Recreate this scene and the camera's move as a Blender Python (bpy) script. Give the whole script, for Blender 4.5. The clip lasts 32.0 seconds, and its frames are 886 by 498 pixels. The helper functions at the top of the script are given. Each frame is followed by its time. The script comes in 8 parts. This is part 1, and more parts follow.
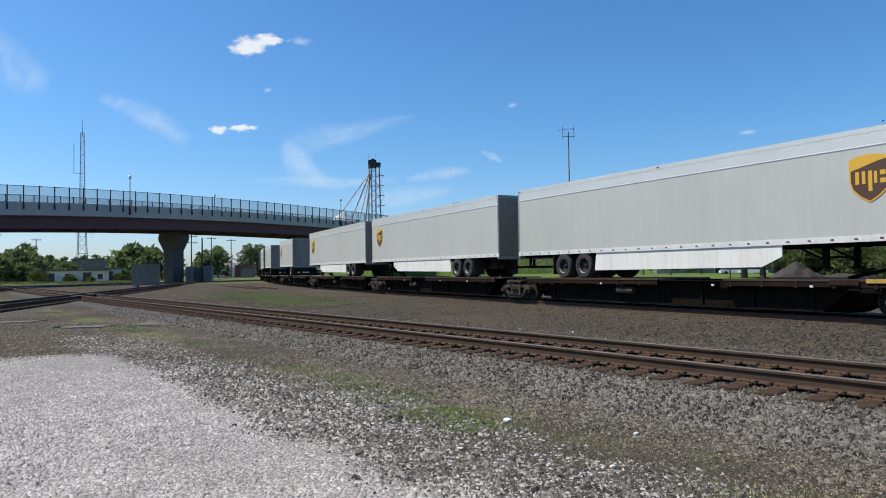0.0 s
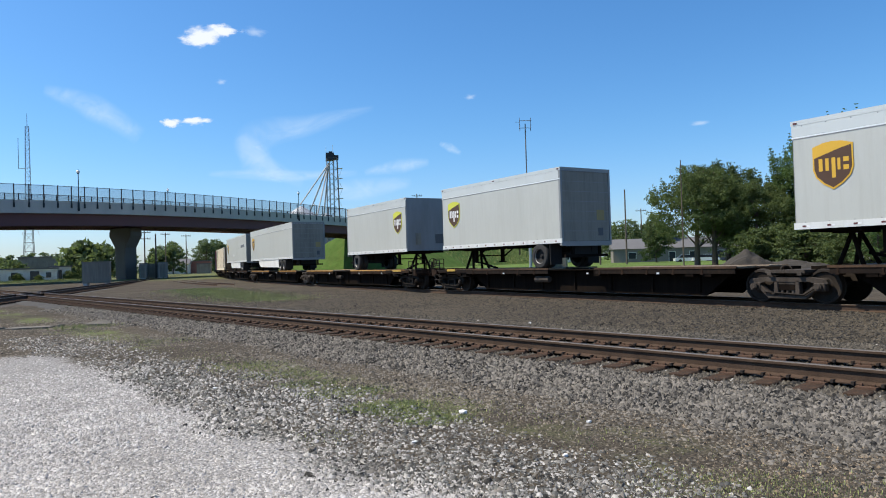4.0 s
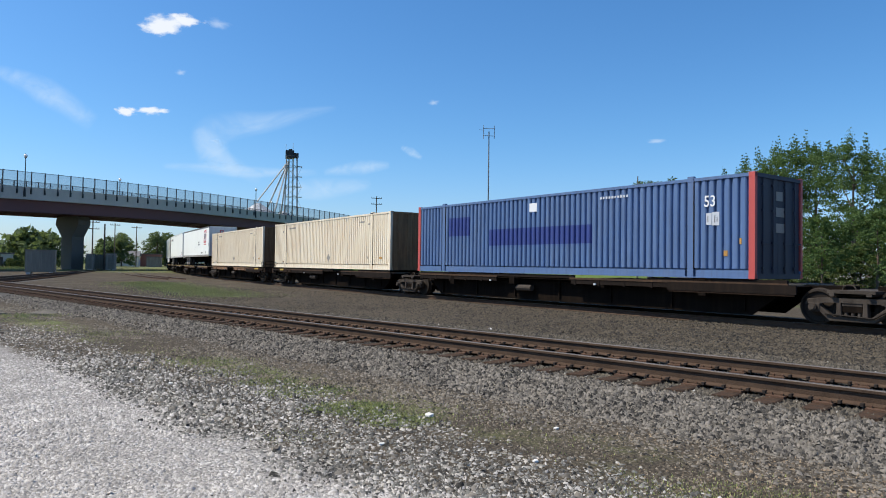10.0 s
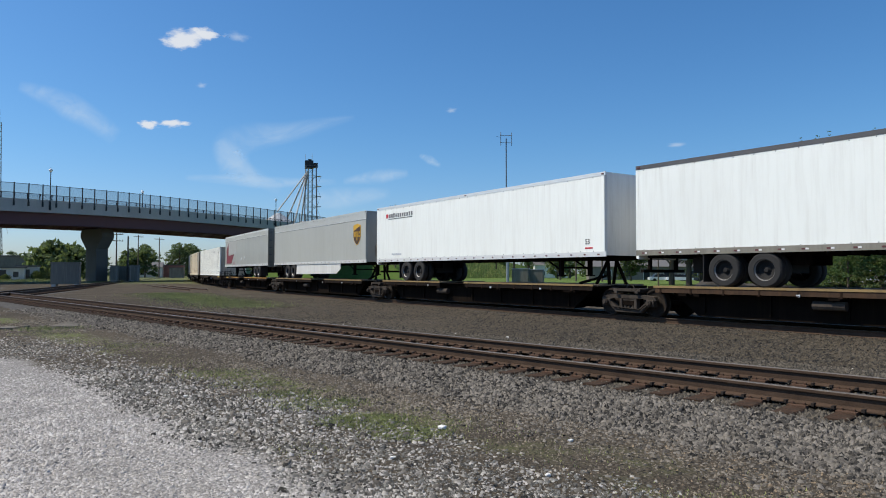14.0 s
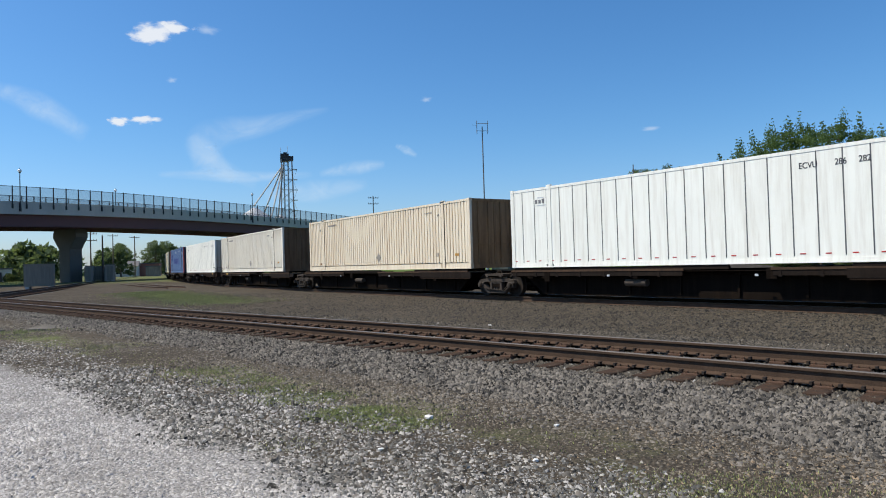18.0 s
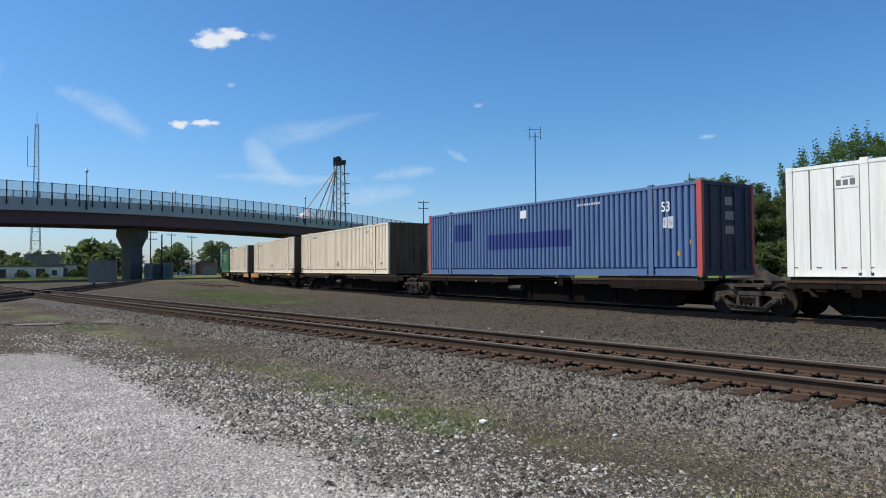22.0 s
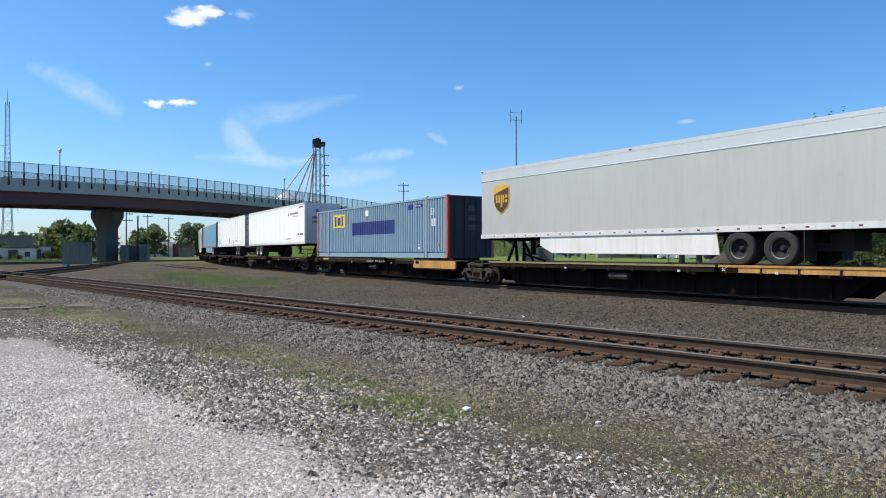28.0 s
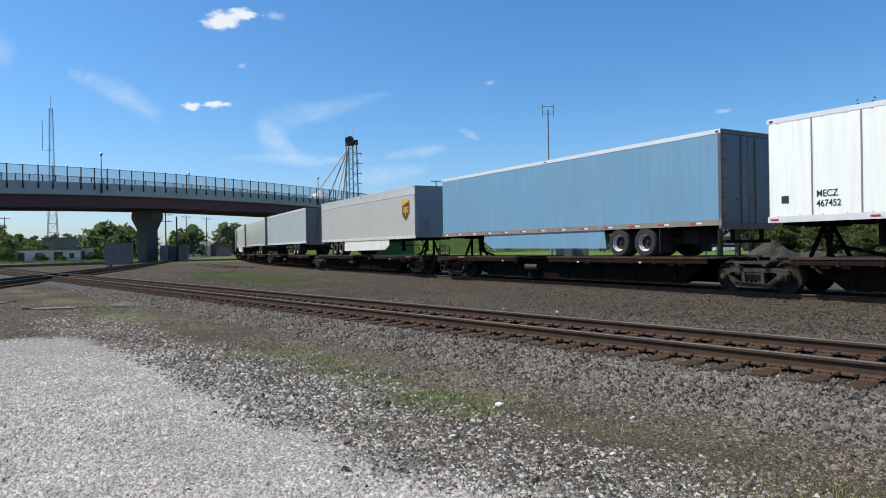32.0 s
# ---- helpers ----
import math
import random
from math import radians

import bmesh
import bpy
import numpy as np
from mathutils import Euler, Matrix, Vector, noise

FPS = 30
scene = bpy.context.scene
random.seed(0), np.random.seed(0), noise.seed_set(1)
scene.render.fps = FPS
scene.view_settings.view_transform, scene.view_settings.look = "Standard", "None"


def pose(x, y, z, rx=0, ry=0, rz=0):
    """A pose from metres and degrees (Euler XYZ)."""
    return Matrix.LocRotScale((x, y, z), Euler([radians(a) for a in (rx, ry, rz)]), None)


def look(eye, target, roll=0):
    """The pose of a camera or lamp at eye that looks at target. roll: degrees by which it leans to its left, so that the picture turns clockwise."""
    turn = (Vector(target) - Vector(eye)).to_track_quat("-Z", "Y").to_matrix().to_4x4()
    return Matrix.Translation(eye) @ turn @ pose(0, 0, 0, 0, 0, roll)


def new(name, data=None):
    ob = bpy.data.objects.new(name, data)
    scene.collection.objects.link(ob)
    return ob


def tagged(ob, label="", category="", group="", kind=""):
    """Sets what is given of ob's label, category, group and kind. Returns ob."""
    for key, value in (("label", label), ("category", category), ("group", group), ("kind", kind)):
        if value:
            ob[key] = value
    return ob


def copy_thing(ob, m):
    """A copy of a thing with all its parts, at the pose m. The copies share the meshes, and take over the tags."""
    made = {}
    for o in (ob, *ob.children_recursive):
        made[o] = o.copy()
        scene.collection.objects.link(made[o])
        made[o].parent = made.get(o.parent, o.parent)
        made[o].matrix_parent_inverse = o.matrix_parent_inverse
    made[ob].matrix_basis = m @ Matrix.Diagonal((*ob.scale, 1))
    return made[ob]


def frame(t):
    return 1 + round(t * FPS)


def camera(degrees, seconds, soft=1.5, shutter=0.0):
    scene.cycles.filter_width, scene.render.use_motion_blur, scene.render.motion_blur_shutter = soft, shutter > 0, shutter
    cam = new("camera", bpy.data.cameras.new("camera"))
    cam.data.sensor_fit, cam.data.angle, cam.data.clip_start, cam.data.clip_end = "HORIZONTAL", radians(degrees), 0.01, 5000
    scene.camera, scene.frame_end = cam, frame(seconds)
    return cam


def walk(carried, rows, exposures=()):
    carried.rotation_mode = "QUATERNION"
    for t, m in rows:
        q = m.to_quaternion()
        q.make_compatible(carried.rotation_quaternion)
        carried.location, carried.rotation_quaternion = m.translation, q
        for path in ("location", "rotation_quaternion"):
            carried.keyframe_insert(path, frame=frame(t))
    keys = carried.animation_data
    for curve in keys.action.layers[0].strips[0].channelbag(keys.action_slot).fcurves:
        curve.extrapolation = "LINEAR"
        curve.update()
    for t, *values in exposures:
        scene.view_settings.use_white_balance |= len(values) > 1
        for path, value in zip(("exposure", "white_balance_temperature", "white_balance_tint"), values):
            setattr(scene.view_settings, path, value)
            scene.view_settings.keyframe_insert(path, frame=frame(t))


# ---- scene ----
cam = camera(66.1, 32.0, soft=1.0)

PATH = [
    (0, pose(0.063, -0.182, 1.607, 91.76, 0, -0.09) @ pose(0, 0, 0, 0, 0, -0.77)),
    (0.5, pose(0.082, -0.167, 1.606, 91.78, 0, -0.97) @ pose(0, 0, 0, 0, 0, -0.21)),
    (1, pose(0.075, -0.178, 1.616, 91.54, 0, -1.41) @ pose(0, 0, 0, 0, 0, -0.40)),
    (1.5, pose(0.102, -0.184, 1.608, 91.07, 0, -2.14) @ pose(0, 0, 0, 0, 0, -0.42)),
    (2, pose(0.093, -0.189, 1.614, 90.49, 0, -2.20) @ pose(0, 0, 0, 0, 0, -0.78)),
    (2.5, pose(0.083, -0.180, 1.620, 90.35, 0, -0.29) @ pose(0, 0, 0, 0, 0, -0.62)),
    (4.5, pose(0.147, -0.145, 1.608, 91.19, 0, -5.06) @ pose(0, 0, 0, 0, 0, -2.06)),
    (5, pose(0.138, -0.124, 1.601, 91.20, 0, -6.20) @ pose(0, 0, 0, 0, 0, -2.06)),
    (5.5, pose(0.098, -0.094, 1.587, 91.27, 0, -6.14) @ pose(0, 0, 0, 0, 0, -1.63)),
    (6, pose(-0.022, -0.067, 1.582, 90.88, 0, -4.25) @ pose(0, 0, 0, 0, 0, -1.19)),
    (6.5, pose(-0.051, -0.064, 1.578, 90.66, 0, -2.63) @ pose(0, 0, 0, 0, 0, -0.55)),
    (7, pose(-0.072, -0.047, 1.576, 90.21, 0, -2.58) @ pose(0, 0, 0, 0, 0, -0.19)),
    (7.5, pose(-0.079, -0.045, 1.586, 90.06, 0, -2.59) @ pose(0, 0, 0, 0, 0, 0.38)),
    (8, pose(-0.062, -0.056, 1.585, 90.46, 0, -2.61) @ pose(0, 0, 0, 0, 0, 0.48)),
    (8.5, pose(-0.063, -0.060, 1.583, 90.80, 0, -5.11) @ pose(0, 0, 0, 0, 0, 0.38)),
    (9, pose(-0.048, -0.052, 1.580, 91.04, 0, -6.46) @ pose(0, 0, 0, 0, 0, 0.07)),
    (9.5, pose(-0.037, -0.035, 1.571, 91.32, 0, -6.91) @ pose(0, 0, 0, 0, 0, 0.29)),
    (10, pose(-0.030, -0.054, 1.572, 91.42, 0, -7.07) @ pose(0, 0, 0, 0, 0, 0.78)),
    (10.5, pose(-0.043, -0.058, 1.570, 90.93, 0, -4.61) @ pose(0, 0, 0, 0, 0, 1.33)),
    (11, pose(-0.040, -0.058, 1.571, 90.70, 0, -3.11) @ pose(0, 0, 0, 0, 0, 1.69)),
    (11.5, pose(-0.024, -0.071, 1.579, 90.45, 0, -2.74) @ pose(0, 0, 0, 0, 0, 1.36)),
    (12, pose(-0.009, -0.060, 1.585, 90.75, 0, -2.97) @ pose(0, 0, 0, 0, 0, 0.38)),
    (12.5, pose(-0.021, -0.045, 1.580, 91.14, 0, -3.96) @ pose(0, 0, 0, 0, 0, 0.20)),
    (13, pose(-0.027, -0.051, 1.580, 91.51, 0, -4.55) @ pose(0, 0, 0, 0, 0, 0.12)),
    (13.5, pose(-0.009, -0.028, 1.586, 91.74, 0, -5.84) @ pose(0, 0, 0, 0, 0, 0.01)),
    (14, pose(0.068, -0.011, 1.605, 92.03, 0, -5.41) @ pose(0, 0, 0, 0, 0, 0.10)),
    (14.5, pose(0.103, 0.016, 1.609, 91.94, 0, -4.44) @ pose(0, 0, 0, 0, 0, 0.12)),
    (16.5, pose(0.127, 0.010, 1.616, 90.74, 0, -4.23) @ pose(0, 0, 0, 0, 0, -1.58)),
    (17, pose(0.150, -0.013, 1.620, 90.74, 0, -4.71) @ pose(0, 0, 0, 0, 0, -1.50)),
    (17.5, pose(0.123, -0.015, 1.620, 90.88, 0, -6.02) @ pose(0, 0, 0, 0, 0, -1.41)),
    (18, pose(0.045, -0.014, 1.613, 91.13, 0, -7.15) @ pose(0, 0, 0, 0, 0, -1.68)),
    (18.5, pose(-0.034, 0.016, 1.594, 91.24, 0, -8.35) @ pose(0, 0, 0, 0, 0, -2.01)),
    (19, pose(-0.060, 0.012, 1.593, 91.38, 0, -8.03) @ pose(0, 0, 0, 0, 0, -1.76)),
    (19.5, pose(-0.061, 0.012, 1.588, 91.29, 0, -5.40) @ pose(0, 0, 0, 0, 0, -1.05)),
    (20, pose(-0.055, 0.008, 1.584, 91.15, 0, -4.88) @ pose(0, 0, 0, 0, 0, -0.15)),
    (20.5, pose(-0.065, -0.001, 1.587, 91.03, 0, -4.71) @ pose(0, 0, 0, 0, 0, 0.42)),
    (21, pose(-0.077, -0.014, 1.582, 90.99, 0, -4.55) @ pose(0, 0, 0, 0, 0, 0.39)),
    (21.5, pose(-0.067, -0.004, 1.588, 90.94, 0, -4.44) @ pose(0, 0, 0, 0, 0, 0.24)),
    (22, pose(-0.052, 0.036, 1.587, 91.67, 0, -3.07) @ pose(0, 0, 0, 0, 0, -0.31)),
    (22.5, pose(0.018, 0.138, 1.611, 92.39, 0, -2.08) @ pose(0, 0, 0, 0, 0, -0.24)),
    (23, pose(0.058, 0.170, 1.609, 92.19, 0, 2.32) @ pose(0, 0, 0, 0, 0, 0.36)),
    (23.5, pose(0.084, 0.167, 1.614, 91.55, 0, 3.38) @ pose(0, 0, 0, 0, 0, 0.09)),
    (24, pose(0.099, 0.153, 1.613, 90.87, 0, 2.81) @ pose(0, 0, 0, 0, 0, -0.56)),
    (24.5, pose(0.120, 0.140, 1.618, 90.59, 0, 1.91) @ pose(0, 0, 0, 0, 0, -1.08)),
    (25, pose(0.085, 0.153, 1.615, 90.63, 0, 0.64) @ pose(0, 0, 0, 0, 0, -0.98)),
    (25.5, pose(-0.020, 0.166, 1.600, 90.70, 0, -4.05) @ pose(0, 0, 0, 0, 0, -0.88)),
    (27.5, pose(-0.081, 0.122, 1.624, 89.99, 0, -3.46) @ pose(0, 0, 0, 0, 0, 0.30)),
    (28, pose(-0.087, 0.120, 1.624, 90.22, 0, -4.76) @ pose(0, 0, 0, 0, 0, -0.08)),
    (28.5, pose(-0.087, 0.130, 1.624, 90.36, 0, -5.72) @ pose(0, 0, 0, 0, 0, -0.47)),
    (29, pose(-0.085, 0.126, 1.624, 90.42, 0, -6.14) @ pose(0, 0, 0, 0, 0, -0.46)),
    (29.5, pose(-0.103, 0.113, 1.615, 90.35, 0, -4.17) @ pose(0, 0, 0, 0, 0, -0.13)),
    (30, pose(-0.089, 0.103, 1.617, 90.15, 0, -3.36) @ pose(0, 0, 0, 0, 0, 0.03)),
    (30.5, pose(-0.091, 0.107, 1.624, 90.04, 0, -2.89) @ pose(0, 0, 0, 0, 0, 0.18)),
    (31, pose(-0.085, 0.111, 1.610, 90.05, 0, -2.35) @ pose(0, 0, 0, 0, 0, 0.17)),
    (31.5, pose(-0.071, 0.121, 1.616, 89.97, 0, -1.88) @ pose(0, 0, 0, 0, 0, -0.07)),
    (32, pose(-0.056, 0.115, 1.625, 89.91, 0, -1.94) @ pose(0, 0, 0, 0, 0, -0.89)),
]
walk(cam, PATH, [(0.0, 0.0), (1.0, 0.05), (2.0, 0.14), (5.0, 0.17), (8.0, 0.19), (9.0, 0.06), (10.0, 0.09), (11.0, 0.05), (12.0, -0.05), (13.0, -0.12), (14.0, -0.20), (17.0, 0.13), (18.0, -0.05), (22.0, -0.09), (23.0, 0.0), (24.0, -0.02), (25.0, -0.03), (28.0, 0.19), (29.0, 0.14), (30.0, 0.08), (31.0, 0.0), (32.0, 0.02)])

# ---- world, sun, exposure ----
SUN_AZ, SUN_EL = -84.0, 54.0
world = bpy.data.worlds.new("sky")
scene.world = world
world.use_nodes = True
wn = world.node_tree.nodes
sky = wn.new("ShaderNodeTexSky")
sky.sky_type = "NISHITA"
sky.sun_disc = False
sky.sun_elevation = radians(SUN_EL)
sky.sun_rotation = radians(SUN_AZ % 360)
sky.air_density, sky.dust_density, sky.ozone_density = 1.0, 0.8, 3.2
wn["Background"].inputs["Strength"].default_value = 0.135
hue = wn.new("ShaderNodeHueSaturation")
hue.inputs["Saturation"].default_value = 1.12
tint = wn.new("ShaderNodeVectorMath")
tint.operation = "MULTIPLY"
sky_tc = wn.new("ShaderNodeTexCoord")
sky_sep = wn.new("ShaderNodeSeparateXYZ")
world.node_tree.links.new(sky_tc.outputs["Generated"], sky_sep.inputs[0])
sky_up = wn.new("ShaderNodeMapRange")
sky_up.interpolation_type = "SMOOTHSTEP"
sky_up.inputs["From Min"].default_value, sky_up.inputs["From Max"].default_value = -0.02, 0.20
world.node_tree.links.new(sky_sep.outputs["Z"], sky_up.inputs["Value"])
sky_hue = wn.new("ShaderNodeMix")
sky_hue.data_type = "RGBA"
sky_hue.inputs["A"].default_value = (0.84, 0.955, 1.20, 1)     # haze low down
sky_hue.inputs["B"].default_value = (0.765, 0.965, 1.13, 1)
world.node_tree.links.new(sky_up.outputs[0], sky_hue.inputs["Factor"])
world.node_tree.links.new(sky_hue.outputs["Result"], tint.inputs[1])
world.node_tree.links.new(sky.outputs[0], tint.inputs[0])
world.node_tree.links.new(tint.outputs[0], hue.inputs["Color"])
world.node_tree.links.new(hue.outputs[0], wn["Background"].inputs["Color"])
sun = new("sun", bpy.data.lights.new("sun", "SUN"))
sun.data.energy, sun.data.angle, sun.data.color = 5.4, radians(0.53), (1.0, 0.925, 0.785)
_a, _e = radians(SUN_AZ), radians(SUN_EL)
SUN_DIR = Vector((math.sin(_a) * math.cos(_e), math.cos(_a) * math.cos(_e), math.sin(_e)))
sun.matrix_world = look(SUN_DIR * 50, (0, 0, 0))

# ---- materials ----
MATS = {}


def mat(name, col, rough=0.6, metal=0.0, var=0.12, scale=6.0, bump=0.0, fine=60.0, dirt=None, dirt_amt=0.0, island=0.0, spec=0.5, streak=None, streak_amt=0.0):
    """A plain surface: colour with variation at two scales, optional dirt and relief."""
    if name in MATS:
        return MATS[name]
    m = bpy.data.materials.new(name)
    m.use_nodes = True
    nt = m.node_tree
    N, L = nt.nodes, nt.links
    b = N["Principled BSDF"]
    b.inputs["Roughness"].default_value = rough
    b.inputs["Metallic"].default_value = metal
    b.inputs["Specular IOR Level"].default_value = spec
    tc = N.new("ShaderNodeTexCoord")
    n1 = N.new("ShaderNodeTexNoise")
    n1.inputs["Scale"].default_value, n1.inputs["Detail"].default_value = scale * 0.2, 5
    n2 = N.new("ShaderNodeTexNoise")
    n2.inputs["Scale"].default_value, n2.inputs["Detail"].default_value = fine, 3
    for n in (n1, n2):
        L.new(tc.outputs["Object"], n.inputs["Vector"])
    add = N.new("ShaderNodeMath")
    add.operation = "ADD"
    L.new(n1.outputs["Fac"], add.inputs[0])
    L.new(n2.outputs["Fac"], add.inputs[1])
    src = add.outputs[0]
    if island:
        g = N.new("ShaderNodeNewGeometry")
        mul = N.new("ShaderNodeMath")
        mul.operation = "MULTIPLY_ADD"
        L.new(g.outputs["Random Per Island"], mul.inputs[0])
        mul.inputs[1].default_value = island
        L.new(src, mul.inputs[2])
        sub = N.new("ShaderNodeMath")
        sub.operation = "SUBTRACT"
        L.new(mul.outputs[0], sub.inputs[0])
        sub.inputs[1].default_value = island / 2
        src = sub.outputs[0]
    mr = N.new("ShaderNodeMapRange")
    mr.inputs["From Min"].default_value, mr.inputs["From Max"].default_value = 0.55, 1.45
    mr.inputs["To Min"].default_value, mr.inputs["To Max"].default_value = 1 - var, 1 + var
    mr.clamp = False
    L.new(src, mr.inputs["Value"])
    mx = N.new("ShaderNodeVectorMath")
    mx.operation = "SCALE"
    mx.inputs[0].default_value = col
    L.new(mr.outputs[0], mx.inputs["Scale"])
    out = mx.outputs[0]
    if dirt:
        n3 = N.new("ShaderNodeTexNoise")
        n3.inputs["Scale"].default_value, n3.inputs["Detail"].default_value = scale * 0.12, 9
        n3.inputs["Roughness"].default_value = 0.72
        mp = N.new("ShaderNodeMapping")
        mp.inputs["Scale"].default_value = (2.2, 2.2, 0.45)
        L.new(tc.outputs["Object"], mp.inputs["Vector"])
        L.new(mp.outputs[0], n3.inputs["Vector"])
        r3 = N.new("ShaderNodeMapRange")
        r3.inputs["From Min"].default_value, r3.inputs["From Max"].default_value = 0.48, 0.72
        r3.inputs["To Max"].default_value = dirt_amt
        L.new(n3.outputs["Fac"], r3.inputs["Value"])
        mix = N.new("ShaderNodeMix")
        mix.data_type = "RGBA"
        L.new(r3.outputs[0], mix.inputs["Factor"])
        L.new(out, mix.inputs["A"])
        mix.inputs["B"].default_value = (*dirt, 1)
        out = mix.outputs["Result"]
    if streak:
        n4 = N.new("ShaderNodeTexNoise")
        n4.inputs["Scale"].default_value, n4.inputs["Detail"].default_value, n4.inputs["Roughness"].default_value = 1.0, 6, 0.62
        mp4 = N.new("ShaderNodeMapping")
        mp4.inputs["Scale"].default_value = (7.0, 7.0, 0.42)
        L.new(tc.outputs["Object"], mp4.inputs["Vector"])
        L.new(mp4.outputs[0], n4.inputs["Vector"])
        r4 = N.new("ShaderNodeMapRange")
        r4.inputs["From Min"].default_value, r4.inputs["From Max"].default_value = 0.46, 0.74
        r4.inputs["To Max"].default_value = streak_amt
        L.new(n4.outputs["Fac"], r4.inputs["Value"])
        mix4 = N.new("ShaderNodeMix")
        mix4.data_type = "RGBA"
        L.new(r4.outputs[0], mix4.inputs["Factor"])
        L.new(out, mix4.inputs["A"])
        mix4.inputs["B"].default_value = (*streak, 1)
        out = mix4.outputs["Result"]
    L.new(out, b.inputs["Base Color"])
    if bump:
        bp = N.new("ShaderNodeBump")
        bp.inputs["Strength"].default_value, bp.inputs["Distance"].default_value = bump, 0.02
        L.new(n2.outputs["Fac"], bp.inputs["Height"])
        L.new(bp.outputs[0], b.inputs["Normal"])
    MATS[name] = m
    return m


GRIME = (0.09, 0.07, 0.055)
M_RAIL_TOP = mat("rail_head_steel", (0.115, 0.096, 0.082), 0.5, 0.15, 0.35, spec=0.3)
M_RAIL = mat("rail_rust", (0.070, 0.045, 0.031), 0.85, 0.0, 0.4, 20, 0.3, spec=0.15)
M_TIE = mat("tie_wood", (0.050, 0.034, 0.025), 0.95, 0, 0.6, 30, 0.5, 40, spec=0.08, dirt=(0.105, 0.055, 0.031), dirt_amt=0.75)
M_PLATE = mat("tie_plate_rust", (0.100, 0.059, 0.040), 0.85, 0.0, 0.45, 20, 0.2, spec=0.15)
M_ANCHOR = mat("anchor_rust", (0.028, 0.020, 0.016), 0.8, 0.3, 0.3)
# Black steel, taken darker to carry the shade below the deck.
M_STEEL_DARK = mat("underframe_black_shade", (0.0105, 0.0078, 0.0062), 0.95, 0.0, 0.5, 8, 0.2, spec=0.03, streak=(0.024, 0.016, 0.011), streak_amt=0.5)
M_TRUCK_DK = mat("truck_dark_grime", (0.021, 0.017, 0.014), 0.85, 0.0, 0.45, 12, 0.3, spec=0.15, dirt=(0.055, 0.047, 0.039), dirt_amt=0.4)
M_TRUCK = mat("truck_grey_dust", (0.055, 0.044, 0.036), 0.85, 0.0, 0.45, 12, 0.3, spec=0.2, dirt=(0.020, 0.016, 0.013), dirt_amt=0.75, streak=(0.11, 0.093, 0.077), streak_amt=0.4)
# Wheel steel darkened for the deck's shade over the trucks.
M_WHEEL = mat("wheel_steel", (0.030, 0.023, 0.018), 0.75, 0.1, 0.4, 10, spec=0.2, dirt=(0.013, 0.010, 0.008), dirt_amt=0.7)
M_YELLOW = mat("car_yellow_faded", (0.47, 0.255, 0.072), 0.75, 0, 0.3, 6, 0.1, spec=0.25, dirt=(0.14, 0.07, 0.035), dirt_amt=0.75, streak=(0.15, 0.075, 0.04), streak_amt=0.35)
M_DECK_TOP = mat("car_deck_dust", (0.20, 0.15, 0.10), 0.85, 0, 0.3, 8, 0.2, dirt=(0.08, 0.06, 0.05), dirt_amt=0.7)
M_PANEL_DK = mat("side_panel_dark", (0.015, 0.011, 0.009), 0.9, 0, 0.4, 8, 0.2, spec=0.1, streak=(0.035, 0.022, 0.014), streak_amt=0.4)
M_DECKEDGE = mat("deck_edge_brown", (0.062, 0.037, 0.023), 0.85, 0, 0.35, 8, spec=0.2, dirt=(0.025, 0.017, 0.013), dirt_amt=0.7, streak=(0.12, 0.065, 0.033), streak_amt=0.45)
M_TYRE = mat("tyre_rubber", (0.020, 0.019, 0.019), 0.85, 0, 0.25, 10, 0.1, dirt=(0.05, 0.045, 0.04), dirt_amt=0.25)
M_RIM = mat("rim_grey", (0.26, 0.25, 0.24), 0.45, 0.4, 0.35, dirt=(0.08, 0.07, 0.06), dirt_amt=0.6)
M_RIM_W = mat("rim_white", (0.62, 0.62, 0.60), 0.5, 0.1, 0.15)
M_TAPE_R = mat("tape_red", (0.42, 0.03, 0.03), 0.4, 0, 0.05)
M_TAPE_D = mat("tape_dark_red", (0.11, 0.03, 0.03), 0.5, 0, 0.2)
M_TAPE_W = mat("tape_white", (0.75, 0.75, 0.75), 0.4, 0, 0.05)
M_ALU = mat("aluminium_rail", (0.78, 0.78, 0.755), 0.34, 0.25, 0.06, 5, dirt=(0.6, 0.58, 0.55), dirt_amt=0.25)
M_DOOR_GREY = mat("door_grey", (0.255, 0.24, 0.20), 0.7, 0.05, 0.14, 4, spec=0.3, dirt=GRIME, dirt_amt=0.5, streak=(0.15, 0.135, 0.11), streak_amt=0.5)
M_FRAME_DK = mat("frame_dark", (0.10, 0.10, 0.105), 0.6, 0.2, 0.2)
M_GREY_TRL = mat("trailer_grey", (0.480, 0.480, 0.440), 0.36, 0.1, 0.06, 3, dirt=(0.38, 0.375, 0.335), dirt_amt=0.45, streak=(0.37, 0.355, 0.31), streak_amt=0.30)
M_WHITE = mat("trailer_white", (0.92, 0.935, 0.885), 0.36, 0, 0.03, 3, dirt=(0.74, 0.73, 0.68), dirt_amt=0.3, streak=(0.62, 0.60, 0.54), streak_amt=0.30)
M_SILVER = mat("trailer_silver", (0.66, 0.63, 0.575), 0.30, 0.55, 0.07, 3, dirt=(0.46, 0.45, 0.43), dirt_amt=0.35, streak=(0.44, 0.42, 0.385), streak_amt=0.3)
M_BLUE_TRL = mat("trailer_blue", (0.160, 0.315, 0.455), 0.42, 0, 0.08, 3, dirt=(0.17, 0.25, 0.31), dirt_amt=0.4, streak=(0.13, 0.23, 0.31), streak_amt=0.5)
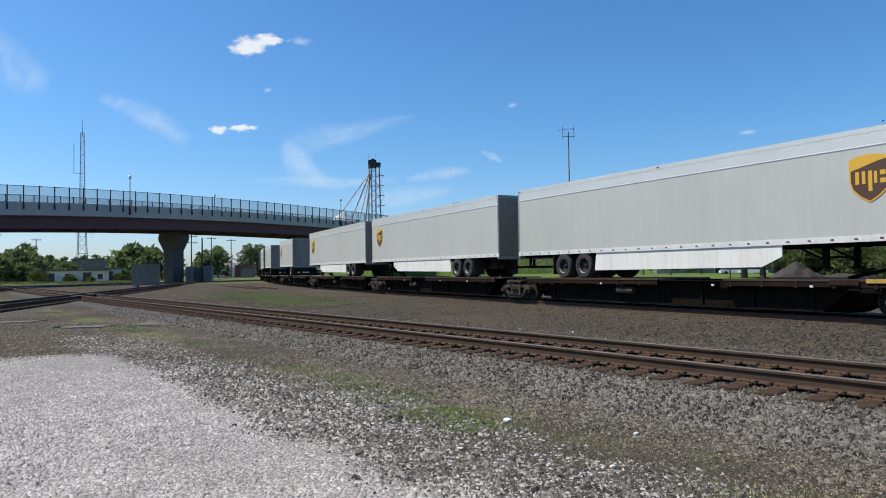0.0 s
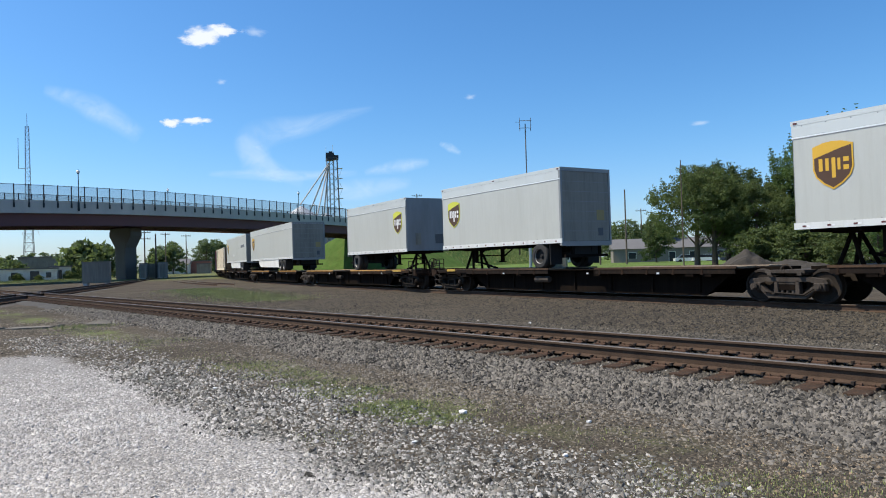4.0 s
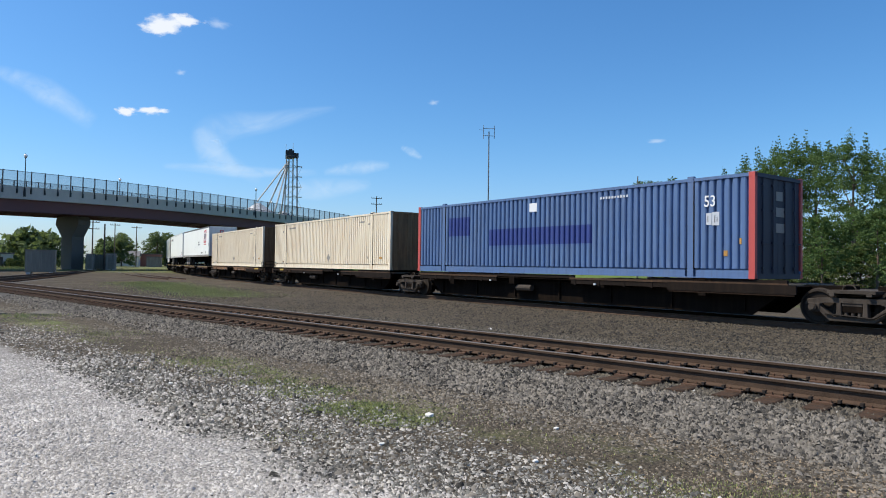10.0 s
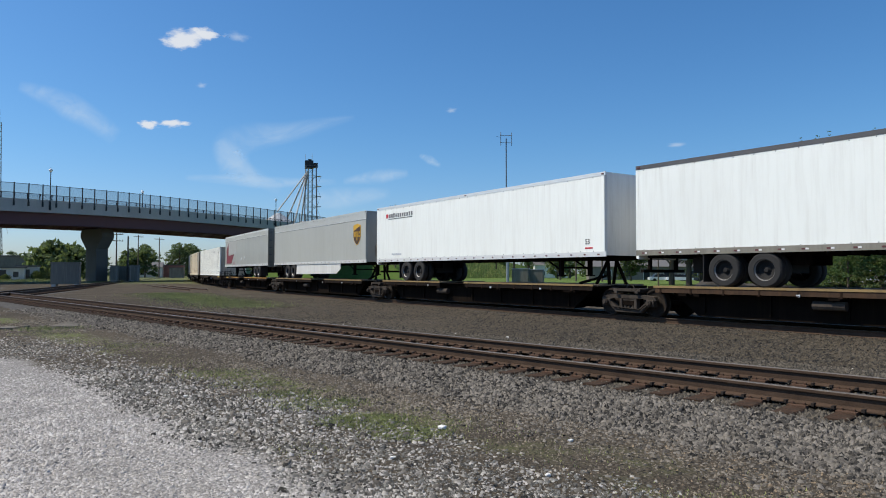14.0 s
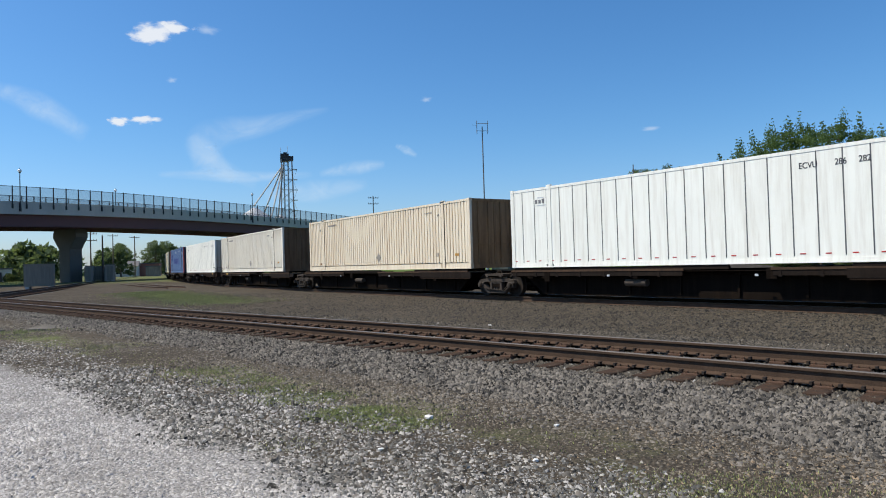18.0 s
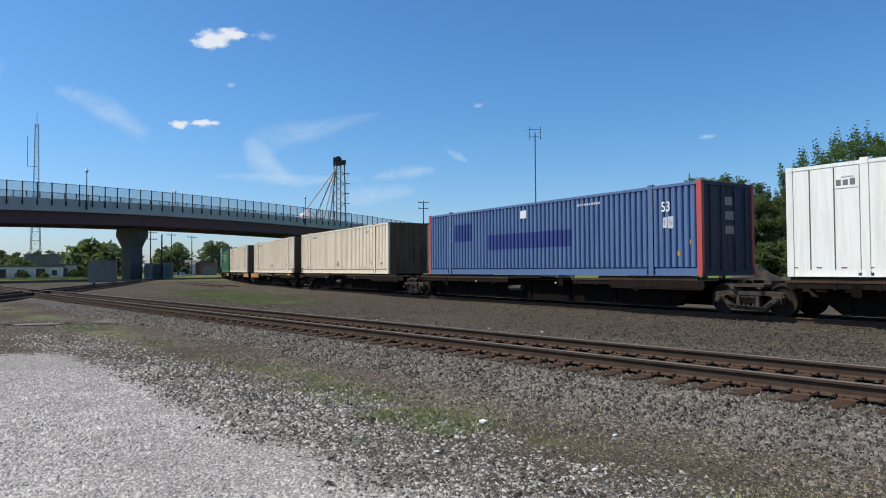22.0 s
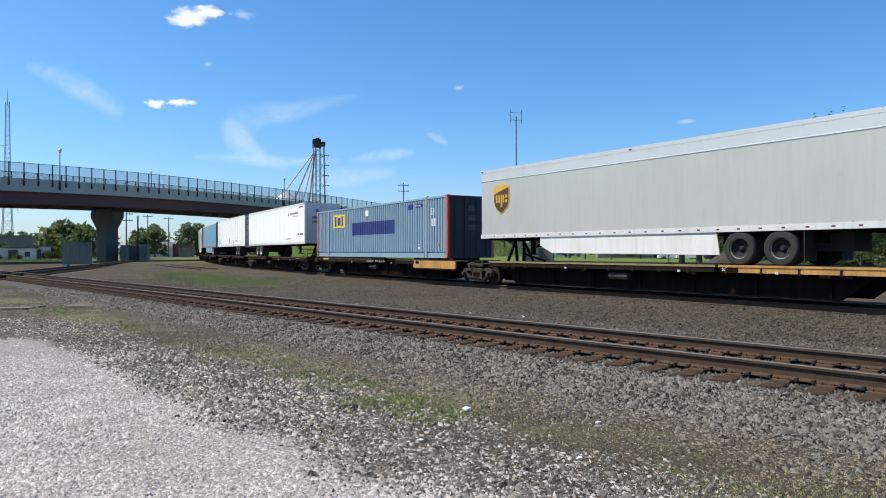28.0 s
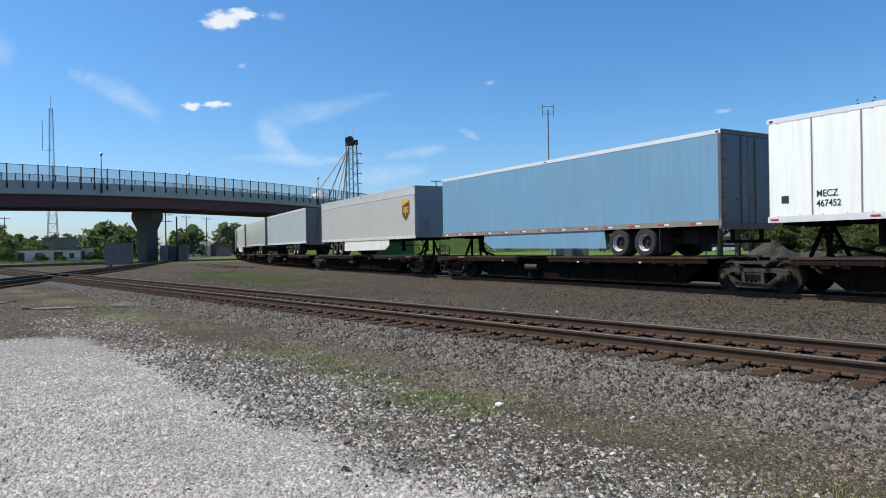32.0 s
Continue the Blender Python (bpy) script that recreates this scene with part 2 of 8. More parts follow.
M_CREAM = mat("container_cream", (0.82, 0.725, 0.565), 0.5, 0, 0.06, 4, dirt=(0.58, 0.42, 0.25), dirt_amt=0.45, streak=(0.44, 0.28, 0.14), streak_amt=0.55)
M_CREAM_GREY = mat("container_cream_grey", (0.81, 0.765, 0.66), 0.5, 0, 0.06, 4, dirt=(0.55, 0.46, 0.34), dirt_amt=0.4, streak=(0.42, 0.33, 0.22), streak_amt=0.45)
# Both end colours hold grime plus the shade of the sunless end.
M_CREAM_END = mat("container_end_grime_shade", (0.175, 0.105, 0.057), 0.8, 0, 0.25, 5, spec=0.2, dirt=(0.05, 0.028, 0.016), dirt_amt=0.85, streak=(0.065, 0.036, 0.02), streak_amt=0.7)
M_WHITE_END = mat("container_end_white_grime_shade", (0.60, 0.53, 0.42), 0.65, 0, 0.15, 5, dirt=(0.22, 0.17, 0.12), dirt_amt=0.75, streak=(0.18, 0.13, 0.09), streak_amt=0.8)
M_SILVER_PATCH = mat("patch_silver", (0.63, 0.605, 0.56), 0.36, 0.45, 0.08)
M_PLACARD_PALE = mat("placard_pale", (0.60, 0.60, 0.57), 0.55, 0, 0.15)
M_BLUE_C = mat("container_blue", (0.088, 0.155, 0.310), 0.5, 0, 0.12, 4, dirt=(0.14, 0.18, 0.27), dirt_amt=0.5, streak=(0.06, 0.08, 0.13), streak_amt=0.5)
M_BLUE_PATCH = mat("patch_blue", (0.035, 0.055, 0.215), 0.5, 0, 0.08, 4)
# Navy taken near black, with the end's shade in the colour.
M_NAVY = mat("container_end_navy_shade", (0.016, 0.021, 0.044), 0.6, 0, 0.2, 4, dirt=GRIME, dirt_amt=0.3)
M_LBLUE = mat("container_light_blue", (0.235, 0.340, 0.430), 0.5, 0, 0.1, 4, dirt=(0.25, 0.30, 0.34), dirt_amt=0.5, streak=(0.15, 0.19, 0.22), streak_amt=0.5)
M_RED_POST = mat("post_red", (0.46, 0.075, 0.065), 0.55, 0, 0.12, 4)
M_ORANGE_POST = mat("post_orange", (0.50, 0.135, 0.06), 0.55, 0, 0.15, 4, dirt=GRIME, dirt_amt=0.3)
M_WHITE_C = mat("container_white", (0.89, 0.895, 0.825), 0.5, 0, 0.05, 4, dirt=(0.62, 0.58, 0.48), dirt_amt=0.35, streak=(0.45, 0.38, 0.30), streak_amt=0.35)
M_GREEN_C = mat("container_green", (0.034, 0.19, 0.095), 0.5, 0, 0.12, 4, dirt=(0.05, 0.13, 0.08), dirt_amt=0.4, streak=(0.04, 0.09, 0.05), streak_amt=0.6)
M_BROWN_LOGO = mat("shield_brown", (0.075, 0.035, 0.015), 0.45, 0, 0.08)
M_GOLD_LOGO = mat("shield_gold", (0.62, 0.36, 0.03), 0.45, 0, 0.08)
M_RED_LOGO = mat("sign_red", (0.55, 0.03, 0.05), 0.45, 0, 0.06)
M_BLACK_MARK = mat("marking_black", (0.03, 0.03, 0.035), 0.5, 0, 0.05)
M_WHITE_MARK = mat("marking_white", (0.75, 0.75, 0.74), 0.5, 0, 0.05)
M_YEL_MARK = mat("sign_yellow", (0.75, 0.52, 0.04), 0.45, 0, 0.06)
M_NAVY_MARK = mat("sign_navy", (0.03, 0.05, 0.22), 0.45, 0, 0.06)
M_MAROON = mat("arrow_maroon", (0.20, 0.035, 0.045), 0.5, 0, 0.08)
M_GREY_PATCH = mat("patch_grey", (0.55, 0.57, 0.60), 0.5, 0.1, 0.05)
M_SKIRT = mat("skirt_white", (0.71, 0.70, 0.66), 0.45, 0, 0.08, 3, dirt=(0.50, 0.47, 0.42), dirt_amt=0.5, streak=(0.50, 0.45, 0.38), streak_amt=0.4)
M_CONCRETE = mat("concrete", (0.42, 0.405, 0.37), 0.85, 0, 0.15, 1.5, 0.2, 12, dirt=(0.28, 0.265, 0.24), dirt_amt=0.5)
# Darker than M_CONCRETE: the shade under the bridge is put into this colour.
M_PIER = mat("pier_concrete_shaded", (0.115, 0.11, 0.10), 0.9, 0, 0.2, 1.5, 0.2, 12, dirt=(0.07, 0.065, 0.06), dirt_amt=0.5)
M_GIRDER = mat("girder_maroon", (0.10, 0.038, 0.042), 0.6, 0.1, 0.12, 1.5)
M_POST = mat("fence_post_black", (0.02, 0.022, 0.025), 0.5, 0.3, 0.1)
M_BARK = mat("bark", (0.10, 0.075, 0.055), 0.9, 0, 0.3, 20, 0.5, 30)
M_CAB = mat("cabinet_silver", (0.20, 0.185, 0.15), 0.85, 0.1, 0.3, 4, dirt=(0.09, 0.08, 0.07), dirt_amt=0.5, streak=(0.33, 0.31, 0.27), streak_amt=0.45)
M_POLE_WOOD = mat("pole_wood", (0.11, 0.085, 0.065), 0.9, 0, 0.25, 10)
M_GALV = mat("galvanised", (0.38, 0.40, 0.42), 0.45, 0.6, 0.12, 3)
M_TOWER = mat("tower_grey", (0.17, 0.17, 0.17), 0.6, 0.4, 0.15, 2)
M_WALL_W = mat("wall_whitewash", (0.76, 0.74, 0.68), 0.85, 0, 0.12, 2, spec=0.2, dirt=(0.42, 0.38, 0.33), dirt_amt=0.45)
M_HUT = mat("hut_pale_grey", (0.30, 0.285, 0.26), 0.8, 0.05, 0.15, 3, spec=0.2, dirt=(0.17, 0.155, 0.135), dirt_amt=0.6, streak=(0.20, 0.17, 0.14), streak_amt=0.4)
# Brownish house wall; the shade it stands in is part of the colour.
M_WALL_D = mat("wall_brown_shaded", (0.20, 0.175, 0.15), 0.85, 0, 0.15, 2, dirt=(0.12, 0.10, 0.085), dirt_amt=0.5)
M_WALL_R = mat("wall_redbrown", (0.28, 0.12, 0.09), 0.8, 0, 0.15, 2)
M_ROOF_GR = mat("roof_shingle", (0.13, 0.125, 0.125), 0.9, 0, 0.15, 4)
M_DARKWIN = mat("dark_opening", (0.03, 0.033, 0.04), 0.2, 0, 0.1)
M_CAR_W = mat("car_paint_white", (0.72, 0.73, 0.74), 0.25, 0, 0.03)
M_CAR_B = mat("car_paint_dark", (0.07, 0.08, 0.11), 0.25, 0, 0.03)
M_GLOBE = mat("lamp_globe", (0.80, 0.80, 0.78), 0.3, 0, 0.03)
M_SOIL = mat("heap_soil", (0.040, 0.033, 0.026), 0.95, 0, 0.3, 6, 0.6, 8, dirt=(0.065, 0.055, 0.042), dirt_amt=0.5)


def leaf_mat(name, col):
    m = mat(name, col, 0.8, 0, 0.22, 1.2, 0, 9, island=0.7, spec=0.06)
    b = m.node_tree.nodes["Principled BSDF"]
    N, L = m.node_tree.nodes, m.node_tree.links
    tl = N.new("ShaderNodeBsdfTranslucent")
    lit = N.new("ShaderNodeVectorMath")
    lit.operation = "MULTIPLY"
    lit.inputs[1].default_value = (1.1, 1.15, 0.65)
    L.new(b.inputs["Base Color"].links[0].from_socket, lit.inputs[0])
    L.new(lit.outputs[0], tl.inputs["Color"])
    mx = N.new("ShaderNodeMixShader")
    mx.inputs[0].default_value = 0.42
    L.new(b.outputs[0], mx.inputs[1])
    L.new(tl.outputs[0], mx.inputs[2])
    L.new(mx.outputs[0], N["Material Output"].inputs["Surface"])
    return m


M_LEAF_A = leaf_mat("leaves_mid", (0.118, 0.150, 0.066))
M_LEAF_B = leaf_mat("leaves_dark", (0.088, 0.118, 0.053))
M_LEAF_C = leaf_mat("leaves_light", (0.106, 0.160, 0.062))
# Dirty white of door and rear frame, with their shade mixed in.
M_WHITE_GRIME_SHADE = mat("door_white_grime_shade", (0.42, 0.39, 0.35), 0.6, 0, 0.15, 4, dirt=(0.10, 0.07, 0.05), dirt_amt=0.8)
# Paler leaves: distance haze painted into the colour of far crowns.
M_LEAF_H = leaf_mat("leaves_far_haze", (0.140, 0.178, 0.092))
M_TOWER_L = mat("tower_pale", (0.50, 0.50, 0.48), 0.6, 0.2, 0.2, 2)
M_GRASS_Y = mat("weeds_yellow_green", (0.28, 0.305, 0.118), 0.8, 0, 0.4, 3, 0, 9, island=1.0, spec=0.1)
# Tan end with rust streaks, darkened for the shade on that side.
M_CREAM_TAN = mat("container_end_tan_shade", (0.25, 0.155, 0.08), 0.7, 0, 0.2, 5, spec=0.2, dirt=(0.085, 0.05, 0.028), dirt_amt=0.8, streak=(0.09, 0.05, 0.028), streak_amt=0.7)
M_STONE_G = mat("stone_grey", (0.088, 0.087, 0.082), 0.85, 0, 0.6, 8, 0, 50, island=1.4)
M_STONE_F = mat("ballast_dusty", (0.047, 0.038, 0.026), 0.92, 0, 0.6, 8, 0, 50, island=1.5)
# Trailer grey darkened for nose walls turned from the sun.
M_NOSE = mat("trailer_nose_grey_shaded", (0.25, 0.26, 0.26), 0.55, 0.05, 0.08, 3, dirt=(0.14, 0.13, 0.12), dirt_amt=0.5)
M_NOTICE = mat("notice_yellow", (0.36, 0.27, 0.10), 0.6, 0, 0.15, 6, dirt=(0.2, 0.17, 0.12), dirt_amt=0.5)
M_FLAP = mat("flap_black", (0.012, 0.011, 0.011), 0.85, 0, 0.3, 6)
M_BAND = mat("trailer_band", (0.60, 0.60, 0.56), 0.30, 0.25, 0.05, 3, dirt=(0.48, 0.47, 0.43), dirt_amt=0.4)
M_SOFT_MARK = mat("marking_soft", (0.17, 0.17, 0.175), 0.5, 0, 0.1)
M_PALE_TRL = mat("trailer_blue_grey", (0.40, 0.445, 0.455), 0.4, 0.1, 0.06, 3, dirt=(0.3, 0.33, 0.34), dirt_amt=0.4)
M_RUST_OR = mat("rust_orange", (0.20, 0.105, 0.05), 0.85, 0, 0.4, 12, 0.2, dirt=(0.07, 0.04, 0.025), dirt_amt=0.7)
M_NOSE_W = mat("nose_white_dull", (0.66, 0.655, 0.635), 0.5, 0, 0.08, 3, dirt=(0.42, 0.39, 0.35), dirt_amt=0.5, streak=(0.40, 0.36, 0.31), streak_amt=0.35)
M_RUST = mat("rust_brown", (0.030, 0.018, 0.012), 0.88, 0, 0.45, 14, 0.2, spec=0.1, dirt=(0.014, 0.010, 0.008), dirt_amt=0.7)
M_RUBBLE = mat("rubble_pale", (0.15, 0.135, 0.115), 0.95, 0, 0.4, 20, 0.6, 14, spec=0.08)
M_DOOR_BLUE = mat("door_dark_blue", (0.075, 0.125, 0.175), 0.55, 0, 0.12, 4, dirt=(0.06, 0.07, 0.08), dirt_amt=0.5)
M_PLACARD = mat("placard_weathered", (0.27, 0.25, 0.22), 0.6, 0, 0.2)
M_GRASS = mat("grass_blades", (0.24, 0.265, 0.095), 0.7, 0, 0.4, 3, 0, 9, island=1.0, spec=0.2)
M_STONE_L = mat("gravel_pale", (0.345, 0.328, 0.316), 0.8, 0, 0.40, 8, 0, 50, island=1.0)
M_STONE_M = mat("gravel_mid", (0.21, 0.20, 0.185), 0.8, 0, 0.55, 8, 0, 50, island=1.6)
M_STONE_D = mat("ballast_grey", (0.099, 0.089, 0.077), 0.9, 0, 0.6, 8, 0, 50, island=1.6)
M_STONE_C = mat("ballast_crib", (0.059, 0.050, 0.038), 0.9, 0, 0.6, 8, 0, 50, island=1.5)
M_STONE_B = mat("ballast_brown", (0.120, 0.101, 0.078), 0.9, 0, 0.6, 8, 0, 50, island=1.3)

# ---- plan ----
RAIL_N = 0.314                       # rail head of the empty track
RAIL_T = 0.200                       # rail head under the train
CAR_UP = 0.070                       # how far the cars ride above their drawn height
PHI1, D1 = radians(37.98), 8.34 + 0.7525
N1 = Vector((math.cos(PHI1), math.sin(PHI1), 0))
T1 = Vector((-math.sin(PHI1), math.cos(PHI1), 0))    # away to the left
PHI2, D2 = radians(30.882), 17.939 + 1.295
N2 = Vector((math.cos(PHI2), math.sin(PHI2), 0))
T2 = Vector((math.sin(PHI2), -math.cos(PHI2), 0))    # the train's way
S1, RAD, TH_MAX = -5.4985, 412.97, 0.62
SPEED = 16.662


def rail_place(s):
    """Place and heading on the middle of the train's track."""
    if s >= S1:
        return N2 * D2 + T2 * s, T2.copy()
    th, rest = (S1 - s) / RAD, 0.0
    if th > TH_MAX:
        rest, th = (th - TH_MAX) * RAD, TH_MAX
    back = -T2
    right = Vector((back.y, -back.x, 0))
    d = back * math.cos(th) + right * math.sin(th)
    return N2 * D2 + T2 * S1 + RAD * (back * math.sin(th) + right * (1 - math.cos(th))) + d * rest, -d


def rail_pose(s, z=0.0):
    p, h = rail_place(s)
    return pose(p.x, p.y, z, 0, 0, math.degrees(math.atan2(h.y, h.x)))


# ---- mesh helpers ----
def box(bm, x0, x1, y0, y1, z0, z1):
    v = [bm.verts.new((x, y, z)) for x in (x0, x1) for y in (y0, y1) for z in (z0, z1)]
    for f in ((0, 1, 3, 2), (4, 6, 7, 5), (0, 4, 5, 1), (2, 3, 7, 6), (0, 2, 6, 4), (1, 5, 7, 3)):
        bm.faces.new([v[i] for i in f])
    return v


def rod(bm, a, b, r, n=8, r2=None):
    """A round bar from a to b."""
    a, b = Vector(a), Vector(b)
    d = (b - a).normalized()
    u = d.orthogonal().normalized()
    w = d.cross(u)
    r2 = r if r2 is None else r2
    rings = []
    for p, q in ((a, r), (b, r2)):
        rings.append([bm.verts.new(p + q * (u * math.cos(6.28318 * i / n) + w * math.sin(6.28318 * i / n))) for i in range(n)])
    for i in range(n):
        bm.faces.new((rings[0][i], rings[0][(i + 1) % n], rings[1][(i + 1) % n], rings[1][i]))
    bm.faces.new(rings[0][::-1])
    bm.faces.new(rings[1])


def prism(bm, pts, axis, a, b):
    """An outline of 2D points drawn along an axis from a to b."""
    def at(p, c):
        return {"x": (c, p[0], p[1]), "y": (p[0], c, p[1]), "z": (p[0], p[1], c)}[axis]
    ra = [bm.verts.new(at(p, a)) for p in pts]
    rb = [bm.verts.new(at(p, b)) for p in pts]
    n = len(pts)
    for i in range(n):
        bm.faces.new((ra[i], ra[(i + 1) % n], rb[(i + 1) % n], rb[i]))
    bm.faces.new(ra[::-1])
    bm.faces.new(rb)


def mesh_of(name, bm, material):
    bmesh.ops.recalc_face_normals(bm, faces=bm.faces)
    me = bpy.data.meshes.new(name)
    bm.to_mesh(me)
    bm.free()
    if material:
        me.materials.append(material)
    return me


def part(name, bm, material, parent, label=""):
    """One mesh under a thing or a part; bm may also be a finished mesh."""
    me = bm if isinstance(bm, bpy.types.Mesh) else mesh_of(name, bm, material)
    ob = new(name, me)
    ob.parent = parent
    if label:
        tagged(ob, label)
    return ob


def thing(name, label, category, group="", kind=""):
    return tagged(new(name), label, category, group, kind)


def boxes(*rows):
    bm = bmesh.new()
    for r in rows:
        box(bm, *r)
    return bm


def array_mesh(name, verts, faces, material, smooth=False):
    me = bpy.data.meshes.new(name)
    me.from_pydata(verts, [], faces)
    me.materials.append(material)
    if smooth:
        me.polygons.foreach_set("use_smooth", [True] * len(me.polygons))
    me.update()
    return me

# ---- ground ----
def ground_material():
    m = bpy.data.materials.new("ground_gravel_and_grass")
    m.use_nodes = True
    nt = m.node_tree
    N, L = nt.nodes, nt.links
    b = N["Principled BSDF"]
    b.inputs["Roughness"].default_value = 0.9
    b.inputs["Specular IOR Level"].default_value = 0.05
    tc = N.new("ShaderNodeTexCoord")
    sep = N.new("ShaderNodeSeparateXYZ")
    L.new(tc.outputs["Object"], sep.inputs[0])

    def math_(op, a, c, d=None):
        n = N.new("ShaderNodeMath")
        n.operation = op
        for i, v in enumerate((a, c, d)):
            if v is None:
                continue
            if isinstance(v, (int, float)):
                n.inputs[i].default_value = v
            else:
                L.new(v, n.inputs[i])
        return n.outputs[0]

    def noise_(scale, detail=6, rough=0.6):
        n = N.new("ShaderNodeTexNoise")
        n.inputs["Scale"].default_value, n.inputs["Detail"].default_value, n.inputs["Roughness"].default_value = scale, detail, rough
        L.new(tc.outputs["Object"], n.inputs["Vector"])
        return n.outputs["Fac"]

    def ramp(v, lo, hi, a=0.0, c=1.0):
        n = N.new("ShaderNodeMapRange")
        n.interpolation_type = "SMOOTHSTEP"
        for k, val in zip(("From Min", "From Max", "To Min", "To Max"), (lo, hi, a, c)):
            n.inputs[k].default_value = val
        L.new(v, n.inputs["Value"])
        return n.outputs[0]

    def mix(f, a, c):
        n = N.new("ShaderNodeMix")
        n.data_type = "RGBA"
        L.new(f, n.inputs["Factor"])
        for k, v in (("A", a), ("B", c)):
            if isinstance(v, tuple):
                n.inputs[k].default_value = (*v, 1)
            else:
                L.new(v, n.inputs[k])
        return n.outputs["Result"]

    big, mid, fine = noise_(0.35), noise_(2.2), noise_(28, 4)
    grain = N.new("ShaderNodeTexVoronoi")
    grain.inputs["Scale"].default_value = 26
    L.new(tc.outputs["Object"], grain.inputs["Vector"])
    # distance across the empty track
    w = math_("ADD", math_("MULTIPLY", sep.outputs["X"], N1.x), math_("MULTIPLY", sep.outputs["Y"], N1.y))
    wob = math_("ADD", w, math_("MULTIPLY_ADD", mid, 1.0, -0.5))
    back = math_("ADD", math_("MULTIPLY", sep.outputs["X"], -0.40), math_("MULTIPLY_ADD", sep.outputs["Y"], 0.91, -15.3))
    backw = math_("ADD", back, math_("MULTIPLY_ADD", mid, 1.0, -0.5))
    pale_f = math_("MULTIPLY", ramp(wob, 3.3, 2.85), ramp(backw, 0.35, -0.25))
    dark = mix(grain.outputs["Distance"], (0.100, 0.084, 0.064), (0.045, 0.037, 0.029))
    dark = mix(ramp(big, 0.42, 0.62), dark, (0.094, 0.078, 0.059))
    pale = mix(grain.outputs["Distance"], (0.36, 0.34, 0.32), (0.19, 0.18, 0.168))
    pale = mix(ramp(mid, 0.5, 0.8, 0, 0.4), pale, (0.32, 0.30, 0.28))
    col = mix(pale_f, dark, pale)
    # weeds beside the empty track
    strip = math_("MULTIPLY", ramp(math_("ABSOLUTE", math_("SUBTRACT", wob, 4.9), 0), 0.75, 0.25), ramp(big, 0.44, 0.60))
    col = mix(math_("MULTIPLY", strip, 0.65), col, (0.14, 0.17, 0.055))
    # far ground: grass and dust
    yy = sep.outputs["Y"]
    far = ramp(math_("ADD", yy, math_("MULTIPLY_ADD", big, 30, -15)), 84, 104)
    fargrass = mix(ramp(mid, 0.35, 0.65), (0.10, 0.125, 0.045), (0.15, 0.145, 0.075))
    col = mix(far, col, fargrass)
    # verge beyond the train
    xx = sep.outputs["X"]
    verge = ramp(math_("ADD", math_("MULTIPLY", xx, N2.x), math_("MULTIPLY", yy, N2.y)), 28.5, 32.0)
    verge = math_("MULTIPLY", verge, ramp(xx, -20, 2))
    # soil under the grove, painted dark for the shade of the trees
    grove_shade = math_("MULTIPLY", verge, ramp(math_("SUBTRACT", xx, math_("MULTIPLY", yy, 0.50)), -3.0, 4.0))
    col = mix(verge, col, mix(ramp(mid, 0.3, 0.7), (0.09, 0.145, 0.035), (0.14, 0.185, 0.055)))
    col = mix(grove_shade, col, (0.055, 0.046, 0.032))
    sc = N.new("ShaderNodeVectorMath")
    sc.operation = "SCALE"
    L.new(col, sc.inputs[0])
    L.new(ramp(fine, 0.25, 0.75, 0.72, 1.28), sc.inputs["Scale"])
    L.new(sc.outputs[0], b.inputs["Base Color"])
    bp = N.new("ShaderNodeBump")
    bp.inputs["Strength"].default_value, bp.inputs["Distance"].default_value = 0.8, 0.03
    L.new(math_("ADD", fine, grain.outputs["Distance"]), bp.inputs["Height"])
    L.new(bp.outputs[0], b.inputs["Normal"])
    return m


M_GROUND = ground_material()


def ground_z(x, y):
    """The lie of the land."""
    w = N1.x * x + N1.y * y
    z = 0.0
    if w > 5.6:
        z = 0.02 * min(1.0, (w - 5.6) / 1.6)
    z += 0.02 * noise.noise((x * 0.25, y * 0.25, 0))
    d = math.hypot(x, y)
    if d > 70:
        z += min(0.25, (d - 70) * 0.006)
    return z


def build_ground():
    xs = sorted({*np.arange(-40, 60.1, 1.0).round(2), *np.arange(-400, 401, 40.0), -3000, -1500, -800, 800, 1500, 3000, -60, -50, 70, 80})
    ys = sorted({*np.arange(-6, 70.1, 1.0).round(2), *np.arange(-200, 401, 30.0), -3000, -1500, -700, 700, 1500, 3000})
    verts = [(float(x), float(y), ground_z(x, y)) for y in ys for x in xs]
    n = len(xs)
    faces = [(j * n + i, j * n + i + 1, (j + 1) * n + i + 1, (j + 1) * n + i) for j in range(len(ys) - 1) for i in range(n - 1)]
    g = new("ground", array_mesh("ground", verts, faces, M_GROUND, True))
    tagged(g, "wide flat ground of gravel, ballast dust and rough grass", "ground", kind="structure")


build_ground()


# ---- tracks ----
RAIL_SECTION = [(-0.075, -0.175), (0.075, -0.175), (0.075, -0.163), (0.012, -0.14), (0.011, -0.045), (0.037, -0.036), (0.037, -0.006), (0.030, 0.0),
                (-0.030, 0.0), (-0.037, -0.006), (-0.037, -0.036), (-0.011, -0.045), (-0.012, -0.14), (-0.075, -0.163)]


